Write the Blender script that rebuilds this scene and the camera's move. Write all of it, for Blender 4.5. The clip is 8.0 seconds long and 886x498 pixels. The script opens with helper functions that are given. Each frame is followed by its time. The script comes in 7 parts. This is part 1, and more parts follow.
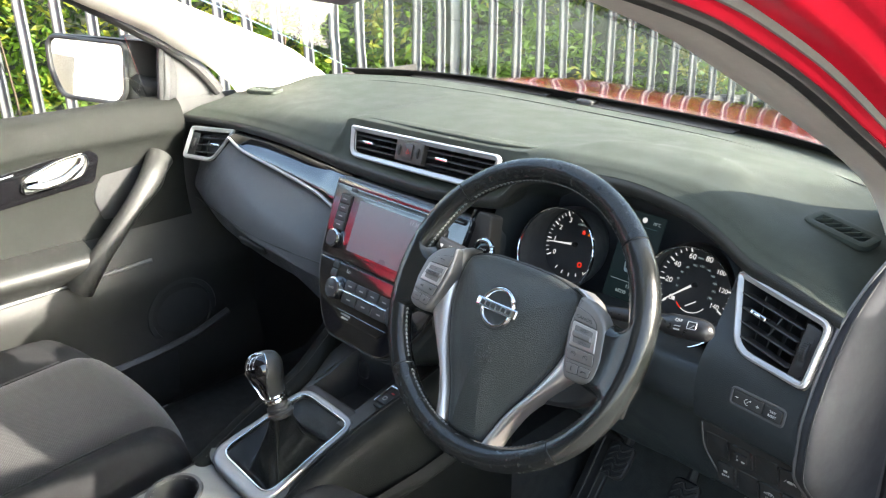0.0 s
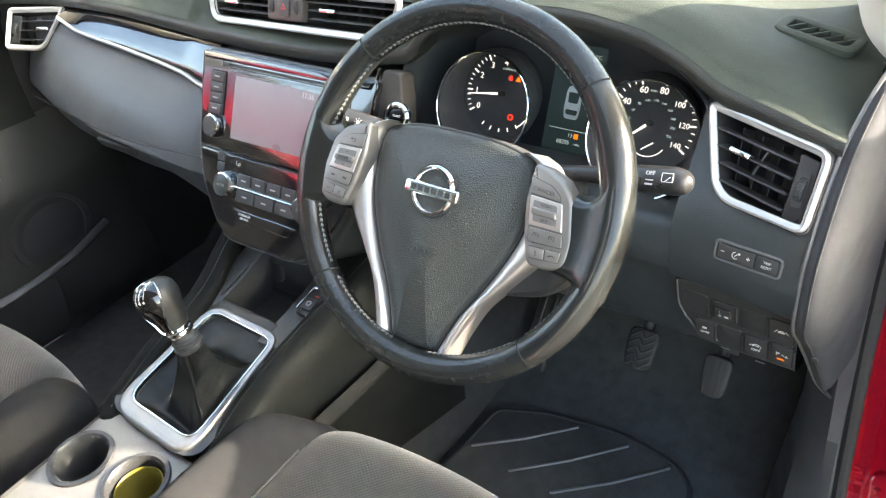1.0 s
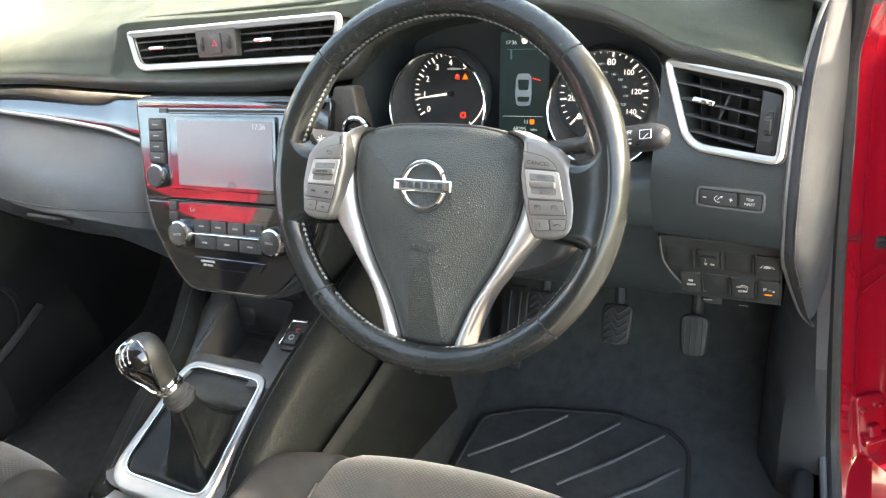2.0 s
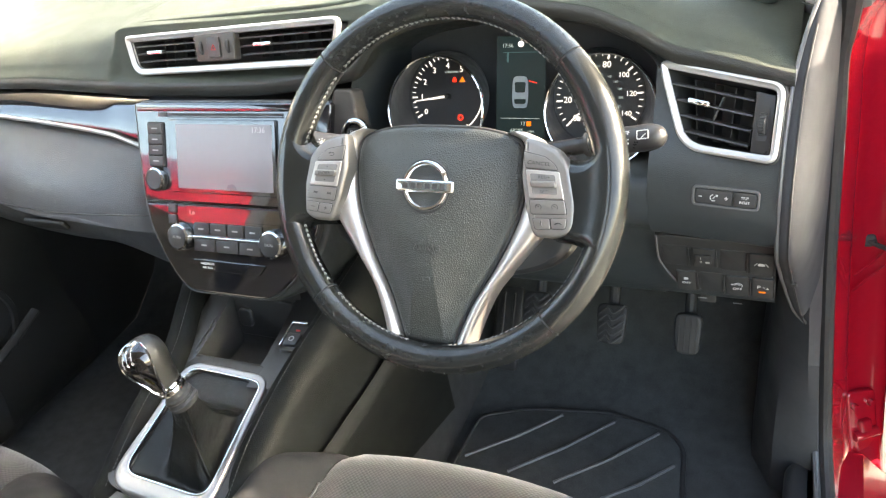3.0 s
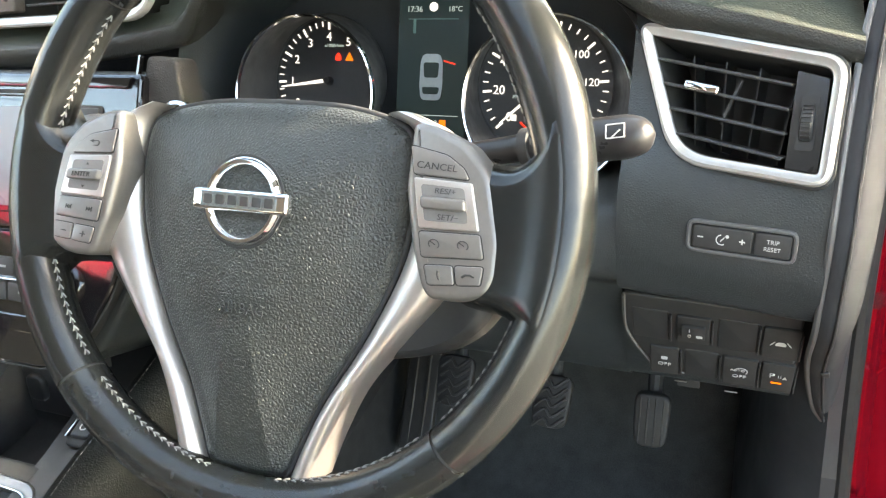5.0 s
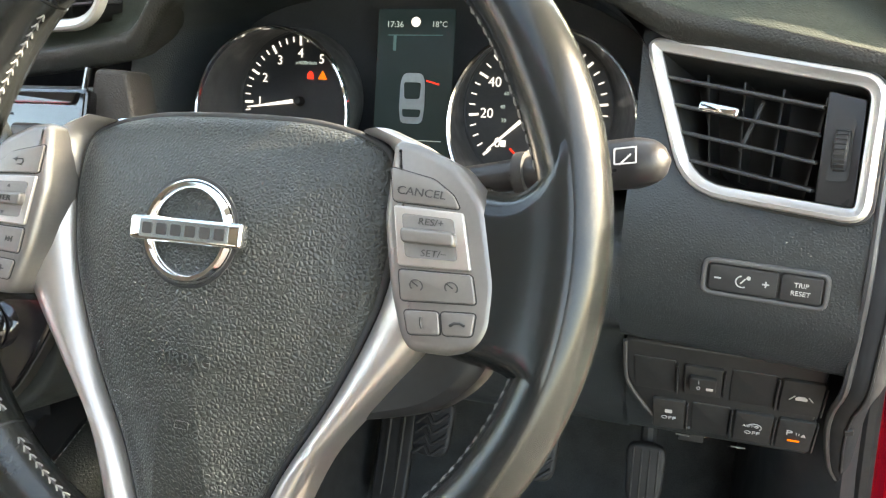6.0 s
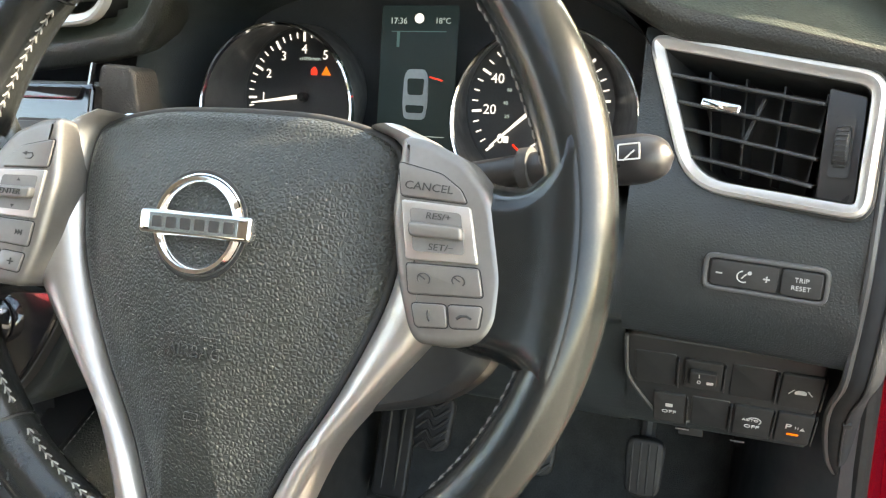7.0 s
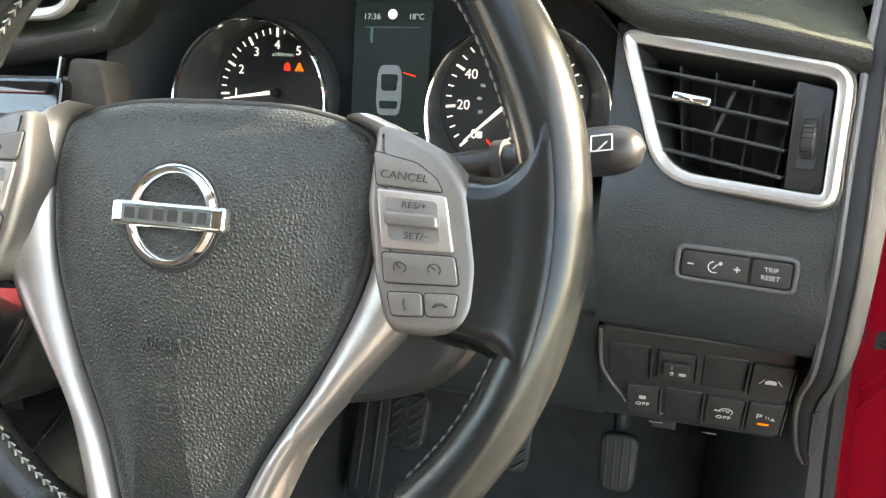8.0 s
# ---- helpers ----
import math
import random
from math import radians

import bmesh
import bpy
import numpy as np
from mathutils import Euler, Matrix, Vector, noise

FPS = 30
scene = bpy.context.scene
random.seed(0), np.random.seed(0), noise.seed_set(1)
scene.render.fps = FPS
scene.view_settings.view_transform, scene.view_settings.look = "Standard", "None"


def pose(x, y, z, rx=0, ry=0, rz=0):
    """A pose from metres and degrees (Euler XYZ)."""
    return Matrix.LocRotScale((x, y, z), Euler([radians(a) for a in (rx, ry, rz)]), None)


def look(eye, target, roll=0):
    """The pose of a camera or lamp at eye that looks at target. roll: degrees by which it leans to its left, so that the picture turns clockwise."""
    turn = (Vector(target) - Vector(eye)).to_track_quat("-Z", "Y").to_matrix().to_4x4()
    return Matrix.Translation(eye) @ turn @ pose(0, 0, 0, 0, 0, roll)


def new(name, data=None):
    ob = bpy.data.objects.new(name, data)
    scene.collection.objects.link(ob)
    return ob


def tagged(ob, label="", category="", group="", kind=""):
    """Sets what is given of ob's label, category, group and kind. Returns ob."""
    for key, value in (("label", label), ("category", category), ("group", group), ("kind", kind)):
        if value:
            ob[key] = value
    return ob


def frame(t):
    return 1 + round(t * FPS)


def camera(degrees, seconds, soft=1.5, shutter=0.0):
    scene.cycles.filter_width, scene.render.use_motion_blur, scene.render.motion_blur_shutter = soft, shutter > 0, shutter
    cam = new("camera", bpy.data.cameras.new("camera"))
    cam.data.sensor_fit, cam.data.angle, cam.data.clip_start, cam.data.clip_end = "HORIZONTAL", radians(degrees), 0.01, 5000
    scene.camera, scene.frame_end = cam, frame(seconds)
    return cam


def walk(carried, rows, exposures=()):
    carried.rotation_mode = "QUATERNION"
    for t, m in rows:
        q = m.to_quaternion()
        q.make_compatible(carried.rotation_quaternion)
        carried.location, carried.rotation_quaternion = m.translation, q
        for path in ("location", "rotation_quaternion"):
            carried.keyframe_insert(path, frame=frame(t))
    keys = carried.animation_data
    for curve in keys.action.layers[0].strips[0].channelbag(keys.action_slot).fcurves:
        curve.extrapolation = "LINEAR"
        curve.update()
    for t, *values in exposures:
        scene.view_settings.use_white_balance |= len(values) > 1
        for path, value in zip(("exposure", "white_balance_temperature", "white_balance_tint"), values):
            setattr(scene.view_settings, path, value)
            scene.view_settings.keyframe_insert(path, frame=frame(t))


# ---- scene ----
cam = camera(58.6, 8.0, soft=1.2)
PATH = [
    (0, (0.545, -0.625, 1.415), (-0.78, 0.663, 0.65), 0.1),
    (0.5, (0.486, -0.529, 1.426), (-0.636, 0.793, 0.43), -2.0),
    (1, (0.405, -0.513, 1.367), (-0.625, 0.794, 0.257), -5.2),
    (1.5, (0.333, -0.562, 1.345), (-0.559, 0.872, 0.274), -8.5),
    (2, (0.338, -0.576, 1.341), (-0.514, 0.892, 0.282), -11.2),
    (3.3, (0.323, -0.595, 1.346), (-0.483, 0.904, 0.296), -10.3),
    (3.5, (0.317, -0.583, 1.333), (-0.469, 0.931, 0.288), -9.5),
    (4, (0.323, -0.569, 1.323), (-0.439, 0.952, 0.273), -8.2),
    (4.5, (0.295, -0.444, 1.262), (-0.46, 1.077, 0.206), -7.7),
    (5, (0.254, -0.324, 1.183), (-0.439, 1.265, 0.186), -6.3),
    (5.2, (0.245, -0.303, 1.174), (-0.422, 1.312, 0.2), -5.5),
    (6.3, (0.226, -0.27, 1.151), (-0.411, 1.385, 0.225), -4.4),
    (6.5, (0.228, -0.276, 1.16), (-0.405, 1.373, 0.222), -4.2),
    (7, (0.225, -0.277, 1.155), (-0.411, 1.372, 0.22), -4.4),
    (7.5, (0.212, -0.269, 1.152), (-0.406, 1.389, 0.221), -3.8),
    (8, (0.225, -0.281, 1.15), (-0.348, 1.393, 0.218), -3.7),
]
EXPOSURES = [(0, 3.02, 7000, 10), (0.5, 3.5, 7500, 10), (1.0, 3.9, 7900, 10), (1.5, 4.06, 8200, 10), (3.3, 4.10, 8400, 12), (4.0, 4.13, 8300, 12), (4.5, 4.36, 8300, 11), (5.2, 3.95, 8500, 10), (8, 3.84, 8700, 10)]
walk(cam, [(t, look(eye, target, roll)) for t, eye, target, roll in PATH], EXPOSURES)

# ---- light: a clear late afternoon, the sun ahead of the car and to its right ----
SUN = Vector((0.836, 0.378, 0.398)).normalized()
world = bpy.data.worlds.new("sky")
scene.world = world
world.use_nodes = True
wn = world.node_tree.nodes
sky = wn.new("ShaderNodeTexSky")
sky.sky_type, sky.sun_disc = "NISHITA", False
sky.sun_elevation = math.asin(SUN.z)
sky.sun_rotation = math.atan2(SUN.x, SUN.y)
sky.altitude, sky.air_density, sky.dust_density = 50, 1.0, 1.0
world.node_tree.links.new(sky.outputs["Color"], wn["Background"].inputs["Color"])
wn["Background"].inputs["Strength"].default_value = 0.12
sun = new("sun", bpy.data.lights.new("sun", "SUN"))
sun.data.energy, sun.data.angle, sun.data.color = 3.0, radians(0.6), (1.0, 0.95, 0.88)
sun.matrix_world = look(SUN * 20, (0, 0, 0))


# ---- materials ----
def surface(name, color, rough, metal=0.0, grain=None, mottle=(30, 0.12), coat=0.0, spec=0.5, fine=None, wear=0.08):
    """A procedural surface: base colour with two scales of variation, roughness wear and a fine relief.
    grain: (cells per metre, strength, metres) of leather-like cells; fine: (per metre, strength, metres) of noise."""
    m = bpy.data.materials.new(name)
    m.use_nodes = True
    t = m.node_tree
    n, l = t.nodes, t.links
    b = n["Principled BSDF"]
    b.inputs["Metallic"].default_value = metal
    b.inputs["Specular IOR Level"].default_value = spec
    b.inputs["Coat Weight"].default_value = coat
    b.inputs["Coat Roughness"].default_value = 0.04
    where = n.new("ShaderNodeTexCoord")

    def noise_at(scale, detail=3.0):
        x = n.new("ShaderNodeTexNoise")
        x.inputs["Scale"].default_value, x.inputs["Detail"].default_value = scale, detail
        l.new(where.outputs["Object"], x.inputs["Vector"])
        return x

    big, small = noise_at(mottle[0]), noise_at(mottle[0] * 14, 4.0)
    both = n.new("ShaderNodeMath")
    both.operation = "ADD"
    l.new(big.outputs["Fac"], both.inputs[0])
    l.new(small.outputs["Fac"], both.inputs[1])
    ramp = n.new("ShaderNodeMapRange")
    ramp.inputs["From Min"].default_value, ramp.inputs["From Max"].default_value = 0.6, 1.4
    ramp.inputs["To Min"].default_value, ramp.inputs["To Max"].default_value = 1 - mottle[1], 1 + mottle[1]
    l.new(both.outputs[0], ramp.inputs["Value"])
    mix = n.new("ShaderNodeVectorMath")
    mix.operation = "SCALE"
    mix.inputs[0].default_value = color
    l.new(ramp.outputs[0], mix.inputs["Scale"])
    l.new(mix.outputs[0], b.inputs["Base Color"])
    rr = n.new("ShaderNodeMapRange")
    rr.inputs["From Min"].default_value, rr.inputs["From Max"].default_value = 0.3, 0.7
    rr.inputs["To Min"].default_value, rr.inputs["To Max"].default_value = max(rough - wear, 0.02), min(rough + wear, 1.0)
    l.new(noise_at(mottle[0] * 2.3).outputs["Fac"], rr.inputs["Value"])
    l.new(rr.outputs[0], b.inputs["Roughness"])
    last = None
    if grain:
        warp = noise_at(grain[0] * 0.6, 2.0)
        add = n.new("ShaderNodeVectorMath")
        add.operation = "MULTIPLY_ADD"
        add.inputs[1].default_value = (0.3 / grain[0],) * 3
        l.new(warp.outputs["Color"], add.inputs[0])
        l.new(where.outputs["Object"], add.inputs[2])
        v = n.new("ShaderNodeTexVoronoi")
        v.feature = "DISTANCE_TO_EDGE"
        v.inputs["Scale"].default_value = grain[0]
        l.new(add.outputs[0], v.inputs["Vector"])
        last = n.new("ShaderNodeBump")
        cells = n.new("ShaderNodeMapRange")
        cells.interpolation_type = "SMOOTHSTEP"
        cells.inputs["From Min"].default_value, cells.inputs["From Max"].default_value = 0.0, 0.42
        l.new(v.outputs["Distance"], cells.inputs["Value"])
        last.inputs["Strength"].default_value, last.inputs["Distance"].default_value = grain[1], grain[2]
        l.new(cells.outputs[0], last.inputs["Height"])
    if fine:
        bump = n.new("ShaderNodeBump")
        bump.inputs["Strength"].default_value, bump.inputs["Distance"].default_value = fine[1], fine[2]
        l.new(noise_at(fine[0], 5.0).outputs["Fac"], bump.inputs["Height"])
        if last:
            l.new(last.outputs[0], bump.inputs["Normal"])
        last = bump
    if last:
        l.new(last.outputs[0], b.inputs["Normal"])
    return m


def glowing(name, color, strength):
    m = bpy.data.materials.new(name)
    m.use_nodes = True
    b = m.node_tree.nodes["Principled BSDF"]
    b.inputs["Base Color"].default_value = (*[c * 0.3 for c in color], 1)
    b.inputs["Emission Color"].default_value = (*color, 1)
    b.inputs["Emission Strength"].default_value = strength
    b.inputs["Roughness"].default_value = 0.25
    return m


def clear(name, tint=(1, 1, 1), rough=0.0, ior=1.45):
    m = bpy.data.materials.new(name)
    m.use_nodes = True
    b = m.node_tree.nodes["Principled BSDF"]
    b.inputs["Base Color"].default_value = (*tint, 1)
    b.inputs["Transmission Weight"].default_value = 1.0
    b.inputs["Roughness"].default_value, b.inputs["IOR"].default_value = rough, ior
    return m


def cloth(name, color, light, scale):
    """Woven seat cloth: rows of small raised dots in a lighter yarn."""
    m = surface(name, color, 0.9, mottle=(25, 0.15), spec=0.2)
    t = m.node_tree
    n, l = t.nodes, t.links
    b = n["Principled BSDF"]
    where = n.new("ShaderNodeTexCoord")
    turn = n.new("ShaderNodeMapping")
    turn.inputs["Rotation"].default_value = (0, 0, radians(38))
    turn.inputs["Scale"].default_value = (1, 1, 0.02)
    l.new(where.outputs["Object"], turn.inputs["Vector"])
    v = n.new("ShaderNodeTexVoronoi")
    v.inputs["Scale"].default_value, v.inputs["Randomness"].default_value = scale, 0.12
    l.new(turn.outputs[0], v.inputs["Vector"])
    ramp = n.new("ShaderNodeValToRGB")
    ramp.color_ramp.elements[0].position, ramp.color_ramp.elements[1].position = 0.25, 0.5
    ramp.color_ramp.elements[0].color, ramp.color_ramp.elements[1].color = (*light, 1), (*color, 1)
    l.new(v.outputs["Distance"], ramp.inputs["Fac"])
    l.new(ramp.outputs["Color"], b.inputs["Base Color"])
    bump = n.new("ShaderNodeBump")
    bump.invert = True
    bump.inputs["Strength"].default_value, bump.inputs["Distance"].default_value = 0.6, 0.0012
    l.new(v.outputs["Distance"], bump.inputs["Height"])
    l.new(bump.outputs[0], b.inputs["Normal"])
    b.inputs["Sheen Weight"].default_value = 0.25
    return m


DASH = surface("dash_soft_vinyl", (0.034, 0.042, 0.035), 0.72, grain=(420, 0.3, 0.0006), mottle=(9, 0.1), spec=0.25)
LIPVINYL = surface("lip_vinyl", (0.022, 0.0225, 0.0205), 0.46, grain=(430, 0.4, 0.0006), mottle=(14, 0.16), spec=0.3)
LEATHERETTE = surface("stitched_leatherette", (0.0048, 0.0058, 0.0058), 0.6, grain=(420, 0.3, 0.0006), mottle=(14, 0.16), spec=0.08, fine=(900, 0.1, 0.0003))
PANEL = surface("dark_grained_plastic", (0.028, 0.034, 0.037), 0.42, grain=(520, 0.28, 0.0006), mottle=(12, 0.14))
STALK = surface("stalk_plastic", (0.020, 0.020, 0.021), 0.34, mottle=(30, 0.15), fine=(1500, 0.08, 0.0002))
PLAIN = surface("smooth_dark_plastic", (0.030, 0.031, 0.032), 0.42, mottle=(18, 0.15), fine=(2500, 0.12, 0.0002))
GREYPLASTIC = surface("grey_trim_plastic", (0.085, 0.087, 0.09), 0.42, mottle=(10, 0.1), fine=(1800, 0.1, 0.0002))
BLACK = surface("matt_black", (0.025, 0.026, 0.027), 0.7, mottle=(20, 0.2))
AIRBAG = surface("airbag_cover", (0.034, 0.037, 0.034), 0.38, grain=(470, 0.5, 0.0009), mottle=(16, 0.06), wear=0.02)
RIM = surface("worn_rim_leather", (0.011, 0.0125, 0.0125), 0.22, mottle=(22, 0.08), fine=(260, 0.05, 0.0004), wear=0.03)
RIMGRAIN = surface("grained_rim_leather", (0.013, 0.0145, 0.0145), 0.26, grain=(900, 0.05, 0.0002), mottle=(60, 0.05), wear=0.02)
SATIN = surface("satin_silver", (0.50, 0.475, 0.45), 0.38, metal=0.85, mottle=(16, 0.05), fine=(5000, 0.05, 0.0001), wear=0.05)
VENTSILVER = surface("vent_silver", (0.56, 0.55, 0.535), 0.36, metal=0.6, mottle=(16, 0.05), fine=(5000, 0.05, 0.0001), wear=0.05)
ENDPANEL = surface("end_panel_plastic", (0.040, 0.042, 0.046), 0.75, mottle=(9, 0.12), spec=0.1, fine=(1500, 0.15, 0.0003))
GEARSILVER = surface("gear_surround_silver", (0.31, 0.305, 0.30), 0.45, metal=0.9, mottle=(16, 0.05), fine=(5000, 0.05, 0.0001), wear=0.05)
DARKTRIM = surface("dark_side_trim", (0.006, 0.0068, 0.0068), 0.7, mottle=(14, 0.15), spec=0.12)
GLOVEBOX = surface("glovebox_plastic", (0.066, 0.071, 0.078), 0.42, grain=(430, 0.35, 0.0005), mottle=(9, 0.1))
KICK = surface("kick_panel_plastic", (0.048, 0.049, 0.052), 0.5, mottle=(9, 0.15), fine=(1200, 0.15, 0.0003))
BUTTON = surface("silver_button_paint", (0.21, 0.20, 0.19), 0.4, metal=0.65, mottle=(30, 0.06), fine=(4000, 0.06, 0.0001), wear=0.05)
CHROME = surface("chrome", (0.82, 0.82, 0.81), 0.07, metal=1.0, mottle=(40, 0.04), wear=0.03)
PIANO = surface("gloss_black", (0.006, 0.006, 0.007), 0.06, coat=1.0, mottle=(40, 0.2), fine=(60, 0.02, 0.0004), wear=0.03)
RUBBER = surface("black_rubber", (0.024, 0.024, 0.025), 0.6, mottle=(30, 0.2), fine=(600, 0.2, 0.0005))
CARPET = surface("black_carpet", (0.060, 0.063, 0.063), 0.95, mottle=(40, 0.3), fine=(900, 0.9, 0.002), spec=0.15)
STITCH = surface("grey_thread", (0.20, 0.20, 0.195), 0.8, mottle=(200, 0.2))
DIMSTITCH = surface("dark_thread", (0.055, 0.055, 0.055), 0.8, mottle=(200, 0.2))
PRINT = surface("white_print", (0.52, 0.52, 0.51), 0.6, mottle=(60, 0.05))
GREYPRINT = surface("grey_print", (0.33, 0.33, 0.32), 0.6, mottle=(60, 0.05))
DARKPRINT = surface("dark_print", (0.03, 0.03, 0.03), 0.6, mottle=(60, 0.05))
REDPRINT = surface("red_print", (0.5, 0.03, 0.03), 0.5, mottle=(60, 0.05))
TRIM = surface("pale_pillar_trim", (0.62, 0.60, 0.56), 0.7, mottle=(12, 0.06), fine=(1400, 0.3, 0.0004))
LINING = surface("pale_roof_cloth", (0.55, 0.53, 0.50), 0.95, mottle=(12, 0.06), fine=(900, 0.3, 0.0006))
PAINT = surface("red_car_paint", (0.35, 0.007, 0.020), 0.22, metal=0.0, coat=1.0, mottle=(6, 0.06), fine=(25, 0.015, 0.001), wear=0.05)
DIAL = surface("dial_face", (0.042, 0.045, 0.049), 0.4, mottle=(40, 0.15))
DISPLAY = glowing("cluster_display", (0.030, 0.055, 0.062), 0.028)
SCREEN = surface("touch_screen", (0.15, 0.145, 0.155), 0.30, coat=0.25, mottle=(8, 0.03), wear=0.03)
SEATCLOTH = cloth("seat_cloth", (0.013, 0.0135, 0.0145), (0.034, 0.035, 0.037), 270)
SEATSIDE = surface("plain_seat_cloth", (0.013, 0.0135, 0.0145), 0.9, mottle=(20, 0.15), fine=(1600, 0.5, 0.0006), spec=0.2)
YELLOW = surface("yellow_plastic", (0.125, 0.10, 0.014), 0.5, mottle=(30, 0.15))
GALVANISED = surface("galvanised_steel", (0.19, 0.205, 0.215), 0.45, metal=0.7, mottle=(11, 0.2), fine=(90, 0.1, 0.001), wear=0.12)
DOORTRIM = surface("door_trim_vinyl", (0.019, 0.020, 0.019), 0.5, grain=(420, 0.3, 0.0006), mottle=(8, 0.1))
MIRROR = surface("mirror_glass", (0.9, 0.9, 0.9), 0.02, metal=1.0, mottle=(5, 0.01), wear=0.0)
GLASS = clear("window_glass", (0.97, 1.0, 0.98))
SCREENGLASS = clear("windscreen_glass", (0.96, 1.0, 0.975), ior=1.18)
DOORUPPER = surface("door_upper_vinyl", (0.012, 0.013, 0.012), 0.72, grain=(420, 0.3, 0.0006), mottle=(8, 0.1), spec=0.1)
DIALLIT = glowing("lit_dial_print", (0.95, 0.97, 1.0), 0.10)
DIMLIT = glowing("dim_lit_print", (0.55, 0.72, 0.75), 0.05)
REDLIT = glowing("red_warning_light", (1.0, 0.05, 0.03), 0.10)
AMBERLIT = glowing("amber_warning_light", (1.0, 0.22, 0.02), 0.09)
TEALLIT = glowing("teal_display_bar", (0.10, 0.22, 0.24), 0.04)

# ---- building helpers ----
HOME = {}


def thing(name, at, label, category, kind="", group=""):
    """A top-level thing: an empty at its base."""
    ob = new(name)
    ob.empty_display_size = 0.05
    m = Matrix.Translation(at)
    ob.matrix_world = m
    HOME[ob] = m
    return tagged(ob, label, category, group, kind)


def shape(name, bm, material, sharp=35):
    me = bpy.data.meshes.new(name)
    bmesh.ops.recalc_face_normals(bm, faces=bm.faces)
    for f in bm.faces:
        f.smooth = True
    bm.to_mesh(me)
    bm.free()
    me.set_sharp_from_angle(angle=radians(sharp))
    me.materials.append(material)
    return me


def part(name, bm, material, parent=None, label="", xf=None, sharp=35):
    """Links a bmesh (given in the world, or in the frame xf) as one mesh under a thing or part."""
    if xf is not None:
        bm.transform(xf)
    ob = new(name, shape(name, bm, material, sharp))
    if parent is not None:
        ob.parent = parent
        ob.matrix_parent_inverse = HOME[parent].inverted()
    HOME[ob] = Matrix.Identity(4)
    return tagged(ob, label)


def piece(name, mesh, parent, m):
    """An object of its own on a shared mesh, under a thing."""
    ob = new(name, mesh)
    ob.parent = parent
    ob.matrix_parent_inverse = HOME[parent].inverted()
    ob.matrix_basis = m
    HOME[ob] = m
    return ob


def frame_of(o, ex, ey):
    """A frame at o with x along ex, y near ey, z out of the plane."""
    ex = Vector(ex).normalized()
    ez = ex.cross(Vector(ey)).normalized()
    ey = ez.cross(ex)
    m = Matrix((ex, ey, ez)).transposed().to_4x4()
    m.translation = o
    return m


def join(*bms):
    out = bmesh.new()
    for b in bms:
        me = bpy.data.meshes.new("t")
        b.to_mesh(me)
        b.free()
        out.from_mesh(me)
        bpy.data.meshes.remove(me)
    return out


def moved(bm, m):
    bm.transform(m)
    return bm


def loft(rows, around=False, along=False, caps=False):
    """A sheet through rows of points; around closes each row, along closes the rows."""
    bm = bmesh.new()
    vs = [[bm.verts.new(p) for p in r] for r in rows]
    nr, nc = len(vs), len(vs[0])
    for i in range(nr if along else nr - 1):
        for j in range(nc if around else nc - 1):
            a, b = vs[i], vs[(i + 1) % nr]
            k = (j + 1) % nc
            try:
                bm.faces.new((a[j], a[k], b[k], b[j]))
            except ValueError:
                pass
    if caps:
        for r in (vs[0], vs[-1]):
            try:
                bm.faces.new(r)
            except ValueError:
                pass
    return bm


def thicken(bm, t):
    """Gives a sheet a thickness against its normals."""
    bmesh.ops.recalc_face_normals(bm, faces=bm.faces)
    bmesh.ops.solidify(bm, geom=bm.faces[:], thickness=t)
    return bm


def rounded(pts, r, seg=5):
    """A polygon with its corners rounded; r is one radius or one for each corner."""
    out, k = [], len(pts)
    for i in range(k):
        p, a, b = Vector(pts[i]), Vector(pts[i - 1]), Vector(pts[(i + 1) % k])
        rad = r[i] if isinstance(r, (list, tuple)) else r
        u, v = (a - p), (b - p)
        d = min(rad, u.length * 0.49, v.length * 0.49)
        u, v = p + u.normalized() * d, p + v.normalized() * d
        for s in range(seg + 1):
            f = s / seg
            out.append(u * (1 - f) ** 2 + p * 2 * f * (1 - f) + v * f * f)
    return out


def rect(w, h, r=0.0, seg=4):
    q = [(-w / 2, -h / 2), (w / 2, -h / 2), (w / 2, h / 2), (-w / 2, h / 2)]
    return rounded(q, r, seg) if r else [Vector(p) for p in q]


def inset(pts, d):
    """The outline moved inwards by d."""
    k = len(pts)
    area = sum(pts[i][0] * pts[(i + 1) % k][1] - pts[(i + 1) % k][0] * pts[i][1] for i in range(k))
    s = 1 if area > 0 else -1
    out = []
    for i in range(k):
        e1 = Vector(pts[i]) - Vector(pts[i - 1])
        e2 = Vector(pts[(i + 1) % k]) - Vector(pts[i])
        if e1.length < 1e-9:
            e1 = e2
        if e2.length < 1e-9:
            e2 = e1
        n1, n2 = Vector((-e1.y, e1.x)).normalized(), Vector((-e2.y, e2.x)).normalized()
        n = n1 + n2
        n = n / max(n.length_squared, 0.6) * 2 if n.length else n1
        out.append(Vector(pts[i]) + n * d * s)
    return out


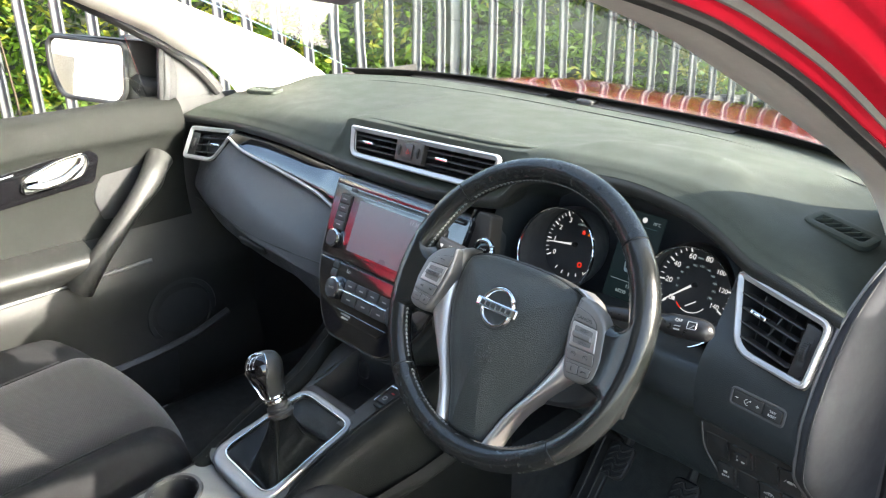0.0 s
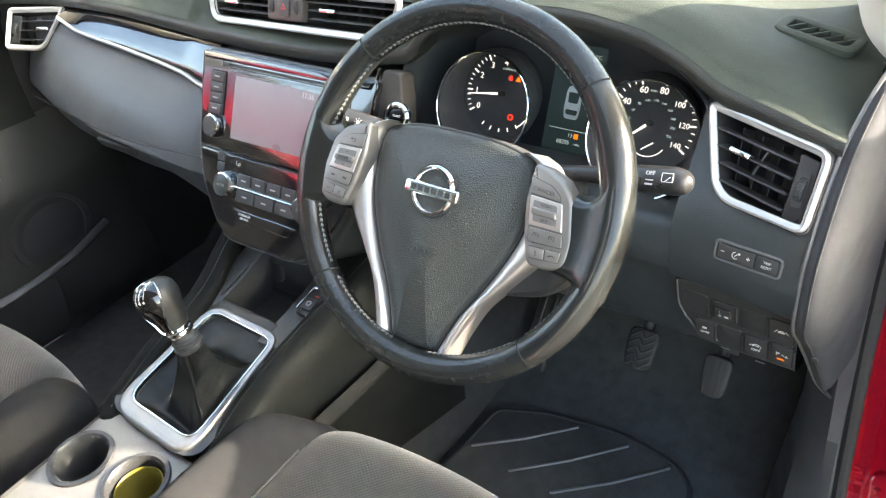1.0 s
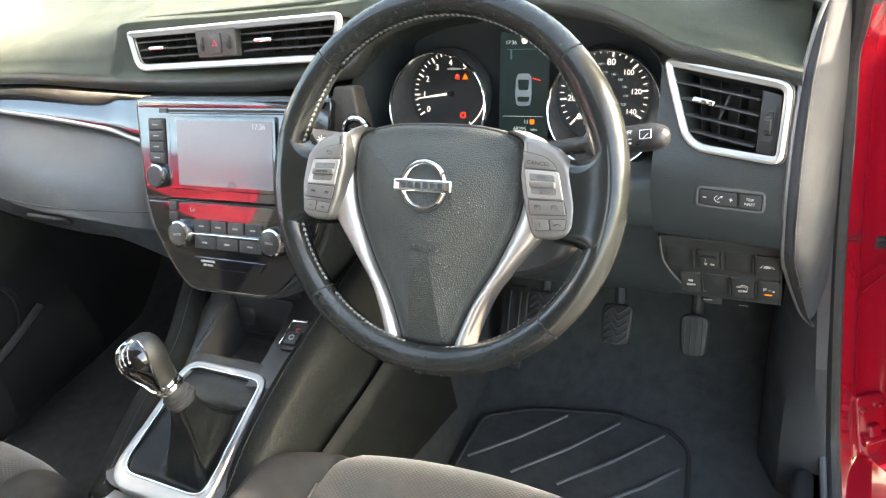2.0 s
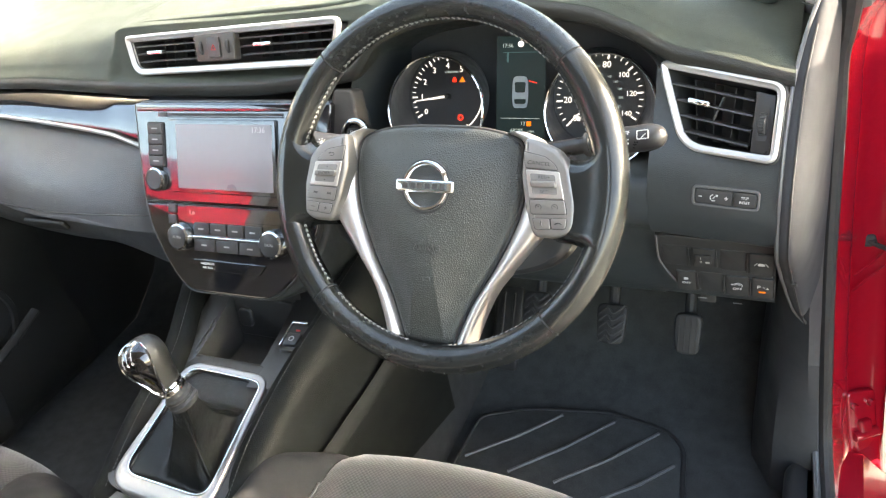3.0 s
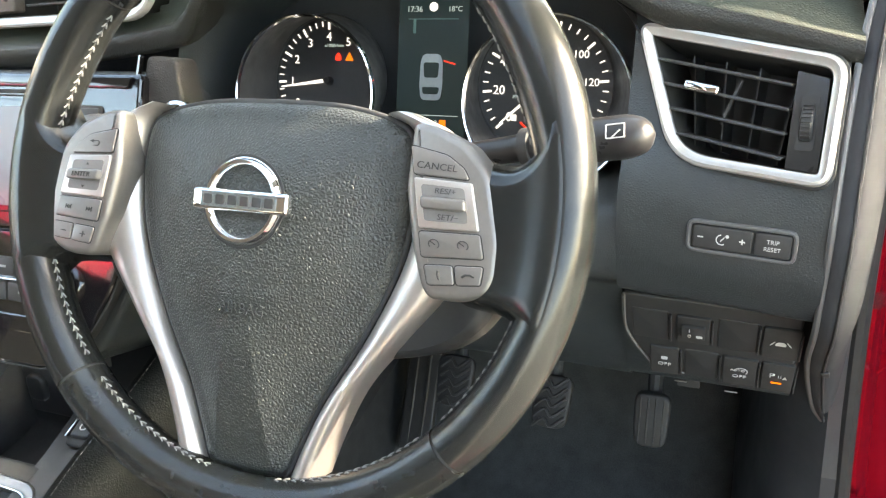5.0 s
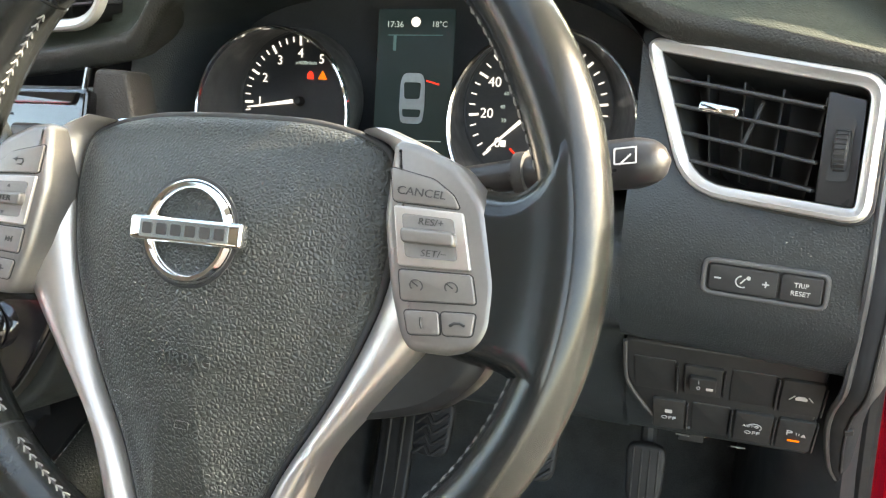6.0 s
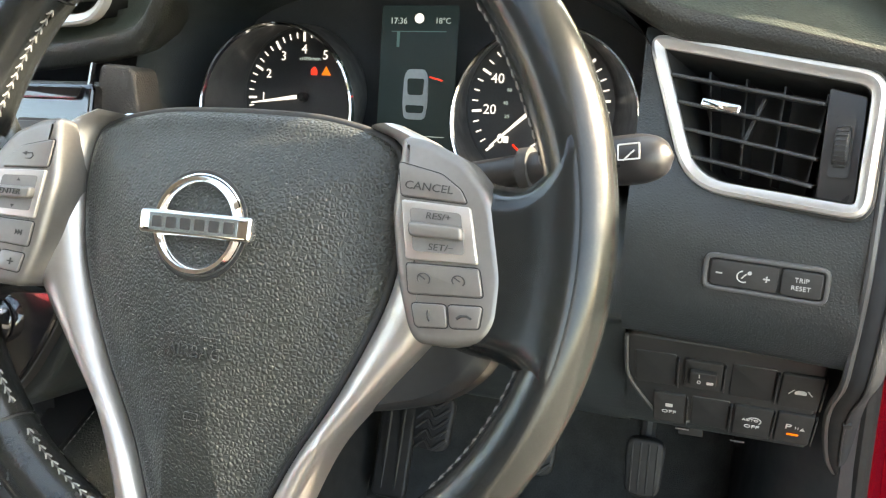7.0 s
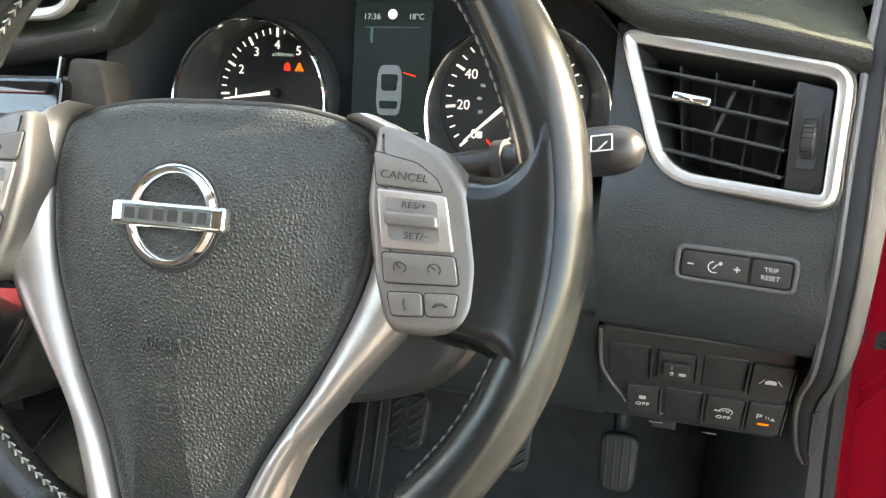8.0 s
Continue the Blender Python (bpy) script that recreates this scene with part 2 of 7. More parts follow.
def slab(pts, h, bevel=0.0, z=0.0, crown=0.0):
    """A plate of height h on an outline, with a rounded top edge."""
    pts = [Vector(p) for p in pts]
    rings = [[(p.x, p.y, z) for p in pts]]
    if bevel:
        for f in (0.0, 0.35, 0.7, 1.0):
            a = f * math.pi / 2
            q = inset(pts, bevel * (1 - math.cos(a)))
            rings.append([(p.x, p.y, z + h - bevel + bevel * math.sin(a)) for p in q])
    else:
        rings.append([(p.x, p.y, z + h) for p in pts])
    if crown:
        c = sum(pts, Vector((0, 0))) / len(pts)
        top = rings[-1]
        for f in (0.75, 0.5, 0.25):
            rings.append([(c.x + (x - c.x) * f, c.y + (y - c.y) * f, zz + crown * (1 - f * f)) for x, y, zz in top])
    return loft(rings, around=True, caps=True)


def hoop(pts, w, h, bevel=0.001, z=0.0, lean=0.0):
    """A frame of width w and height h on an outline; lean drops its inner edge."""
    pts = [Vector(p) for p in pts]
    prof = [(0, 0), (0, h - bevel), (bevel * 0.3, h - bevel * 0.3), (bevel, h), (w * 0.5, h - lean * 0.4), (w - bevel, h - lean), (w - bevel * 0.3, h - lean - bevel * 0.3), (w, h - lean - bevel), (w, 0)]
    rings = []
    for d, zz in prof:
        q = inset(pts, d) if d else pts
        rings.append([(p.x, p.y, z + zz) for p in q])
    return loft(rings, around=True, along=True)


def tube(path, r, seg=12, closed=False, caps=True, flat=1.0):
    """A round bar along a path; r is one radius or one for each point."""
    path = [Vector(p) for p in path]
    k = len(path)
    rows, up = [], None
    for i in range(k):
        if closed:
            d = path[(i + 1) % k] - path[i - 1]
        else:
            d = path[min(i + 1, k - 1)] - path[max(i - 1, 0)]
        d.normalize()
        if up is None:
            up = d.orthogonal().normalized()
        up = (up - d * up.dot(d)).normalized()
        side = d.cross(up)
        rad = r[i] if isinstance(r, (list, tuple)) else r
        rows.append([path[i] + (up * math.cos(a) * flat + side * math.sin(a)) * rad for a in (2 * math.pi * s / seg for s in range(seg))])
    return loft(rows, around=True, along=closed, caps=caps and not closed)


def lathe(prof, seg=32, caps=True):
    """A turned body about z from (radius, height) pairs."""
    rows = [[(r * math.cos(a), r * math.sin(a), z) for a in (2 * math.pi * s / seg for s in range(seg))] for r, z in prof]
    return loft(rows, around=True, caps=caps)


def block(w, d, h, bevel=0.002, r=0.003):
    return slab(rect(w, d, r), h, bevel)


def spline(pts, n):
    """n points along a smooth curve through pts."""
    pts = [Vector(p) for p in pts]
    k = len(pts)
    out = []
    for s in range(n):
        f = s / (n - 1) * (k - 1)
        i = min(int(f), k - 2)
        f -= i
        p1, p2 = pts[i], pts[i + 1]
        p0 = pts[i - 1] if i else p1 * 2 - p2
        p3 = pts[i + 2] if i + 2 < k else p2 * 2 - p1
        out.append(0.5 * ((2 * p1) + (p2 - p0) * f + (2 * p0 - 5 * p1 + 4 * p2 - p3) * f * f + (3 * p1 - p0 - 3 * p2 + p3) * f ** 3))
    return out


def along(xs, ks, vs):
    """Smooth values at xs from keys ks, vs, with no overshoot."""
    k = len(ks)
    h = [ks[i + 1] - ks[i] for i in range(k - 1)]
    d = [(vs[i + 1] - vs[i]) / h[i] for i in range(k - 1)]
    m = [d[0]] + [0.0 if d[i - 1] * d[i] <= 0 else 2 * d[i - 1] * d[i] / (d[i - 1] + d[i]) for i in range(1, k - 1)] + [d[-1]]
    out = []
    for x in xs:
        if x <= ks[0] or x >= ks[-1]:
            out.append(vs[0] if x <= ks[0] else vs[-1])
            continue
        i = max(j for j in range(k - 1) if ks[j] <= x)
        f = (x - ks[i]) / h[i]
        a, b = 1 - f, f
        out.append(vs[i] * (1 + 2 * f) * a * a + m[i] * h[i] * f * a * a + vs[i + 1] * b * b * (3 - 2 * f) - m[i + 1] * h[i] * b * b * a)
    return out


def lettering(text, size, align="CENTER", deep=0.0002, slant=0.0):
    """Raised lettering in the built-in font, in the xy plane, centred in height."""
    cu = bpy.data.curves.new("t", "FONT")
    cu.body, cu.size, cu.align_x, cu.align_y = text, size, align, "CENTER"
    cu.extrude, cu.shear, cu.resolution_u = deep, slant, 3
    ob = bpy.data.objects.new("t", cu)
    scene.collection.objects.link(ob)
    me = bpy.data.meshes.new_from_object(ob.evaluated_get(bpy.context.evaluated_depsgraph_get()))
    bpy.data.objects.remove(ob)
    bpy.data.curves.remove(cu)
    bm = bmesh.new()
    bm.from_mesh(me)
    bpy.data.meshes.remove(me)
    return bm


def at(x, y, z=0.0, a=0.0):
    return pose(x, y, z, 0, 0, a)


def stitches(path, normals, pitch, length, r, sway=0.0):
    """Small stitches along a path, lying on a surface."""
    bms, dist, nxt = [], 0.0, 0.0
    for i in range(len(path) - 1):
        a, b = Vector(path[i]), Vector(path[i + 1])
        seg = (b - a).length
        while nxt <= dist + seg and seg > 0:
            p = a + (b - a) * ((nxt - dist) / seg)
            d = (b - a).normalized()
            side = d.cross(Vector(normals[i])).normalized()
            for s in ((-1, 1) if sway else (0,)):
                q = p + d * length + side * sway * s
                up = Vector(normals[i]) * r * 0.6
                bms.append(tube([p - up * 0.5, (p + q) / 2 + up, q - up * 0.5], r, 5))
            nxt += pitch
        dist += seg
    return join(*bms)

# ---- the body shell and the place outside ----
MID = -0.38          # the car's middle line


def cowl_y(x):
    return 0.745 - 0.20 * abs((x - MID) / 0.68) ** 4


ground = part("ground", loft([[(x, y, 0.0) for x in (-400, -40, -8, -2, 2, 8, 40, 400)] for y in (-400, -40, -8, -2, 2, 8, 40, 400)]),
              surface("worn_tarmac", (0.075, 0.072, 0.067), 0.9, mottle=(3, 0.25), fine=(160, 0.6, 0.004)), None)
tagged(ground, "worn grey tarmac of a sunny car park", "ground", kind="structure")

shell = thing("car_body", (MID, 0.3, 0.16), "red painted car body with its door opening and pale inner trim", "car body")

# windscreen
ws = []
for i in range(17):
    f = i / 16
    x = MID + (f - 0.5) * 1.27
    c = abs(f - 0.5) * 2
    base = Vector((x, cowl_y(x) + 0.03, 1.062))
    top = Vector((MID + (f - 0.5) * 1.16, -0.28 - 0.07 * c * c + 0.05, 1.475 - 0.035 * c * c))
    ws.append([base.lerp(top, g / 8) + Vector((0, 0.5, 0.87)) * 0.03 * math.sin(math.pi * g / 8) for g in range(9)])
pane = part("windscreen", thicken(loft(ws), 0.005), SCREENGLASS, shell, "clear laminated windscreen glass")
pane.visible_shadow = False
shift = Vector((0, -0.005, -0.006))
part("frit_band", thicken(loft([[c[0] + shift, c[0].lerp(c[1], 0.3) + shift, c[0].lerp(c[1], 0.58) + shift] for c in ws]), 0.002), BLACK, shell, "black printed band along the foot of the windscreen")

# pillars: windscreen edge and door-seal edge of the right one, mirrored for the left
SCREEN_EDGE = [(0.268, 0.49, 1.03), (0.262, 0.415, 1.10), (0.253, 0.348, 1.155), (0.247, 0.225, 1.215), (0.241, 0.12, 1.261), (0.234, -0.019, 1.32), (0.229, -0.10, 1.355), (0.22, -0.24, 1.40), (0.215, -0.36, 1.43)]
SEAL_EDGE = [(0.346, 0.325, 1.03), (0.341, 0.282, 1.09), (0.335, 0.256, 1.137), (0.326, 0.175, 1.198), (0.315, 0.048, 1.264), (0.307, -0.054, 1.314), (0.301, -0.146, 1.351), (0.297, -0.217, 1.374), (0.288, -0.36, 1.41)]


def mirrored(p):
    return Vector((2 * MID - p[0], p[1], p[2]))


def pillar_trim(flip):
    a, b = spline(SCREEN_EDGE, 30), spline(SEAL_EDGE, 30)
    if flip:        # the far pillar is seen broad on, with its wide inner cover
        a = [p + Vector((0, 0.065 - 0.03 * min(1.0, max(0.0, (p.z - 1.08) / 0.12)), 0)) for p in a]
        b = [p - Vector((0, 0.055 * min(1.0, max(0.0, (p.z - 1.08) / 0.08)), 0)) for p in b]
    rows = []
    for p, q in zip(a, b):
        row = []
        for s in range(9):
            f = s / 8
            v = p.lerp(q, f) + Vector((-0.55, -0.65, -0.3)) * 0.018 * math.sin(math.pi * f) ** 0.7
            row.append(mirrored(v) if flip else v)
        rows.append(row)
    return thicken(loft(rows), 0.003)


part("pillar_trim", pillar_trim(False), TRIM, shell, "pale textured pillar trim in the sun")
part("pillar_trim", pillar_trim(True), TRIM, shell, "pale textured pillar trim in the sun")

# the door opening: rubber seal, painted flange and jamb
SEAL_LINE = SEAL_EDGE[::-1] + [(0.346, 0.345, 0.98), (0.350, 0.345, 0.90), (0.357, 0.342, 0.72), (0.370, 0.335, 0.52), (0.379, 0.315, 0.42), (0.392, 0.20, 0.365), (0.40, 0.0, 0.352), (0.40, -0.5, 0.35)]
seal = spline(SEAL_LINE, 120)
high = [min(1.0, max(0.0, (p.z - 1.0) / 0.08)) for p in seal]
part("door_seal", tube([p + Vector((0.0065, -0.011, 0.004)).lerp(Vector((0.012, 0.004, 0.006)), h) for p, h in zip(seal, high)], [0.0092 + 0.0053 * h for h in high], 10), RUBBER, shell, "black rubber door seal")
part("outer_seal", tube([p + Vector((0.0235, 0.007, 0.011)) for p, h in zip(seal, high) if h > 0.6], 0.010, 8), surface("pale_grey_rubber", (0.11, 0.11, 0.108), 0.55, mottle=(20, 0.1)), shell, "pale grey outer seal of the door frame")
part("inner_seal_lip", tube([p + Vector((-0.006, -0.011, 0.0)) for p, h in zip(seal, high) if h < 0.7], 0.006, 8), GREYPLASTIC, shell, "grey lip along the door seal")
JAMB_HIGH = [(0.0, 0.0), (0.022, -0.004), (0.034, -0.001), (0.042, 0.010), (0.06, 0.013), (0.072, 0.020), (0.085, 0.034), (0.105, 0.040), (0.118, 0.052), (0.124, 0.09)]
JAMB_LOW = [(0.0, 0.0), (0.014, -0.002), (0.020, 0.016), (0.029, 0.046), (0.040, 0.068), (0.053, 0.080), (0.068, 0.086), (0.080, 0.087), (0.088, 0.096), (0.090, 0.15)]
rows = []
for i, p in enumerate(seal):
    d = (seal[min(i + 1, len(seal) - 1)] - seal[max(i - 1, 0)]).normalized()
    low = min(1.0, max(0.0, (1.12 - p.z) / 0.12))
    out = Vector((1, 0, 0)) - d * d.x
    up = (out.normalized() * 1.0)
    back = d.cross(up).normalized()
    if back.y < 0 and p.z < 1.1:
        back = -back
    if p.z >= 1.1 and back.z < 0:
        back = -back
    w = 0.75 + 0.25 * low
    rows.append([p + up * (a * w * (1 - low) + c * low) + back * (b * (1 - low) + d_ * low) for (a, b), (c, d_) in zip(JAMB_HIGH, JAMB_LOW)])
part("door_jamb", thicken(loft(rows), 0.002), PAINT, shell, "glossy red painted door jamb", sharp=50)

# creases and fixings on the jamb
crease = thing("door_check_strap", (0.41, 0.43, 0.703), "black steel door check strap bolted to the red jamb", "door check strap")
part("strap", tube(spline([(0.405, 0.426, 0.703), (0.435, 0.410, 0.700), (0.49, 0.392, 0.694), (0.56, 0.36, 0.688)], 14), 0.0055, 8, flat=0.6), BLACK, crease)
part("housing", slab(rounded([(-0.022, -0.015), (0.018, -0.013), (0.022, 0.0), (0.018, 0.013), (-0.022, 0.015)], 0.006), 0.014, 0.004), BLACK, crease, xf=frame_of((0.405, 0.428, 0.704), (1, 0.1, 0), (0, 0.1, 1)) @ Matrix.Scale(0.7, 4))
for dx in (-0.012, 0.012):
    part("bolt", lathe([(0.0001, 0.017), (0.004, 0.017), (0.005, 0.015), (0.005, 0.010)], 10, False), BLACK, crease, xf=frame_of((0.405 + dx, 0.428, 0.704), (1, 0.1, 0), (0, 0.1, 1)) @ Matrix.Scale(0.7, 4))

hf = frame_of((0.4325, 0.3885, 0.400), (0.8, 0.6, 0), (-0.08, 0.27, 0.96))
hinge = part("door_hinge", slab(rounded([(-0.022, -0.058), (0.024, -0.054), (0.025, 0.055), (-0.021, 0.060)], 0.010), 0.007, 0.003, -0.002), PAINT, shell, "red painted steel door hinge", xf=hf)
part("knuckle", tube([hf @ Vector((x, -0.012, 0.009)) for x in (-0.018, 0.020)], 0.008, 12), PAINT, hinge)
part("arm", slab(rounded([(-0.010, -0.02), (0.012, -0.02), (0.010, 0.012), (-0.008, 0.012)], 0.004), 0.010, 0.003, 0.004), PAINT, hinge, xf=hf)
for x in (-0.012, 0.014):
    part("bolt", lathe([(0.0001, 0.010), (0.0045, 0.010), (0.0055, 0.008), (0.0055, 0.0)], 8, False), PAINT, hinge, xf=hf @ at(x, 0.036, 0.003))
jf = frame_of((0.419, 0.411, 0.50), (0.73, 0.68, 0), (0, 0, 1))     # flat of the jamb
part("jamb_step", tube(spline([jf @ Vector(p) for p in ((-0.026, 0.0, -0.001), (-0.022, -0.024, 0.0), (-0.012, -0.030, 0.0), (0.018, -0.032, 0.0), (0.028, -0.026, 0.0), (0.032, 0.0, -0.001))], 24), 0.0026, 8), PAINT, shell, "pressed step in the red jamb")
for v0, v1, e in ((0.166, 0.186, 0.020), (0.140, 0.164, 0.030)):
    part("jamb_crease", tube(spline([jf @ Vector(p) for p in ((-0.028, v0, -0.0012), (-0.01, v0 + 0.4 * (v1 - v0), 0.0), (e, v1, -0.0012))], 14), 0.0024, 8, flat=0.6), PAINT, shell, "pressed crease in the red jamb")

part("wing_gap_seal", slab(rect(0.075, 0.62, 0.01), 0.02, 0.004), RUBBER, shell, "black foam seal between jamb and wing", xf=frame_of((0.475, 0.50, 0.80), (1, -0.15, 0), (0, 0, 1)))

# inner kick panel and sill trim
rows = []
for i in range(14):
    z = 0.28 + (1.06 - 0.28) * i / 13
    e = Vector(seal[0])
    xs = along([z], [0.36, 0.42, 0.52, 0.72, 0.9, 1.06], [0.384, 0.376, 0.368, 0.355, 0.348, 0.344])[0]
    g = 1.0 + along([z], [0.28, 0.36, 0.60, 1.06], [1.0, 0.85, 0.15, 0.0])[0]
    rows.append([(xs, 0.30 + 0.02 * (z > 0.6), z), (xs - 0.012, 0.30, z), (xs - 0.035 * g, 0.325, z), (xs - 0.05 * g, 0.38, z), (xs - 0.055 * g, 0.56, z), (xs - 0.06 * g, 0.8, z)])
part("kick_panel", thicken(loft(rows), 0.003), KICK, shell, "dark plastic kick panel beside the footwell")
part("left_kick_panel", thicken(loft([[(-1.135, y, z) for z in (0.29, 0.6, 0.9, 1.05)] for y in (0.05, 0.3, 0.6, 0.9)]), 0.004), PLAIN, shell, "dark side panel of the passenger footwell")
part("bulkhead", thicken(loft([[(x, y, z) for y, z in ((0.70, 0.29), (0.76, 0.6), (0.80, 0.85), (0.84, 1.03))] for x in (-1.14, -0.6, 0.0, 0.36)]), 0.01), BLACK, shell, "black bulkhead ahead of the footwells")
part("right_wall", thicken(loft([[(0.36, y, z) for z in (0.29, 0.6, 0.9, 1.03)] for y in (0.33, 0.6, 0.86)]), 0.004), PLAIN, shell)
part("sill_trim", slab(rounded([(0.335, -0.9), (0.405, -0.9), (0.405, 0.28), (0.37, 0.34), (0.335, 0.30)], 0.01), 0.045, 0.012, 0.335), PLAIN, shell, "dark plastic sill trim")
part("outer_sill", loft([[(0.40, y, 0.37), (0.44, y, 0.365), (0.475, y, 0.33), (0.485, y, 0.25), (0.45, y, 0.16)] for y in (-0.9, -0.4, 0.0, 0.36)]), PAINT, shell, "red painted sill")

# roof, lining and rear of the cabin, closing the place
rows, rows2 = [], []
for i in range(13):
    f = i / 12 - 0.5
    x = MID + f * 1.34
    z = 1.50 - 0.16 * f * f
    rows.append([(x, -0.36 + 0.05, z - 0.02 - 0.05 * abs(f)), (x, -0.6, z + 0.035), (x, -1.2, z + 0.05), (x, -1.8, z + 0.02), (x, -2.3, z - 0.09)])
    rows2.append([(a, b, c - 0.035) for a, b, c in rows[-1]])
part("roof", loft(rows), PAINT, shell, "red painted roof")
part("roof_lining", loft(rows2), LINING, shell, "pale cloth roof lining")
for s in (0, 1):
    for y0, y1 in ((-0.98, -0.86), (-2.0, -1.75)):
        post = [Vector((0.395, y0, 0.35)), Vector((0.395, y1, 0.35)), Vector((0.375, y1, 0.95)), Vector((0.29, y1 - 0.06, 1.44)), Vector((0.29, y0 - 0.06, 1.44)), Vector((0.375, y0, 0.95))]
        bm = loft([[p for p in post], [p + Vector((0.06, 0, 0.01)) for p in post]], around=True, caps=True)
        if s:
            for v in bm.verts:
                v.co.x = 2 * MID - v.co.x
        part("rear_pillar", bm, TRIM, shell)
part("rear_wall", loft([[(-1.2, -2.3, 0.3), (0.42, -2.3, 0.3)], [(-1.2, -2.2, 1.25), (0.42, -2.2, 1.25)]]), BLACK, shell)
tint = surface("dark_glass", (0.012, 0.013, 0.013), 0.08, mottle=(5, 0.1))
REARGLASS = clear("privacy_glass", (0.45, 0.48, 0.46))
for sx in (-1.15, 0.39):
    lean = 0.09 if sx < MID else -0.09
    part("rear_door_trim", loft([[(sx, -2.3, 0.3), (sx, -2.3, 1.02)], [(sx, -0.9, 0.3), (sx, -0.9, 1.04)]]), DOORTRIM, shell)
    rear_pane = part("rear_side_glass", thicken(loft([[(sx, -2.3, 1.02), (sx + lean, -2.3, 1.46)], [(sx, -0.94, 1.03), (sx + lean, -0.96, 1.46)]]), 0.004), REARGLASS, shell, "dark tinted rear side window")
    rear_pane.visible_shadow = False

# bonnet and cowl beyond the windscreen
rows = []
for i in range(33):
    f = i / 32 * 2 - 1
    x = MID + f * 0.80
    row = []
    for j in range(21):
        g = j / 20
        y0 = cowl_y(MID + f * 0.66) + 0.09
        y = y0 + (1.62 - y0 - 0.12 * f * f) * g
        z = 1.035 - 0.105 * g ** 1.7 - 0.05 * f ** 4 + 0.018 * math.exp(-((abs(f) - 0.66) / 0.12) ** 2) * (0.4 + 0.6 * g)
        row.append((x, y, z))
    y, z = row[-1][1], row[-1][2]
    row += [(x, y + 0.05, z - 0.03), (x, y + 0.09, z - 0.12), (x, y + 0.10, z - 0.45)]
    rows.append(row)
part("bonnet", thicken(loft(rows), 0.004), PAINT, shell, "glossy dark red bonnet beyond the windscreen")
rows = [[(x, cowl_y(x) + 0.005, 1.045), (x, cowl_y(x) + 0.035, 1.052), (x, cowl_y(x) + 0.09, 1.035), (x, cowl_y(x) + 0.14, 1.00)] for x in [MID - 0.68 + 1.36 * i / 30 for i in range(31)]]
part("cowl", loft(rows), BLACK, shell, "black plastic cowl at the foot of the windscreen")
for s in (-1, 1):
    rows = [[(MID + s * 0.80, 0.36 + y, 0.975 - 0.05 * y), (MID + s * 0.86, 0.36 + y, 0.92 - 0.05 * y), (MID + s * 0.89, 0.36 + y, 0.75), (MID + s * 0.88, 0.36 + y, 0.35)] for y in (0.028, 0.4, 0.8, 1.2)]
    part("wing", loft(rows), PAINT, shell, "red painted front wing")

# the bottom of the inner mirror at the top of the windscreen
rear_mirror = thing("rear_view_mirror", (MID, -0.05, 1.30), "black plastic rear-view mirror hung at the windscreen", "mirror")
part("housing", slab(rounded([(-0.115, -0.03), (0.115, -0.03), (0.125, 0.0), (0.11, 0.038), (-0.11, 0.038), (-0.125, 0.0)], 0.02), 0.03, 0.012), PLAIN, rear_mirror, xf=frame_of((MID + 0.0, 0.0, 1.358), (1, -0.10, 0), (0, -0.1, 1)) @ pose(0, 0, 0, 180, 0, 0) @ Matrix.Scale(1.2, 4, (1, 0, 0)))
part("glass", slab(rounded([(-0.108, -0.026), (0.108, -0.026), (0.117, 0.0), (0.104, 0.032), (-0.104, 0.032), (-0.117, 0.0)], 0.018), 0.003), MIRROR, rear_mirror, xf=frame_of((MID + 0.0, -0.002, 1.358), (1, -0.10, 0), (0, -0.1, 1)) @ Matrix.Scale(1.2, 4, (1, 0, 0)))
part("stem", tube([(MID, 0.02, 1.35), (MID, 0.02, 1.39), (MID, -0.02, 1.43)], 0.012, 10), PLAIN, rear_mirror)

# the rear of the body, its tail and the wheels
for s_ in (-1, 1):
    rows = [[(MID + s_ * w, y, z) for w, z in ((0.80, zt), (0.845, 0.86), (0.860, 0.62), (0.835, 0.26))] for y, zt in ((-0.98, 1.03), (-1.7, 1.05), (-2.4, 1.06), (-3.0, 1.05))]
    part("rear_quarter", thicken(loft([spline(r, 12) for r in rows]), 0.01), PAINT, shell, "red painted rear side")
    rows = [[(MID + s_ * 0.66, -2.3, 1.40), (MID + s_ * 0.80, -2.3, 1.05)], [(MID + s_ * 0.60, -2.75, 1.30), (MID + s_ * 0.79, -2.9, 1.05)]]
    part("quarter_panel", thicken(loft(rows), 0.01), PAINT, shell, "red painted rear pillar")
    for y in (1.02, -1.62):
        tyre = part("wheel", tube([(MID + s_ * 0.70, y, 0.335), (MID + s_ * 0.865, y, 0.335)], 0.335, 36), RUBBER, shell, "black tyre")
        part("rim", lathe([(0.0001, 0.012), (0.05, 0.014), (0.19, 0.006), (0.215, 0.012), (0.22, 0.0)], 30, False), SATIN, tyre, "silver alloy rim", xf=frame_of((MID + s_ * 0.866, y, 0.335), (0, s_, 0), (0, 0, 1)))
rows = [[(x, y, z) for y, z in ((-2.28, 1.42), (-2.75, 1.28), (-2.98, 1.05), (-3.04, 0.80), (-3.00, 0.40), (-2.90, 0.28))] for x in (MID - 0.66, MID - 0.3, MID + 0.3, MID + 0.66)]
part("tailgate", thicken(loft(rows), 0.012), PAINT, shell, "red painted tailgate")
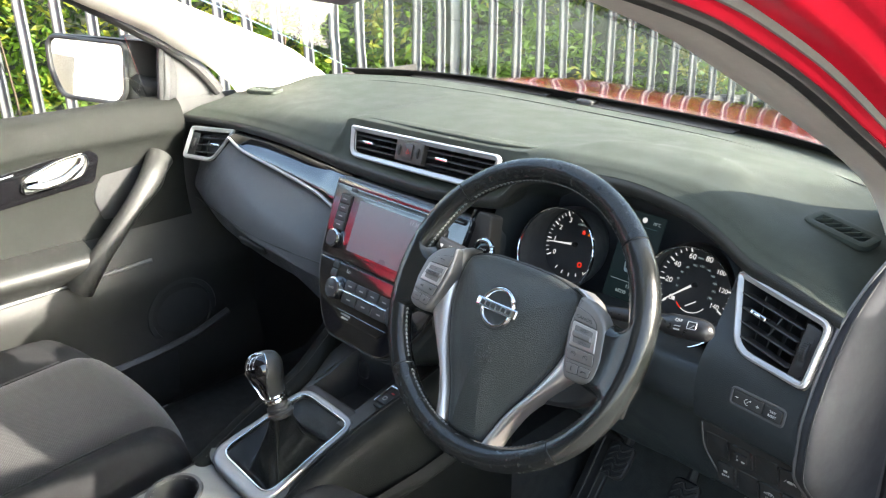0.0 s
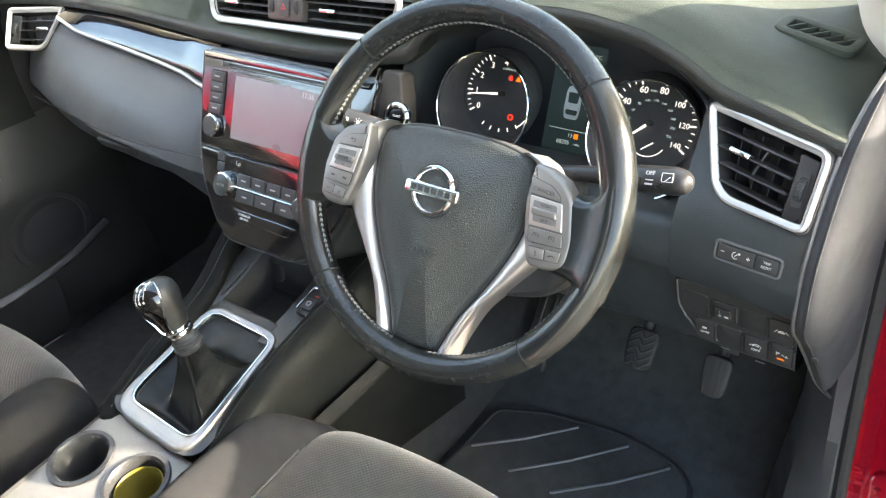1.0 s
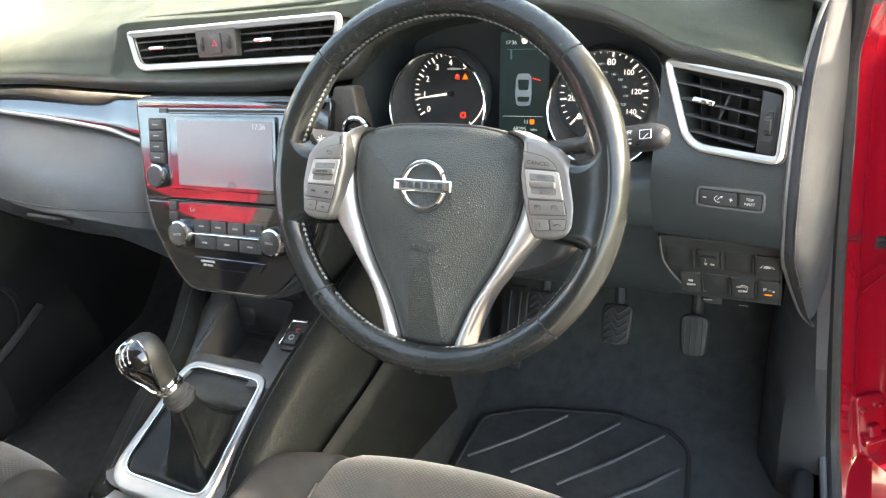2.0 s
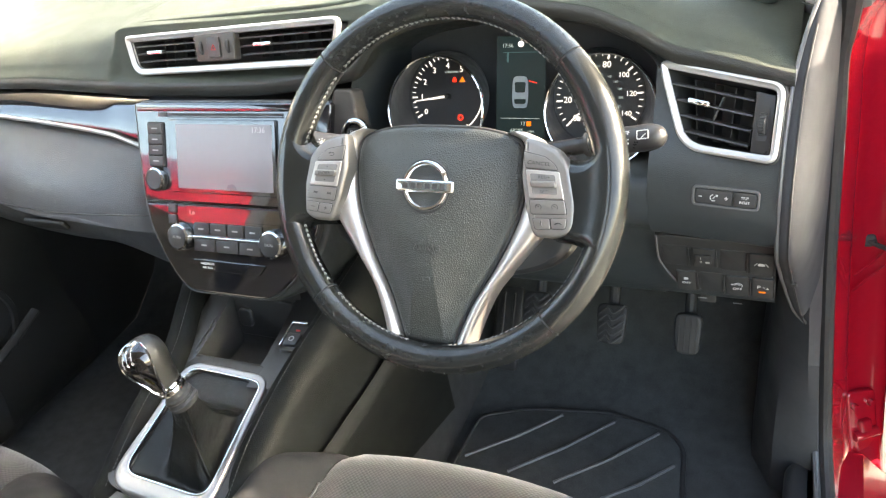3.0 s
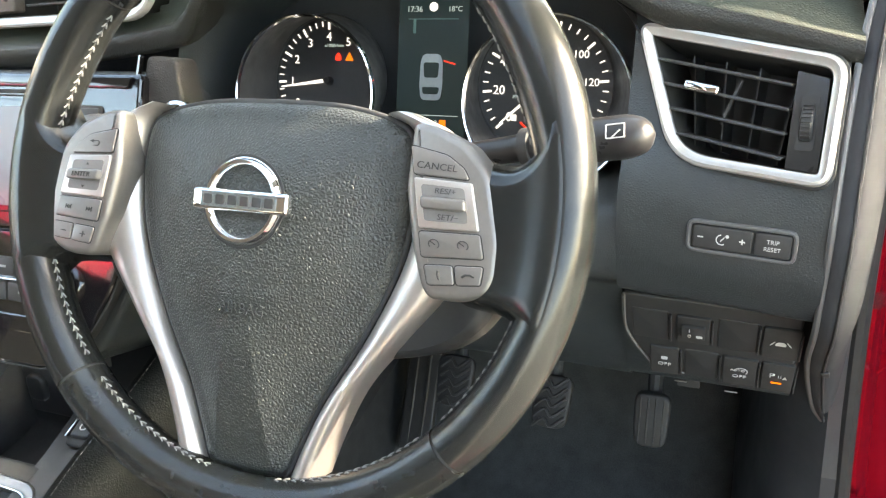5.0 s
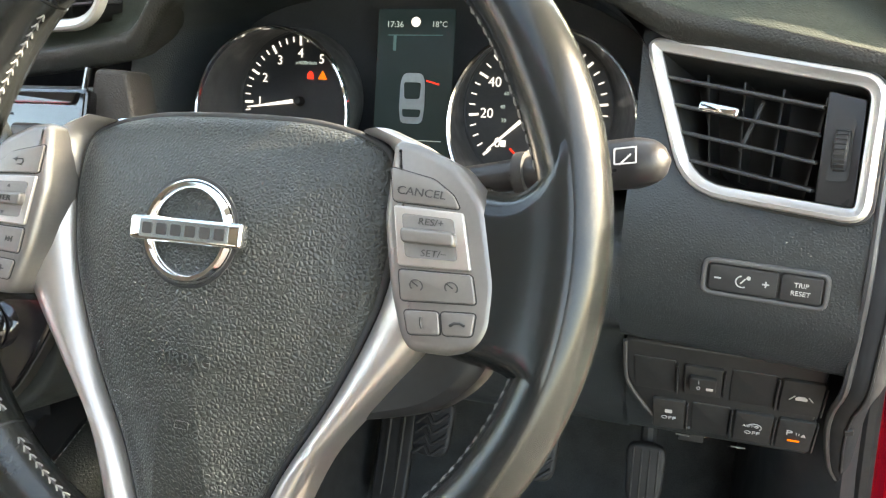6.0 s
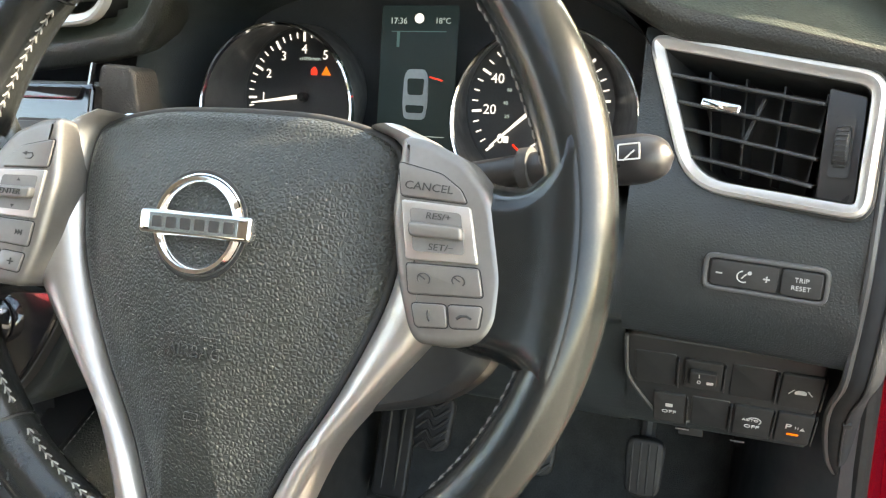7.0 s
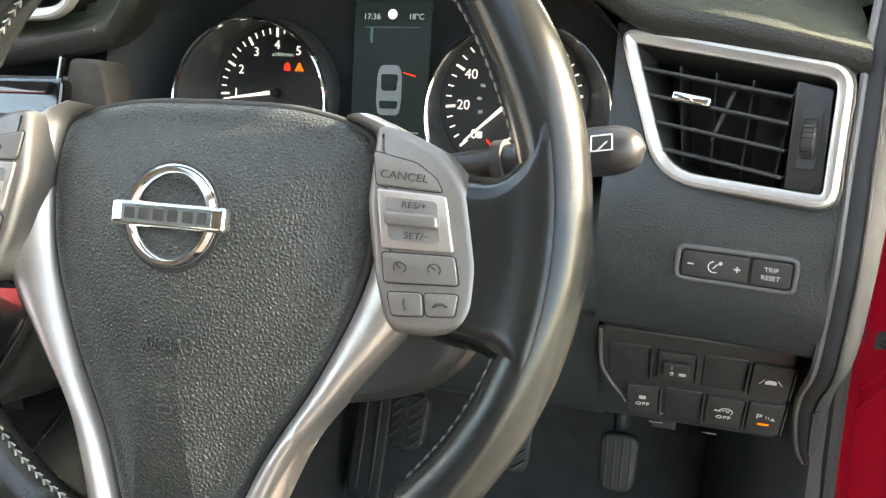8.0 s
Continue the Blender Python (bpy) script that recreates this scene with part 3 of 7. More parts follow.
rows = [[(MID + s_ * 0.66, -2.98, 1.05), (MID + s_ * 0.66, -3.02, 0.70), (MID + s_ * 0.66, -2.92, 0.28)] for s_ in (-1, 1)]
for s_ in (-1, 1):
    part("tail_corner", thicken(loft([[(MID + s_ * 0.65, y - 0.03, z) for y, z in ((-2.95, 1.05), (-3.0, 0.7), (-2.9, 0.28))], [(MID + s_ * 0.84, y + 0.03, z) for y, z in ((-2.95, 1.05), (-3.0, 0.7), (-2.9, 0.28))]]), 0.01), PAINT, shell)

# ---- the dashboard ----
dash = thing("dashboard", (MID, 0.3, 0.73), "dark soft-touch dashboard with silver-framed air vents", "dashboard")

def vent_outline(corners, radii):
    o = Vector(corners[0])
    xf = frame_of(o, Vector(corners[1]) - Vector(corners[0]), Vector(corners[0]) - Vector(corners[3]))
    inv = xf.inverted()
    flat = [(inv @ Vector(c)).to_2d() for c in corners]
    return xf, rounded([flat[3], flat[2], flat[1], flat[0]], [radii[3], radii[2], radii[1], radii[0]], 6)


def inside(p, poly):
    c = False
    for i in range(len(poly)):
        a, b = poly[i - 1], poly[i]
        if (a.y > p.y) != (b.y > p.y) and p.x < (b.x - a.x) * (p.y - a.y) / (b.y - a.y) + a.x:
            c = not c
    return c


KX = [-1.10, -1.02, -0.92, -0.78, -0.62, -0.575, -0.38, -0.19, -0.15, -0.09, 0.01, 0.10, 0.15, 0.20, 0.26, 0.312]
#      y of the lip, z of the lip, z of its foot, z of the crest, z at the middle of the top
LIPY = [0.165, 0.185, 0.20, 0.203, 0.20, 0.195, 0.188, 0.196, 0.205, 0.212, 0.215, 0.212, 0.208, 0.205, 0.19, 0.176]
LIPZ = [1.018, 1.020, 1.022, 1.024, 1.020, 1.020, 1.022, 1.040, 1.080, 1.098, 1.106, 1.096, 1.078, 1.052, 1.043, 1.034]
FOOT = [0.013, 0.013, 0.013, 0.014, 0.016, 0.017, 0.017, 0.017, 0.016, 0.016, 0.016, 0.016, 0.016, 0.016, 0.014, 0.012]
CREST = [1.040, 1.045, 1.050, 1.060, 1.072, 1.090, 1.096, 1.105, 1.112, 1.119, 1.123, 1.119, 1.105, 1.078, 1.064, 1.050]
TOP = [1.058, 1.062, 1.066, 1.074, 1.084, 1.092, 1.100, 1.104, 1.106, 1.108, 1.108, 1.104, 1.096, 1.084, 1.074, 1.064]
xs = sorted(set([round(-1.10 + 1.412 * i / 150, 4) for i in range(151)]))
lipy, lipz, foot, crest, topz = (along(xs, KX, k) for k in (LIPY, LIPZ, FOOT, CREST, TOP))
rows = []
for x, a, b, c, d, e in zip(xs, lipy, lipz, foot, crest, topz):
    yb = cowl_y(x)
    yc = 0.245 if -0.60 < x < -0.16 else 0.255
    prof = [(yb + 0.01, 1.050), (yb - 0.01, 1.068), (yb - 0.10, 1.078), (0.5 * (yb - 0.1) + 0.21, 0.5 * (1.078 + e) + 0.004), (0.40, e), (0.31, 0.45 * e + 0.55 * d + 0.002), (yc, d)]
    if -0.60 < x < -0.165:
        prof += [(0.236, d - 0.006), (0.226, b + 0.030), (0.216, b + 0.010)]
    else:
        prof += [(0.5 * yc + 0.5 * a, 0.55 * d + 0.45 * b + 0.003), (0.3 * yc + 0.7 * a, 0.28 * d + 0.72 * b + 0.003), (0.12 * yc + 0.88 * a, 0.1 * d + 0.9 * b + 0.002)]
    prof += [(a + 0.004, b + 0.0025), (a, b - 0.002), (a, b - 0.5 * c), (a + 0.004, b - c), (a + 0.02, b - c - 0.002), (a + 0.07, b - c - 0.002)]
    curve = spline([(x, y, z) for y, z in prof], 60)
    for p in curve[:40]:
        # the raised hood over the dials
        far = math.hypot((p.x - 0.01) / 0.15, (p.y - 0.22) / 0.205)
        rise = min(1.0, max(0.0, (1.01 - far) / 0.14)) * min(1.0, max(0.0, (p.y - 0.26) / 0.07))
        p.z += 0.0075 * rise * rise * (3 - 2 * rise)
    rows.append(curve)


def pad_at(x, y):
    """A point of the dashboard's top."""
    c = rows[min(range(len(xs)), key=lambda i: abs(xs[i] - x))][:40]
    k = min(range(39), key=lambda i: abs(c[i].y - y))
    return Vector((x, y, c[k].z))


pad = loft([r[:40] for r in rows])
# opening for the centre vents
C_VENT = [(-0.566, 0.232, 1.079), (-0.19, 0.214, 1.101), (-0.205, 0.196, 1.046), (-0.553, 0.214, 1.027)]
cxf, cout = vent_outline(C_VENT, [0.008, 0.016, 0.03, 0.02])
cinv, chole = cxf.inverted(), inset(cout, 0.005)
for f in [f for f in pad.faces if f.calc_center_median().y < 0.30]:
    q = cinv @ f.calc_center_median()
    if abs(q.z) < 0.03 and inside(q.to_2d(), chole):
        pad.faces.remove(f)
part("lip", loft([r[39:] for r in rows]), LIPVINYL, dash, "grained dark lip along the dashboard edge", sharp=60)
part("upper_pad", pad, DASH, dash, "soft dark grey dashboard top in patchy sun", sharp=60)

# seam across the top near the windscreen, and the raised ridge behind the centre vents
seam = [pad_at(x, cowl_y(x) - 0.155 + 0.035 * max(0, (x - 0.1) / 0.15)) for x in xs[10:-5:2]]
seam_z = along([p.x for p in seam], [p.x for p in seam[::9]], [p.z for p in seam[::9]])
part("seam", tube([Vector((p.x, p.y, z + 0.0002)) for p, z in zip(seam, seam_z)], 0.0009, 5), BLACK, dash, "fine seam across the dashboard top")
part("ridge", slab(rounded([(-0.20, -0.012), (0.12, -0.016), (0.20, -0.004), (0.19, 0.010), (-0.20, 0.012)], 0.008), 0.006, 0.003), DASH, dash, "raised ridge behind the vents", xf=frame_of((-0.35, 0.262, 1.0955), (1, 0, 0.045), (0, 1, 0.0)))

# windscreen demister slots
for x0, x1 in ((-0.88, -0.50), (-0.44, -0.07)):
    bms = [slab(rect(abs(x1 - x0), 0.042, 0.010), 0.003, 0.001)]
    xf = frame_of(((x0 + x1) / 2, cowl_y((x0 + x1) / 2) - 0.046, 1.0745), (1, (cowl_y(x1) - cowl_y(x0)) / (x1 - x0), 0), (0, 1, 0.07))
    part("demister_slot", join(*bms), BLACK, dash, "black demister slot below the windscreen", xf=xf)

# sensor dome in the middle of the windscreen foot
part("sensor", slab(rounded([(-0.02, -0.012), (0.02, -0.012), (0.02, 0.012), (-0.02, 0.012)], 0.006), 0.008, 0.004), PLAIN, dash, "small dark light sensor", xf=frame_of((-0.395, cowl_y(-0.395) - 0.05, 1.076), (1, 0, 0), (0, 1, 0)))


def side_grille(o, ex, ey):
    xf = frame_of(o, ex, ey)
    outline = rounded([(-0.043, -0.0195), (0.043, -0.0195), (0.043, 0.0195), (-0.043, 0.0195)], 0.013)
    g = part("side_demister", hoop(outline, 0.011, 0.007, 0.003), DASH, dash, "dark oblong side demister grille", xf=xf)
    part("duct", slab(inset(outline, 0.009), 0.0012), BLACK, g, xf=xf)
    for i in range(5):
        part("slat", moved(block(0.0020, 0.022, 0.0052, 0.0006, 0.0006), at(-0.026 + 0.013 * i, 0, 0.001, -34)), DASH, g, xf=xf)


side_grille((0.247, 0.326, 1.0745), (1, -0.22, -0.13), (0.2, 1, 0.16))
side_grille((-1.025, 0.335, 1.058), (1, 0.30, 0.03), (-0.3, 1, 0.06))


# ---- air vents ----
def air_vent(corners, radii, slats, tab_at, wheel_at, label, flip=False, width=0.0095, tall=0.008):
    """A silver-framed vent with a duct, level slats, upright vanes, a chrome tab and a thumbwheel."""
    xf, outline = vent_outline(corners, radii)
    xs_ = [p.x for p in outline]
    ys_ = [p.y for p in outline]
    x0, x1, y0, y1 = min(xs_), max(xs_), min(ys_), max(ys_)
    vent = part("air_vent", hoop(inset(outline, -0.0015), 0.003, 0.0035, 0.001), BLACK, dash, label, xf=xf)
    part("frame", hoop(outline, width, tall, 0.0028, lean=0.003), VENTSILVER, vent, "satin silver vent frame", xf=xf)
    inner = inset(outline, width)
    duct = loft([[(p.x, p.y, 0.004) for p in inner], [(p.x, p.y, -0.05) for p in inset(inner, 0.003)]], around=True)
    bottom = loft([[(p.x, p.y, -0.05) for p in inset(inner, 0.003)], [(p.x * 0.001 + (x0 + x1) / 2, (y0 + y1) / 2 + p.y * 0.001, -0.05) for p in inner]], around=True)
    part("duct", join(duct, bottom), BLACK, vent, xf=xf)

    def span(y):
        hits = []
        for i in range(len(inner)):
            a, b = inner[i - 1], inner[i]
            if (a.y - y) * (b.y - y) < 0:
                hits.append(a.x + (b.x - a.x) * (y - a.y) / (b.y - a.y))
        return (min(hits), max(hits)) if len(hits) > 1 else None

    wide = 0.0205 if wheel_at else 0.0

    def bounds(y):
        a, b = span(y)
        return (a + wide, b) if flip else (a, b - wide)

    high = y1 - y0 - 2 * width
    tab_y = None
    for i in range(slats):
        y = y1 - width - high * (i + 0.8) / (slats + 0.55)
        if not span(y):
            continue
        a, b = bounds(y)
        if i == tab_at[1]:
            tab_y = y
        blade = slab(rounded([(a + 0.0008, -0.0011), (b - 0.0008, -0.0011), (b - 0.0008, 0.0011), (a + 0.0008, 0.0011)], 0.0006, 2), 0.019, 0.0008)
        part("slat", moved(blade, at(0, y, -0.0135) @ pose(0, 0, 0, 6, 0, 0)), PLAIN, vent, xf=xf)
    a, b = bounds((y0 + y1) / 2)
    k = max(3, int((b - a) / 0.017))
    for i in range(k):
        x = a + (b - a) * (i + 0.7) / k
        lean = (bounds(y1 - width - 0.008)[0] - bounds(y0 + width + 0.008)[0]) * (1 - i / k) * 0.6
        vane = loft([[(x + lean * v, (y0 + y1) / 2 + v * (high - 0.010), z) for v in (-0.5, 0.5)] for z in (-0.036, -0.0145)])
        part("vane", thicken(vane, 0.0012), PLAIN, vent, xf=xf)
    tx = tab_at[0]
    part("tab", moved(slab(rect(0.023, 0.0056, 0.0018), 0.010, 0.0016), at(tx, tab_y, 0.0)), CHROME, vent, "chrome vent tab", xf=xf)
    part("tab_bar", moved(block(0.0022, 0.030, 0.003, 0.0005, 0.0008), at(tx + 0.017, tab_y - 0.004, -0.007, -8)), PLAIN, vent, xf=xf)
    if wheel_at:
        top_y, low_y = y1 - width - 0.001, y0 + width + 0.001

        def edge(y):
            ya, yb = low_y + 0.35 * (top_y - low_y), low_y + 0.65 * (top_y - low_y)
            k_ = 0 if flip else 1
            x = span(ya)[k_] + (span(yb)[k_] - span(ya)[k_]) * (y - ya) / (yb - ya)
            return (x + wide / 2, x + wide) if flip else (x - wide / 2, x - wide)

        mid_y = (top_y + low_y) / 2
        hw = wide / 2 - 0.0004
        quad = [(edge(low_y)[0] - hw, low_y + 0.002), (edge(low_y)[0] + hw, low_y + 0.003), (edge(top_y)[0] + hw, top_y - 0.004), (edge(top_y)[0] - hw, top_y - 0.003)]
        part("wheel_plate", slab(rounded(quad, 0.002), 0.010, 0.001, -0.0080), STALK, vent, "dark plate of the vent wheel", xf=xf)
        lean = math.degrees(math.atan2(edge(low_y)[0] - edge(top_y)[0], top_y - low_y))
        wx = xf @ at(edge(mid_y)[0], mid_y, -0.0055) @ pose(0, 0, 0, 0, 0, lean)
        part("slot", slab(rounded([(-0.0052, -0.0165), (0.0052, -0.0165), (0.0052, 0.0165), (-0.0052, 0.0165)], 0.002), 0.0006, 0, 0.0078), BLACK, vent, xf=wx)
        w = part("thumbwheel", moved(lathe([(0.0001, -0.0038), (0.0125, -0.0038), (0.0140, -0.0026), (0.0140, 0.0026), (0.0125, 0.0038), (0.0001, 0.0038)], 36, False), pose(0, 0, 0, 0, 90, 0)), RUBBER, vent, "ribbed black thumbwheel", xf=wx)
        for i in range(9):
            an = radians(44 + 11.5 * i)
            part("rib", moved(block(0.0062, 0.0009, 0.0010, 0.0002, 0.0002), at(0, 0.0137 * math.cos(an), 0.0137 * math.sin(an)) @ pose(0, 0, 0, math.degrees(an) - 90, 0, 0)), PLAIN, w, xf=wx)
    return xf, outline


R_VENT = [(0.178, 0.224, 1.0365), (0.3065, 0.180, 1.0265), (0.304, 0.147, 0.956), (0.209, 0.172, 0.9575)]
vent_xf, vent_line = air_vent(R_VENT, [0.015, 0.014, 0.013, 0.024], 4, (0.058, 1), True, "silver-framed air vent with chrome tab", width=0.0082)
L_VENT = [(-1.062, 0.172, 1.000), (-0.938, 0.209, 1.006), (-0.972, 0.160, 0.938), (-1.058, 0.138, 0.936)]
air_vent(L_VENT, [0.010, 0.010, 0.020, 0.012], 3, (0.080, 1), True, "silver-framed air vent with chrome tab", flip=True)
centre = part("air_vent", hoop(cout, 0.0095, 0.007, 0.0028, lean=0.003), VENTSILVER, dash, "long silver-framed centre vent", xf=cxf)
cin = inset(cout, 0.009)
part("duct", join(loft([[(p.x, p.y, 0.004) for p in cin], [(p.x, p.y, -0.045) for p in cin]], around=True), loft([[(p.x, p.y, -0.045) for p in cin], [(0.19 + p.x * 0.01, -0.025, -0.046) for p in cin]], around=True)), BLACK, centre, xf=cxf)
for i in range(3):
    for a, b in ((0.010, 0.132), (0.205, 0.362)):
        y = -0.015 - 0.0105 * i
        part("slat", moved(slab(rounded([(a + 0.003 * i, -0.001), (b, -0.001), (b, 0.001), (a + 0.003 * i, 0.001)], 0.0006, 2), 0.015, 0.0006), at(0, y, -0.016) @ pose(0, 0, 0, 6, 0, 0)), PLAIN, centre, xf=cxf)
for x in (0.03, 0.05, 0.07, 0.09, 0.11, 0.225, 0.245, 0.265, 0.285, 0.305, 0.325, 0.345):
    part("vane", moved(block(0.0012, 0.032, 0.014, 0.0003, 0.0004), at(x, -0.026, -0.036)), BLACK, centre, xf=cxf)
for x in (0.058, 0.252):
    part("tab", moved(slab(rect(0.028, 0.005, 0.0015), 0.010, 0.0012), at(x, -0.0255, -0.002)), CHROME, centre, "chrome vent tab", xf=cxf)
block_xf = cxf @ at(0.169, -0.025, -0.006)
hz = part("hazard_block", slab(rounded([(-0.034, -0.018), (0.034, -0.018), (0.036, 0.018), (-0.036, 0.018)], 0.003), 0.011, 0.002), surface("taupe_plastic", (0.042, 0.039, 0.036), 0.5, mottle=(20, 0.1)), centre, "dark taupe block with the hazard button", xf=block_xf)
part("hazard_button", slab(rect(0.022, 0.026, 0.003), 0.0022, 0.001, 0.011), PLAIN, hz, "hazard button with a red triangle", xf=block_xf)
tri = [Vector((0.0055 * math.sin(a), -0.001 + 0.0055 * math.cos(a))) for a in (0, 2.0944, 4.18879)]
part("triangle", hoop(tri[::-1], 0.0009, 0.0004, 0.0001, 0.0132), REDPRINT, hz, xf=block_xf)
for x in (-0.024, 0.024):
    part("thumbwheel", moved(lathe([(0.0001, -0.003), (0.011, -0.003), (0.012, -0.0015), (0.012, 0.0015), (0.011, 0.003), (0.0001, 0.003)], 24, False), at(x, 0, 0.003) @ pose(0, 0, 0, 0, 90, 0)), BLACK, hz, xf=block_xf)

# ---- driver's lower panels ----
def right_profile(x):
    f = (x - 0.18) / 0.125
    pts = [(0.224, 1.040), (0.208, 1.005), (0.184, 0.972), (0.158, 0.944), (0.151, 0.92), (0.151, 0.895), (0.157, 0.872), (0.163, 0.860), (0.178, 0.852), (0.193, 0.840), (0.204, 0.805), (0.222, 0.752), (0.240, 0.722), (0.278, 0.706), (0.35, 0.70)]
    pts2 = [(0.184, 1.032), (0.171, 1.005), (0.150, 0.968), (0.1415, 0.944), (0.137, 0.92), (0.134, 0.895), (0.140, 0.872), (0.148, 0.860), (0.170, 0.852), (0.188, 0.840), (0.200, 0.805), (0.219, 0.752), (0.238, 0.722), (0.276, 0.706), (0.35, 0.70)]
    return [Vector((x, a[0] * (1 - f) + b[0] * f, a[1] * (1 - f) + b[1] * f)) for a, b in zip(pts, pts2)]


rows = []
for i in range(67):
    x = 0.176 + (0.3065 - 0.176) * i / 66
    rows.append(spline(right_profile(x), 130))
bm = loft(rows)
vinv = vent_xf.inverted()


hole = inset(vent_line, 0.004)
for f in [f for f in bm.faces if f.calc_center_median().z > 0.9 and inside((vinv @ f.calc_center_median()).to_2d(), hole)]:
    bm.faces.remove(f)
part("right_panel", bm, PANEL, dash, "dark grained panel round the driver's vent and switches", sharp=60)

rows = []
for i in range(41):
    x = -0.215 + (0.1765 + 0.215) * i / 40
    f = (x + 0.215) / 0.3675
    dip = math.exp(-((x - 0.0) / 0.09) ** 2)
    prof = [(0.245, 0.925 + 0.004 * f), (0.205, 0.922), (0.172 + 0.03 * dip, 0.915), (0.158 + 0.035 * dip, 0.895), (0.166 + 0.02 * dip, 0.866), (0.184, 0.838), (0.205, 0.795), (0.252, 0.720), (0.274, 0.695), (0.35, 0.70)]
    joined = [(0.245, 0.930), (0.205, 0.9285), (0.160, 0.925), (0.151, 0.897), (0.157, 0.872), (0.178, 0.852), (0.204, 0.805), (0.240, 0.722), (0.278, 0.706), (0.35, 0.70)]
    w = max(0.0, (x - 0.05) / 0.1265)
    w = w * w * (3 - 2 * w)
    rows.append(spline([(x, y * (1 - w) + b * w, z * (1 - w) + c * w) for (y, z), (b, c) in zip(prof, joined)], 60))
part("knee_panel", loft(rows), PANEL, dash, "dark plastic knee panel under the wheel", sharp=60)
part("under_panel", loft([[(x, 0.33, 0.702), (x, 0.45, 0.74), (x, 0.78, 0.80)] for x in (-1.08, -0.6, -0.2, 0.1, 0.34)]), BLACK, dash)

# end panel between the dashboard and the door seal
EZ = [0.655, 0.70, 0.76, 0.80, 0.865, 0.92, 0.96, 1.02, 1.06, 1.105]


def end_left(z):
    """The left edge of the end panel at a height."""
    return Vector((along([z], EZ, [0.342, 0.327, 0.315, 0.310, 0.3062, 0.3058, 0.3062, 0.309, 0.316, 0.331])[0], along([z], EZ, [0.292, 0.258, 0.222, 0.192, 0.142, 0.137, 0.148, 0.178, 0.215, 0.262])[0], z))


def end_at(z, g, lift=0.0):
    """A point of the end panel at a height, g from its left edge to its right one."""
    p = end_left(z)
    xr = along([z], [0.655, 0.70, 0.76, 0.9, 1.06, 1.105], [0.353, 0.354, 0.355, 0.353, 0.348, 0.341])[0]
    yr = along([z], [0.655, 0.8, 1.0, 1.05, 1.105], [0.312, 0.305, 0.300, 0.302, 0.280])[0]
    bulge = math.sin(math.pi * min(1.0, g * 1.25)) ** 0.6 * 0.008 * min(1.0, (1.108 - z) / 0.05) if 0 < g < 0.8 else 0.0
    return Vector((p.x + (xr - p.x) * g ** 0.85, p.y - bulge + (yr - p.y) * g ** 2.6 - lift, z))


rows = []
for i in range(46):
    row = []
    for k in range(17):
        g = k / 16
        foot = along([g], [0, 0.22, 0.30, 0.5, 1.0], [0.650, 0.672, 0.690, 0.694, 0.716])[0]
        row.append(end_at(1.105 - (1.105 - foot) * i / 45, g))
    rows.append(row)
endcap = part("end_panel", thicken(loft(rows), 0.003), ENDPANEL, dash, "rounded grey end panel beside the door seal", sharp=60)
part("panel_seam", tube([end_at(1.07 - 0.375 * i / 50, along([i / 50], [0, 0.5, 0.8, 1.0], [0.22, 0.20, 0.24, 0.28])[0], 0.0006) for i in range(51)], 0.0011, 6), BLACK, endcap, "dark seam of the end panel")
groove = [end_left(1.100 - 0.440 * i / 60) + Vector((0.001, -0.001, 0)) for i in range(61)]
part("edge_lip", tube(groove, 0.0024, 8), GREYPLASTIC, endcap, "thin pale edge of the end panel")
part("fuse_notch", block(0.006, 0.008, 0.002, 0.0005, 0.001), BLACK, endcap, xf=frame_of(end_at(0.775, 0.26, 0.001), (1, 0, 0.2), (0, -0.6, 1)))

# the corner between the dashboard's top, the end panel and the pillar
rows2 = []
for i in range(9):
    f = i / 8
    ys = [0.225 + 0.06 * f + (0.275 - 0.06 * f) * k / 12 for k in range(13)]
    rows2.append([(0.300 + 0.040 * f, y, along([y], [0.18, 0.22, 0.30, 0.40, 0.53], [1.030, 1.043, 1.052, 1.057, 1.060])[0] - 0.006 * f) for y in ys])
part("corner_pad", thicken(loft(rows2), 0.003), DASH, dash, "dark corner of the dashboard at the pillar")

# ---- instrument cluster ----
CL = frame_of((-0.0055, 0.283, 0.968), (1, 0, 0), (0, 0.38, 0.92))     # dial plane; z towards the driver
cluster = thing("instrument_cluster", (0.008, 0.29, 0.91), "lit instrument cluster with two chrome-ringed dials", "instrument cluster")
mouth = [(-0.196, 0.200, 0.925), (-0.198, 0.203, 0.99), (-0.185, 0.206, 1.030), (-0.15, 0.210, 1.066), (-0.09, 0.216, 1.084), (0.01, 0.219, 1.091), (0.10, 0.216, 1.083), (0.148, 0.211, 1.064), (0.178, 0.210, 1.035), (0.190, 0.216, 0.99), (0.188, 0.212, 0.925)]
m1 = spline(mouth, 60)
deep = [CL @ Vector((max(-0.165, min(0.190, p.x + 0.002)) * 0.98, (p.z - 0.988) * 0.78 + 0.012, -0.02)) for p in m1]
part("housing", loft([[p + Vector((0, -0.004, 0.003)) for p in m1], [p + Vector((0, 0.01, -0.002)) for p in m1], [p.lerp(q, 0.55) for p, q in zip(m1, deep)], deep]), PANEL, cluster, "dark hood lining round the dials")
part("back_plate", slab(rounded([(-0.175, -0.075), (0.175, -0.075), (0.175, 0.075), (0.12, 0.095), (-0.12, 0.095), (-0.175, 0.075)], 0.01), 0.004), DIAL, cluster, xf=CL @ at(0, 0, -0.026))


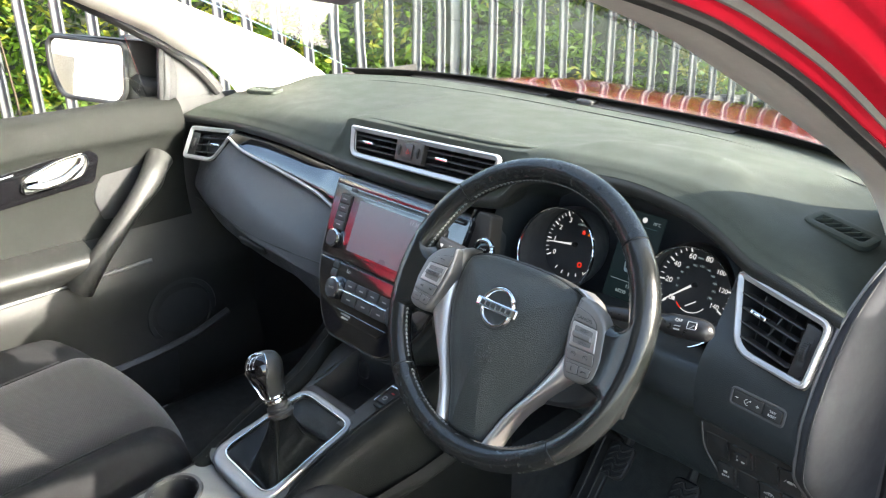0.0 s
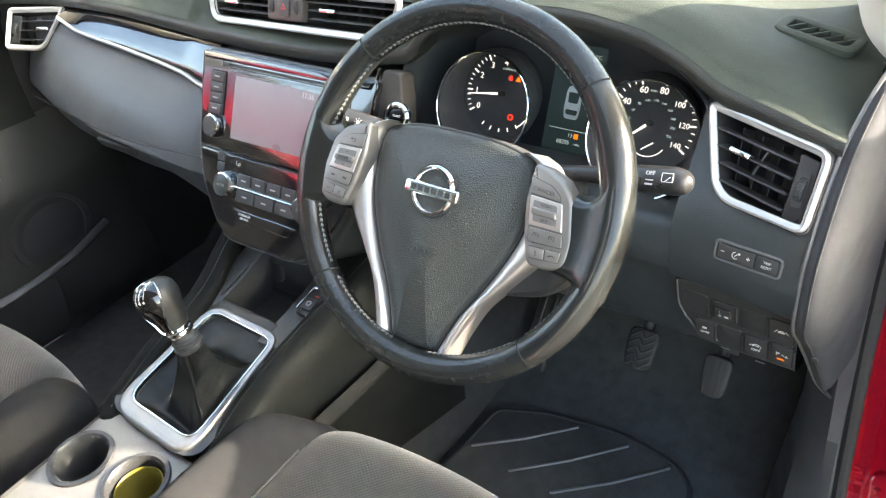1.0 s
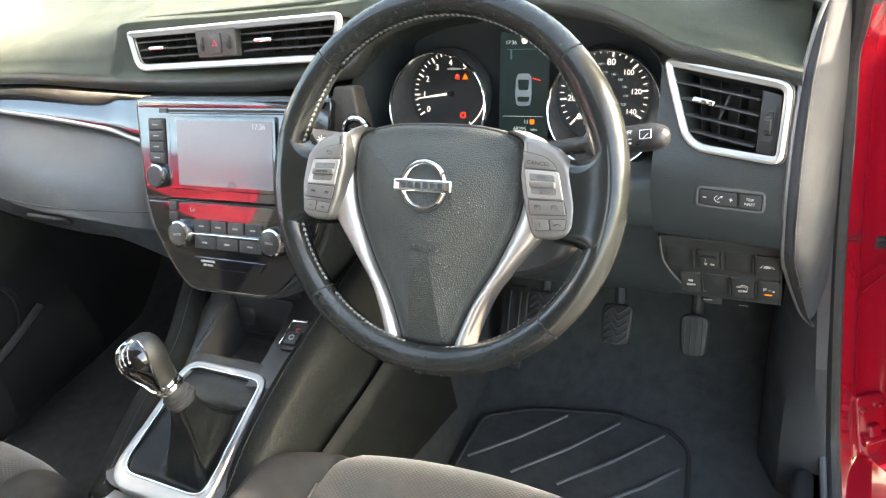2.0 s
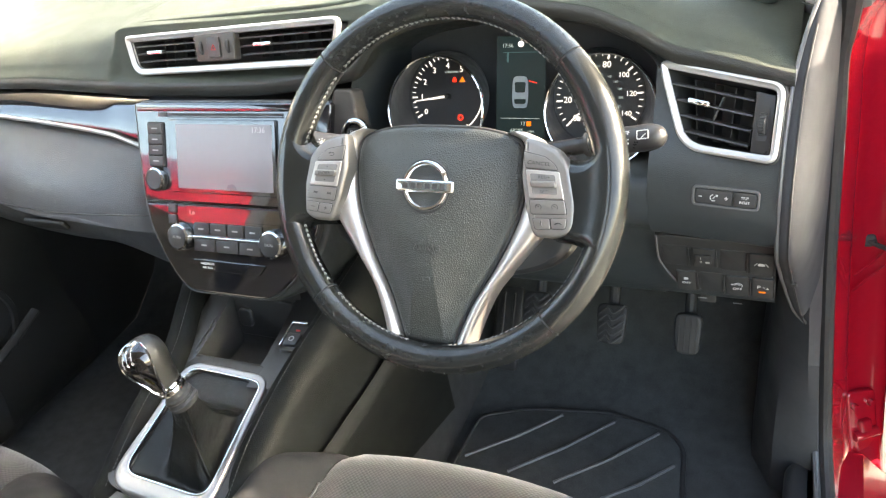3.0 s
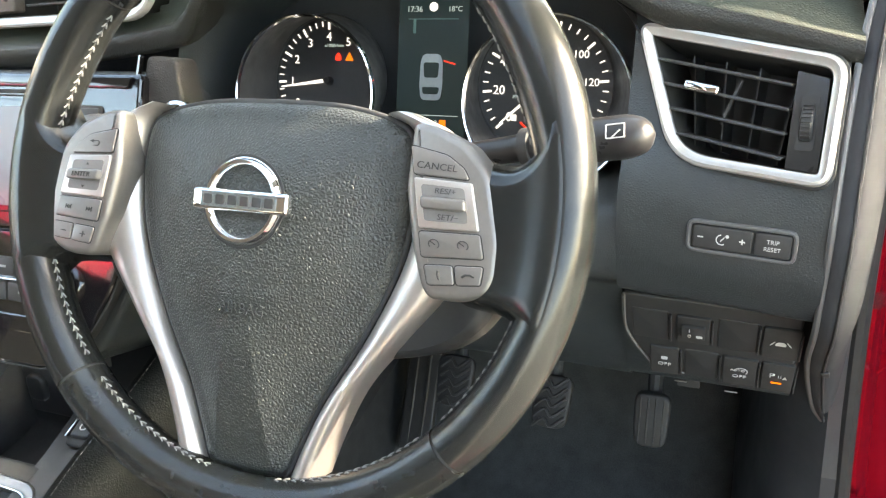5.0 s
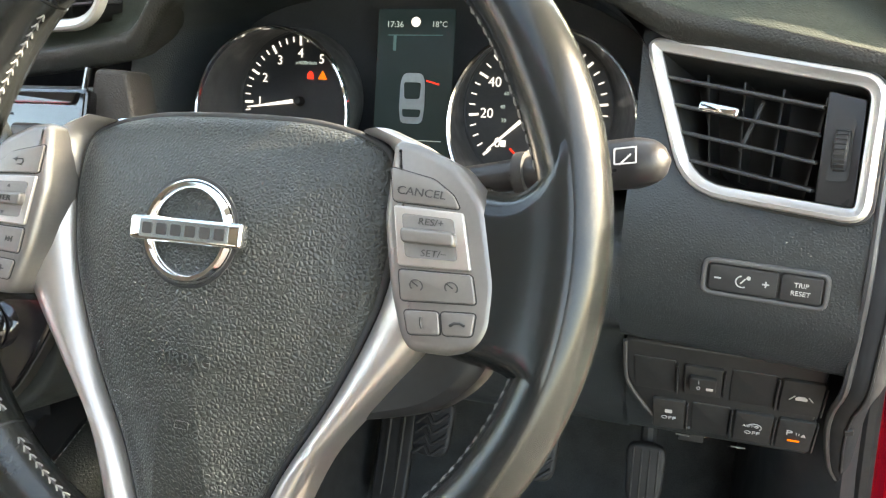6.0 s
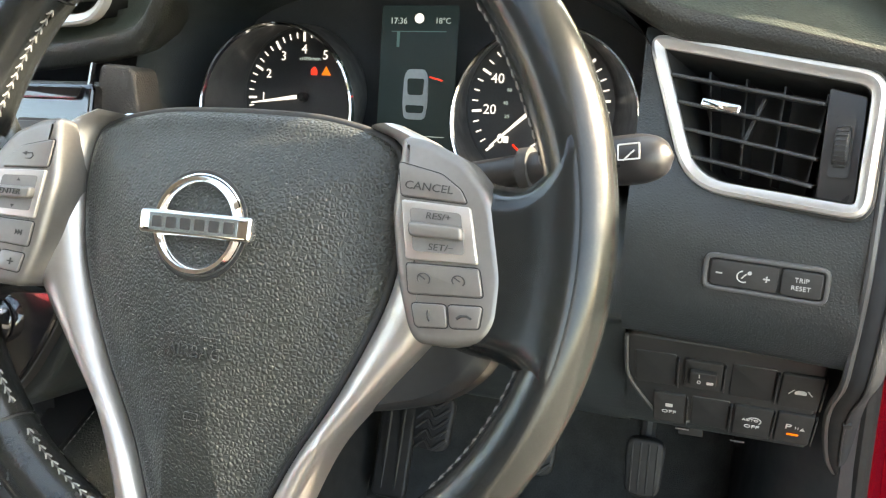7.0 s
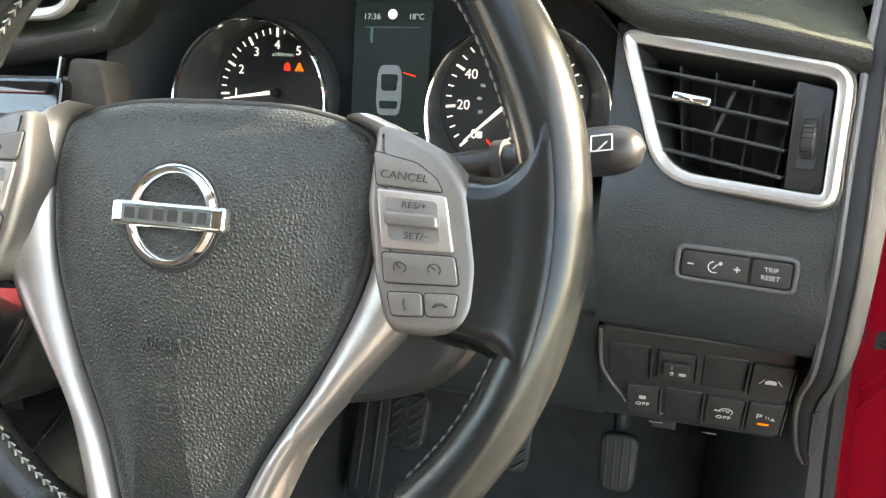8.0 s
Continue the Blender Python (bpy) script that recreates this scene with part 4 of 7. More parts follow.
def dial(cx, ox, label, numbers, start, step, small, needle_at, sub):
    """A gauge: dial face in a tapered tube with a chrome ring, ticks, figures and a needle."""
    xf = CL @ at(cx, 0, 0)
    g = part("gauge", lathe([(0.0001, 0.0), (0.056, 0.0), (0.058, 0.004)], 48, False), DIAL, cluster, label, xf=xf)
    oy = -0.015
    circ = [(2 * math.pi * i / 64) for i in range(64)]
    part("tube", loft([[(f * ox + r * math.cos(a), f * oy + r * math.sin(a), z) for a in circ] for f, r, z in ((0, 0.057, 0.001), (0.2, 0.060, 0.014), (0.7, 0.0625, 0.045), (1, 0.0632, 0.063))], around=True), DIAL, g, xf=xf)
    part("ring", lathe([(0.0625, 0.062), (0.0628, 0.0652), (0.0640, 0.0660), (0.0650, 0.0652), (0.0654, 0.061)], 64, False), CHROME, g, "thin chrome ring", xf=xf @ at(ox, oy))
    k = len(numbers)
    for i in range((k - 1) * small + 1):
        a = radians(start - step * i / small)
        big = i % small == 0
        ln, wd = (0.0075, 0.0019) if big else (0.0045, 0.0010)
        part("tick", moved(slab(rect(ln, wd), 0.0006), Matrix.Rotation(a, 4, "Z") @ at(0.0525 - ln / 2, 0, 0.0008)), DIALLIT, g, xf=xf)
    for i, s in enumerate(numbers):
        if not s:
            continue
        a = radians(start - step * i)
        part("figure", moved(lettering(s, 0.0105 if len(s) < 3 else 0.0088), at(0.0385 * math.cos(a), 0.0385 * math.sin(a), 0.001)), DIALLIT, g, xf=xf)
    a = radians(needle_at)
    part("needle", moved(slab(rounded([(0.004, -0.0016), (0.047, -0.0005), (0.047, 0.0005), (0.004, 0.0016)], 0.0004, 2), 0.0012), Matrix.Rotation(a, 4, "Z") @ at(0, 0, 0.006)), DIALLIT, g, "white needle", xf=xf)
    part("hub", lathe([(0.0001, 0.0072), (0.0028, 0.0072), (0.0036, 0.006), (0.004, 0.001)], 24, False), BLACK, g, xf=xf)
    for s, x, y, size, mt in sub:
        part("print", moved(lettering(s, size), at(x, y, 0.001)), mt, g, xf=xf)
    return g, xf


tach, tx = dial(-0.0975, 0.0095, "rev counter reading just under one thousand", ["0", "1", "2", "3", "4", "5"], 212, 30, 4, 188, [("x1000r/min", 0.004, 0.031, 0.0042, DIMLIT)])
part("warning_light", moved(slab(rounded([(-0.0028, -0.003), (0.0028, -0.003), (0.0028, 0.001), (0, 0.0042), (-0.0028, 0.001)], 0.001), 0.0006), at(0.0085, 0.021, 0.001)), REDLIT, tach, "red warning light", xf=tx)
part("warning_light", moved(slab([Vector((-0.0042, -0.003)), Vector((0.0042, -0.003)), Vector((0, 0.0042))], 0.0006), at(0.0195, 0.021, 0.001)), AMBERLIT, tach, "amber warning triangle", xf=tx)
part("warning_light", moved(hoop(rect(0.008, 0.008, 0.0038), 0.002, 0.0005, 0.0001), at(0.017, -0.027, 0.001)), REDLIT, tach, "red brake light", xf=tx)
arc = [(0.047 * math.cos(radians(a)), 0.047 * math.sin(radians(a)), 0.001) for a in range(-52, 2, 3)]
part("scale_arc", tube(arc, 0.0009, 6), DIALLIT, tach, xf=tx)
for i in range(5):
    a = radians(-118 + 16 * i)
    part("tick", moved(slab(rect(0.005, 0.0012), 0.0006), Matrix.Rotation(a, 4, "Z") @ at(0.046, 0, 0.0008)), DIALLIT, tach, xf=tx)

speedo, sx = dial(0.1005, 0.0165, "speedometer at rest", ["0", "20", "40", "60", "80", "100", "120", "140"], 222, 36, 4, 222, [("MPH", -0.0038, 0.0358, 0.0038, DIMLIT)])
for kmh in range(20, 221, 20):
    a = radians(222 - 36 * kmh / 32.18)
    part("print", moved(lettering(str(kmh), 0.0040), at(0.0262 * math.cos(a), 0.0262 * math.sin(a), 0.001)), DIMLIT, speedo, xf=sx)
part("fuel_needle", moved(slab(rect(0.016, 0.0014), 0.0008), at(0.002, -0.026, 0.002) @ pose(0, 0, 0, 0, 0, 38)), DIALLIT, speedo, "small fuel needle", xf=sx)
fa = [(0.024 * math.cos(radians(a)), -0.014 + 0.024 * math.sin(radians(a)), 0.001) for a in range(-140, -30, 6)]
part("fuel_arc", tube(fa[4:], 0.0006, 5), DIALLIT, speedo, xf=sx)
part("fuel_reserve", tube(fa[:5], 0.0009, 5), REDLIT, speedo, "red reserve mark", xf=sx)
part("fuel_symbol", moved(block(0.004, 0.005, 0.0006, 0.0001, 0.0004), at(-0.024, -0.026, 0.001)), DIALLIT, speedo, xf=sx)

dx = CL @ at(0, 0.0, -0.003)
disp = part("display", moved(slab(rect(0.064, 0.128, 0.003), 0.0015), at(0, 0.010)), DISPLAY, cluster, "dim teal trip display with an outline of a car", xf=dx)
for s, x, y, size, mt in (("17:36", -0.0175, 0.062, 0.0066, DIMLIT), ("18°C", 0.0195, 0.062, 0.0062, DIMLIT), ("13", 0.004, -0.0335, 0.0066, DIMLIT), ("68295", -0.004, -0.0425, 0.0070, DIMLIT), ("miles", 0.0145, -0.0428, 0.0042, DIMLIT)):
    part("print", moved(lettering(s, size), at(x, y, 0.0018)), mt, disp, xf=dx)
part("print", moved(block(0.006, 0.006, 0.0004, 0.0001, 0.001), at(0.012, -0.0335, 0.0018)), AMBERLIT, disp, xf=dx)
part("print", moved(lathe([(0.0001, 0.0006), (0.0038, 0.0006), (0.0038, 0)], 20, False), at(0.0, 0.064, 0.0018)), DIALLIT, disp, xf=dx)
part("rule", moved(slab(rect(0.052, 0.0007), 0.0003), at(0, -0.027, 0.0018)), DIMLIT, disp, xf=dx)
part("rule", moved(slab(rect(0.046, 0.0007), 0.0003), at(0, 0.054, 0.0018)), TEALLIT, disp, xf=dx)
part("rule", moved(slab(rect(0.0024, 0.012), 0.0003), at(-0.017, 0.048, 0.0018)), TEALLIT, disp, xf=dx)
carline = rounded([(-0.0105, -0.026), (0.0105, -0.026), (0.0125, -0.012), (0.0120, 0.012), (0.009, 0.020), (-0.009, 0.020), (-0.0120, 0.012), (-0.0125, -0.012)], 0.005)
part("car_outline", moved(slab([p * 0.85 for p in carline], 0.0004), at(0, 0.008, 0.0018)), surface("display_car", (0.45, 0.52, 0.54), 0.4), disp, "pale plan view of a car", xf=dx)
part("car_outline", moved(slab(rounded([(-0.008, -0.010), (0.008, -0.010), (0.009, 0.006), (-0.009, 0.006)], 0.003), 0.0003), at(0, 0.013, 0.0023) @ Matrix.Scale(0.8, 4)), DISPLAY, disp, xf=dx)
part("car_outline", moved(slab(rounded([(-0.007, -0.003), (0.007, -0.003), (0.008, 0.003), (-0.008, 0.003)], 0.002), 0.0003), at(0, -0.006, 0.0023)), DISPLAY, disp, xf=dx)
part("door_mark", moved(slab(rect(0.011, 0.0012), 0.0004), at(0.0165, 0.018, 0.0018, -14)), REDLIT, disp, "red open-door mark", xf=dx)

# ---- centre stack: head unit and climate panel ----
HU = frame_of((-0.370, 0.129, 0.925), (1, 0, 0.01), (0, 0.41, 0.912))      # fascia plane
CU = HU @ at(0, -0.0435) @ pose(0, 0, 0, -1) @ at(0, 0.0435)      # climate panel, leaning back further
surround = [(-0.166, 0.095), (0.178, 0.095), (0.178, 0.03), (0.166, -0.03), (0.150, -0.085), (0.120, -0.142), (0.072, -0.172), (-0.066, -0.172), (-0.108, -0.145), (-0.140, -0.085), (-0.151, -0.03), (-0.161, 0.03)]
part("centre_surround", slab(rounded(surround[::-1], 0.02), 0.10, 0.006, -0.107), PANEL, dash, "dark surround of the centre stack", xf=HU)

unit = thing("head_unit", (MID, 0.13, 0.87), "gloss black head unit with a pale touch screen", "head unit")
face = rounded([(-0.141, -0.0435), (0.152, -0.0435), (0.163, 0.02), (0.170, 0.091), (-0.151, 0.091), (-0.147, 0.02)], 0.006)
part("fascia", slab(face, 0.012, 0.003, -0.006), PIANO, unit, "gloss black fascia", xf=HU, sharp=8)
part("top_bar", slab(rounded([(-0.143, 0.0795), (0.158, 0.0795), (0.163, 0.089), (-0.146, 0.089)], 0.002), 0.003, 0.001, 0.006), PIANO, unit, xf=HU)
part("bezel", slab(rect(0.178, 0.098, 0.003), 0.004, 0.0015, 0.0055), PIANO, unit, xf=HU @ at(0.000, 0.020), sharp=8)
screen_part = part("touch_screen", slab(rect(0.158, 0.086, 0.001), 0.001, 0.0, 0.009), SCREEN, unit, "pale blank touch screen", xf=HU @ at(0.004, 0.020))
part("clock", moved(lettering("17:36", 0.010), at(0.062, 0.056, 0.0102)), GREYPRINT, screen_part, xf=HU)
part("disc_slot", slab(rect(0.19, 0.0035, 0.001), 0.0016, 0.0005, 0.006), BLACK, unit, "thin disc slot", xf=HU @ at(0.004, 0.0755))
part("slot_lip", slab(rect(0.19, 0.0016, 0.0006), 0.003, 0.0006, 0.006), PLAIN, unit, xf=HU @ at(0.004, 0.0722))
part("eject_button", slab(rect(0.014, 0.006, 0.001), 0.002, 0.0008, 0.006), PLAIN, unit, xf=HU @ at(-0.100, 0.0755))
part("edge_trim", tube([HU @ Vector(p) for p in spline([(-0.1505, 0.088, 0.004), (-0.1475, 0.02, 0.004), (-0.1425, -0.040, 0.004), (-0.131, -0.085, 0.003), (-0.103, -0.132, 0.003)], 24)], 0.0011, 6), GREYPLASTIC, unit, "thin grey edge of the fascia")
for sx_, n in ((-0.113, 4), (0.116, 4)):
    part("button_block", slab(rect(0.029, 0.062, 0.004), 0.002, 0.0008, 0.006), BLACK, unit, "dark block of four buttons", xf=HU @ at(sx_, 0.0345))
    for i in range(n):
        b = part("button", slab(rect(0.026, 0.0135, 0.0015), 0.003, 0.001, 0.0070), PLAIN, unit, "small dark grey button", xf=HU @ at(sx_, 0.0565 - 0.0147 * i))
        part("mark", slab(rect(0.010, 0.0016), 0.0003, 0, 0.010), GREYPRINT, b, xf=HU @ at(sx_, 0.0565 - 0.0147 * i))
part("map_print", moved(lettering("MAP", 0.0055), at(0.116, 0.0208, 0.0093)), GREYPRINT, unit, xf=HU)


def knob(parent, x, y, r, h, text="", xf=HU):
    k = part("knob", moved(lathe([(0.0001, h), (r * 0.72, h), (r * 0.80, h - 0.001), (r * 0.82, h - 0.003), (r * 0.9, 0.004), (r, 0.002), (r, 0.0)], 40, False), at(x, y, 0.006)), PLAIN, parent, "round dark knob with a chrome ring", xf=xf)
    part("ring", moved(lathe([(r * 0.80, h - 0.0015), (r * 0.82, h), (r * 0.95, h - 0.0015), (r * 1.02, 0.004), (r * 1.02, 0.001), (r * 0.98, 0.0)], 40, False), at(x, y, 0.006)), CHROME, k, "chrome ring", xf=xf)
    if text:
        part("mark", moved(lettering(text, 0.0052), at(x, y, 0.006 + h + 0.0003)), GREYPRINT, k, xf=xf)
    for i in range(18):
        a = 2 * math.pi * i / 18
        part("rib", moved(block(0.0012, 0.002, h - 0.005, 0.0003, 0.0003), at(x, y, 0.008) @ Matrix.Rotation(a, 4, "Z") @ at(r * 0.90, 0, 0)), PLAIN, k, xf=xf)


knob(unit, -0.1125, -0.0125, 0.0168, 0.011)
knob(unit, 0.118, -0.010, 0.0168, 0.011)

climate = thing("climate_panel", (MID, 0.09, 0.79), "gloss black climate control panel with two knobs", "climate control")
cface = rounded([(-0.070, -0.166), (0.070, -0.166), (0.108, -0.135), (0.140, -0.085), (0.151, -0.0465), (-0.140, -0.0465), (-0.130, -0.085), (-0.100, -0.135)], [0.02, 0.02, 0.02, 0.02, 0.004, 0.004, 0.02, 0.02])
part("fascia", slab(cface, 0.011, 0.003, -0.006), PIANO, climate, "gloss black fascia", xf=CU, sharp=8)
part("rim", hoop(inset(cface, -0.002), 0.002, 0.009, 0.0008, -0.006), PLAIN, climate, xf=CU)
HUC = CU @ at(0.004, 0.006)
part("display", slab(rect(0.165, 0.019, 0.002), 0.002, 0.0006, 0.005), PIANO, climate, "dark climate display", xf=HUC @ at(0.012, -0.062), sharp=8)
part("print", moved(lettering("Lo", 0.009), at(-0.060, -0.062, 0.0073)), GREYPRINT, climate, xf=HUC)
for y in (-0.058, -0.073):
    part("button", slab(rect(0.014, 0.013, 0.002), 0.0025, 0.001, 0.005), PLAIN, climate, xf=HUC @ at(-0.096, y))
knob(climate, -0.075, -0.090, 0.0190, 0.012, "AUTO", CU)
knob(climate, 0.080, -0.090, 0.0190, 0.012, "DUAL", CU)
for r_, y in enumerate((-0.0835, -0.1055)):
    for i in range(4 if r_ == 0 else 3):
        w = 0.026 if r_ == 0 else 0.036
        x = -0.045 + (i * 0.029 if r_ == 0 else i * 0.0385 + 0.005)
        b = part("button", slab(rect(w, 0.017, 0.0015), 0.003, 0.001, 0.005), PLAIN, climate, "dark grey button", xf=HUC @ at(x, y))
        part("mark", slab(rect(0.009, 0.002), 0.0003, 0, 0.0082), GREYPRINT, b, xf=HUC @ at(x, y))
part("chrome_bar", slab(rect(0.118, 0.0026, 0.001), 0.0045, 0.001, 0.005), CHROME, climate, "thin chrome bar", xf=HUC @ at(0.0, -0.0945))
part("lower_plate", slab(rounded([(-0.05, -0.141), (0.05, -0.141), (0.062, -0.126), (-0.062, -0.126)], 0.004), 0.002, 0.0008, 0.005), PIANO, climate, xf=HUC, sharp=8)
part("print", moved(join(moved(lettering("PASSENGER", 0.0046), at(0, 0.0026)), moved(lettering("AIR BAG", 0.0046), at(0, -0.0026))), at(-0.036, -0.1335, 0.0073)), PRINT, climate, xf=HUC)

# ---- start button and the upright strip beside the cluster ----
strip = frame_of((-0.190, 0.158, 0.975), (1, 0.10, 0), (0, 0.35, 0.94))
part("upright_strip", slab(rounded([(-0.036, -0.055), (0.030, -0.055), (0.014, 0.050), (-0.012, 0.052)], 0.006), 0.03, 0.004, -0.03), surface("taupe_strip_vinyl", (0.028, 0.026, 0.024), 0.55, grain=(420, 0.3, 0.0005), mottle=(14, 0.12), spec=0.3), dash, "dark textured strip beside the cluster", xf=strip)
part("edge", tube([strip @ Vector(p) for p in spline([(-0.040, -0.055, 0.0), (-0.028, 0.0, 0.001), (-0.016, 0.052, 0.0)], 10)], 0.0022, 6), PIANO, dash)
start = thing("start_button", (-0.165, 0.15, 0.97), "chrome-ringed engine start button", "button")
sxf = frame_of((-0.172, 0.155, 0.974), (1, 0.05, 0), (0, 0.4, 0.92))
part("ring", lathe([(0.0125, 0.0), (0.0130, 0.005), (0.0155, 0.006), (0.0185, 0.004), (0.0195, 0.0)], 36, False), CHROME, start, xf=sxf)
part("cap", lathe([(0.0001, 0.0035), (0.011, 0.0035), (0.0128, 0.0015), (0.0128, -0.002)], 36, False), PIANO, start, xf=sxf)
part("print", moved(lettering("START", 0.004), at(0, 0.002, 0.0038)), GREYPRINT, start, xf=sxf)

# ---- decor strip, glovebox and lower passenger side ----
rows = []
for i in range(40):
    f = i / 39
    x = -0.925 + (0.925 - 0.536) * f
    top = along([x], KX, LIPZ)[0] - along([x], KX, FOOT)[0] - 0.001
    low = along([f], [0, 0.12, 0.45, 0.8, 1.0], [0.998, 0.978, 0.963, 0.946, 0.925])[0]
    y = along([x], KX, LIPY)[0] + 0.002
    h = top - low
    rows.append([(x, y + 0.012, top), (x, y + 0.004, top - 0.12 * h), (x, y - 0.008, top - 0.40 * h), (x, y - 0.017, low + 0.35 * h), (x, y - 0.022, low + 0.10 * h), (x, y - 0.006, low - 0.004)])
part("decor_strip", loft([spline(r, 14) for r in rows]), PIANO, dash, "glossy dark blue-black decor strip")
part("decor_edge", tube([Vector(r[4]) + Vector((0, -0.001, -0.002)) for r in rows], 0.0056, 10, flat=0.6), VENTSILVER, dash, "pale satin edge under the decor strip")

rows = []
for i in range(60):
    f = i / 59
    x = -1.075 + (1.075 - 0.478) * f
    low = along([f], [0, 0.12, 0.5, 0.8, 0.95, 1.0], [0.985, 0.985, 0.962, 0.946, 0.932, 0.918])[0]
    yb = along([f], [0, 0.25, 0.6, 0.85, 1.0], [0.165, 0.125, 0.105, 0.115, 0.150])[0]
    end = along([f], [0, 0.7, 1.0], [0.0, 0.0, 0.018])[0]
    drop = along([f], [0, 0.62, 0.85, 1.0], [0.0, 0.0, 0.045, 0.115])[0]
    prof = [(0.205, low + 0.006), (0.198, low), (0.186 - 0.3 * (0.165 - yb), low - 0.022), (yb + 0.02, low - 0.065), (yb, low - 0.115), (yb + 0.006, 0.845 - 0.6 * drop), (yb + 0.035, 0.79 - drop), (yb + 0.085, 0.75 - drop), (0.30, 0.735 - drop), (0.45, 0.75 - drop)]
    rows.append(spline([(x + end * 0, y, z) for y, z in prof], 50))
glove = part("glovebox_panel", loft(rows), GLOVEBOX, dash, "dark bulging glovebox panel", sharp=60)
lid_line = [Vector((-1.02 + 0.5 * i / 30, along([i / 30], [0, 0.3, 0.65, 1.0], [0.140, 0.119, 0.104, 0.118])[0] - 0.004, 0.855)) for i in range(31)]
part("lid_seam", tube(lid_line, 0.0009, 6), BLACK, glove)
part("lid_handle", slab(rect(0.09, 0.02, 0.006), 0.006, 0.003), PLAIN, glove, xf=frame_of((-0.76, 0.118, 0.822), (1, 0, 0), (0, -0.5, 1)))

# ---- switch groups on the right panel ----
def on_panel(x, z):
    c = spline(right_profile(x), 130)
    k = min(range(len(c)), key=lambda i: abs(c[i].z - z))
    c2 = spline(right_profile(x + 0.01), 130)
    ex = c2[k] - c[k]
    return frame_of(c[k], ex, c[k - 1] - c[k + 1])


trip = thing("trip_switches", (0.255, 0.145, 0.90), "black strip with dimmer and trip reset buttons", "switch panel")
txf = on_panel(0.2565, 0.9195) @ Matrix.Scale(0.80, 4)
part("bezel", hoop(rounded([(-0.0425, -0.0142), (0.0415, -0.0142), (0.0415, 0.0142), (-0.0425, 0.0142)], 0.008), 0.0036, 0.0036, 0.0014, -0.001), GREYPLASTIC, trip, xf=txf)
part("dimmer", slab(rect(0.0455, 0.0195, 0.003), 0.0026, 0.001), BLACK, trip, "black dimmer rocker", xf=txf @ at(-0.0145, 0))
part("trip_button", slab(rect(0.0265, 0.0195, 0.003), 0.0030, 0.001), BLACK, trip, "black trip reset button", xf=txf @ at(0.0235, 0))
part("print", moved(join(moved(lettering("TRIP", 0.0048), at(0, 0.0030)), moved(lettering("RESET", 0.0048), at(0, -0.0030))), at(0.0235, 0, 0.0032)), PRINT, trip, xf=txf)
part("print", join(moved(slab(rect(0.0045, 0.0011), 0.0003), at(-0.031, 0.0, 0.0027)), moved(slab(rect(0.0045, 0.0011), 0.0003), at(0.001, 0, 0.0027)), moved(slab(rect(0.0011, 0.0045), 0.0003), at(0.001, 0, 0.0027))), PRINT, trip, xf=txf)
gauge_icon = [moved(tube([(0.0042 * math.cos(radians(a)), 0.0042 * math.sin(radians(a)), 0.0028) for a in range(100, 320, 20)], 0.0005, 5), at(-0.0145, -0.0005))]
gauge_icon += [moved(slab(rect(0.005, 0.0009), 0.0003), at(-0.0140, 0.0, 0.0027, 52)), moved(lathe([(0.0001, 0.0005), (0.0014, 0.0005), (0.0014, 0)], 12, False), at(-0.0105, 0.0028, 0.0027))]
part("print", join(*gauge_icon), PRINT, trip, xf=txf)

lower = thing("switch_panel", (0.245, 0.18, 0.75), "black driver's switch panel with two rows of push buttons", "switch panel")
SP = frame_of((0.2445, 0.2025, 0.7925), (1, -0.02, 0), (0, -0.36, 1)) @ Matrix.Diagonal((1.04, 0.83, 1.0, 1.0))
pl = rounded([(-0.042, -0.054), (0.056, -0.050), (0.058, 0.064), (-0.064, 0.068), (-0.064, 0.008)], [0.006, 0.006, 0.006, 0.006, 0.02])
part("plate", slab(pl, 0.014, 0.002, -0.010), PLAIN, lower, xf=SP)
ew = [SP @ Vector(p) for p in spline([(-0.064, 0.066, 0.0035), (-0.0645, 0.022, 0.0035), (-0.062, 0.001, 0.0035), (-0.052, -0.029, 0.0035), (-0.040, -0.053, 0.0035), (-0.02, -0.054, 0.0035)], 24)]
part("edge", tube(ew, 0.0015, 6), GREYPLASTIC, lower, "pale worn edge")


SB = SP @ at(-0.002, -0.003, 0.003)


def switch(x, y, w=0.0245, h=0.046, blank=False):
    s = part("button", slab(rect(w, h, 0.002), 0.0035 if not blank else 0.0018, 0.0009), BLACK if not blank else PLAIN, lower, "square black push button" if not blank else "blank switch cover", xf=SB @ at(x, y))
    part("edge_line", slab(rect(0.0012, h - 0.005, 0.0004), 0.0042, 0.0004), PLAIN, s, xf=SB @ at(x + w / 2 + 0.0012, y - 0.001))
    return s


top, bot = 0.0285, -0.0290


def tall(bm):
    """Stretches a print about its own middle, to suit the steep panel."""
    ys = [v.co.y for v in bm.verts]
    c = (min(ys) + max(ys)) / 2
    for v in bm.verts:
        v.co.y = c + (v.co.y - c) * 1.2
    return bm


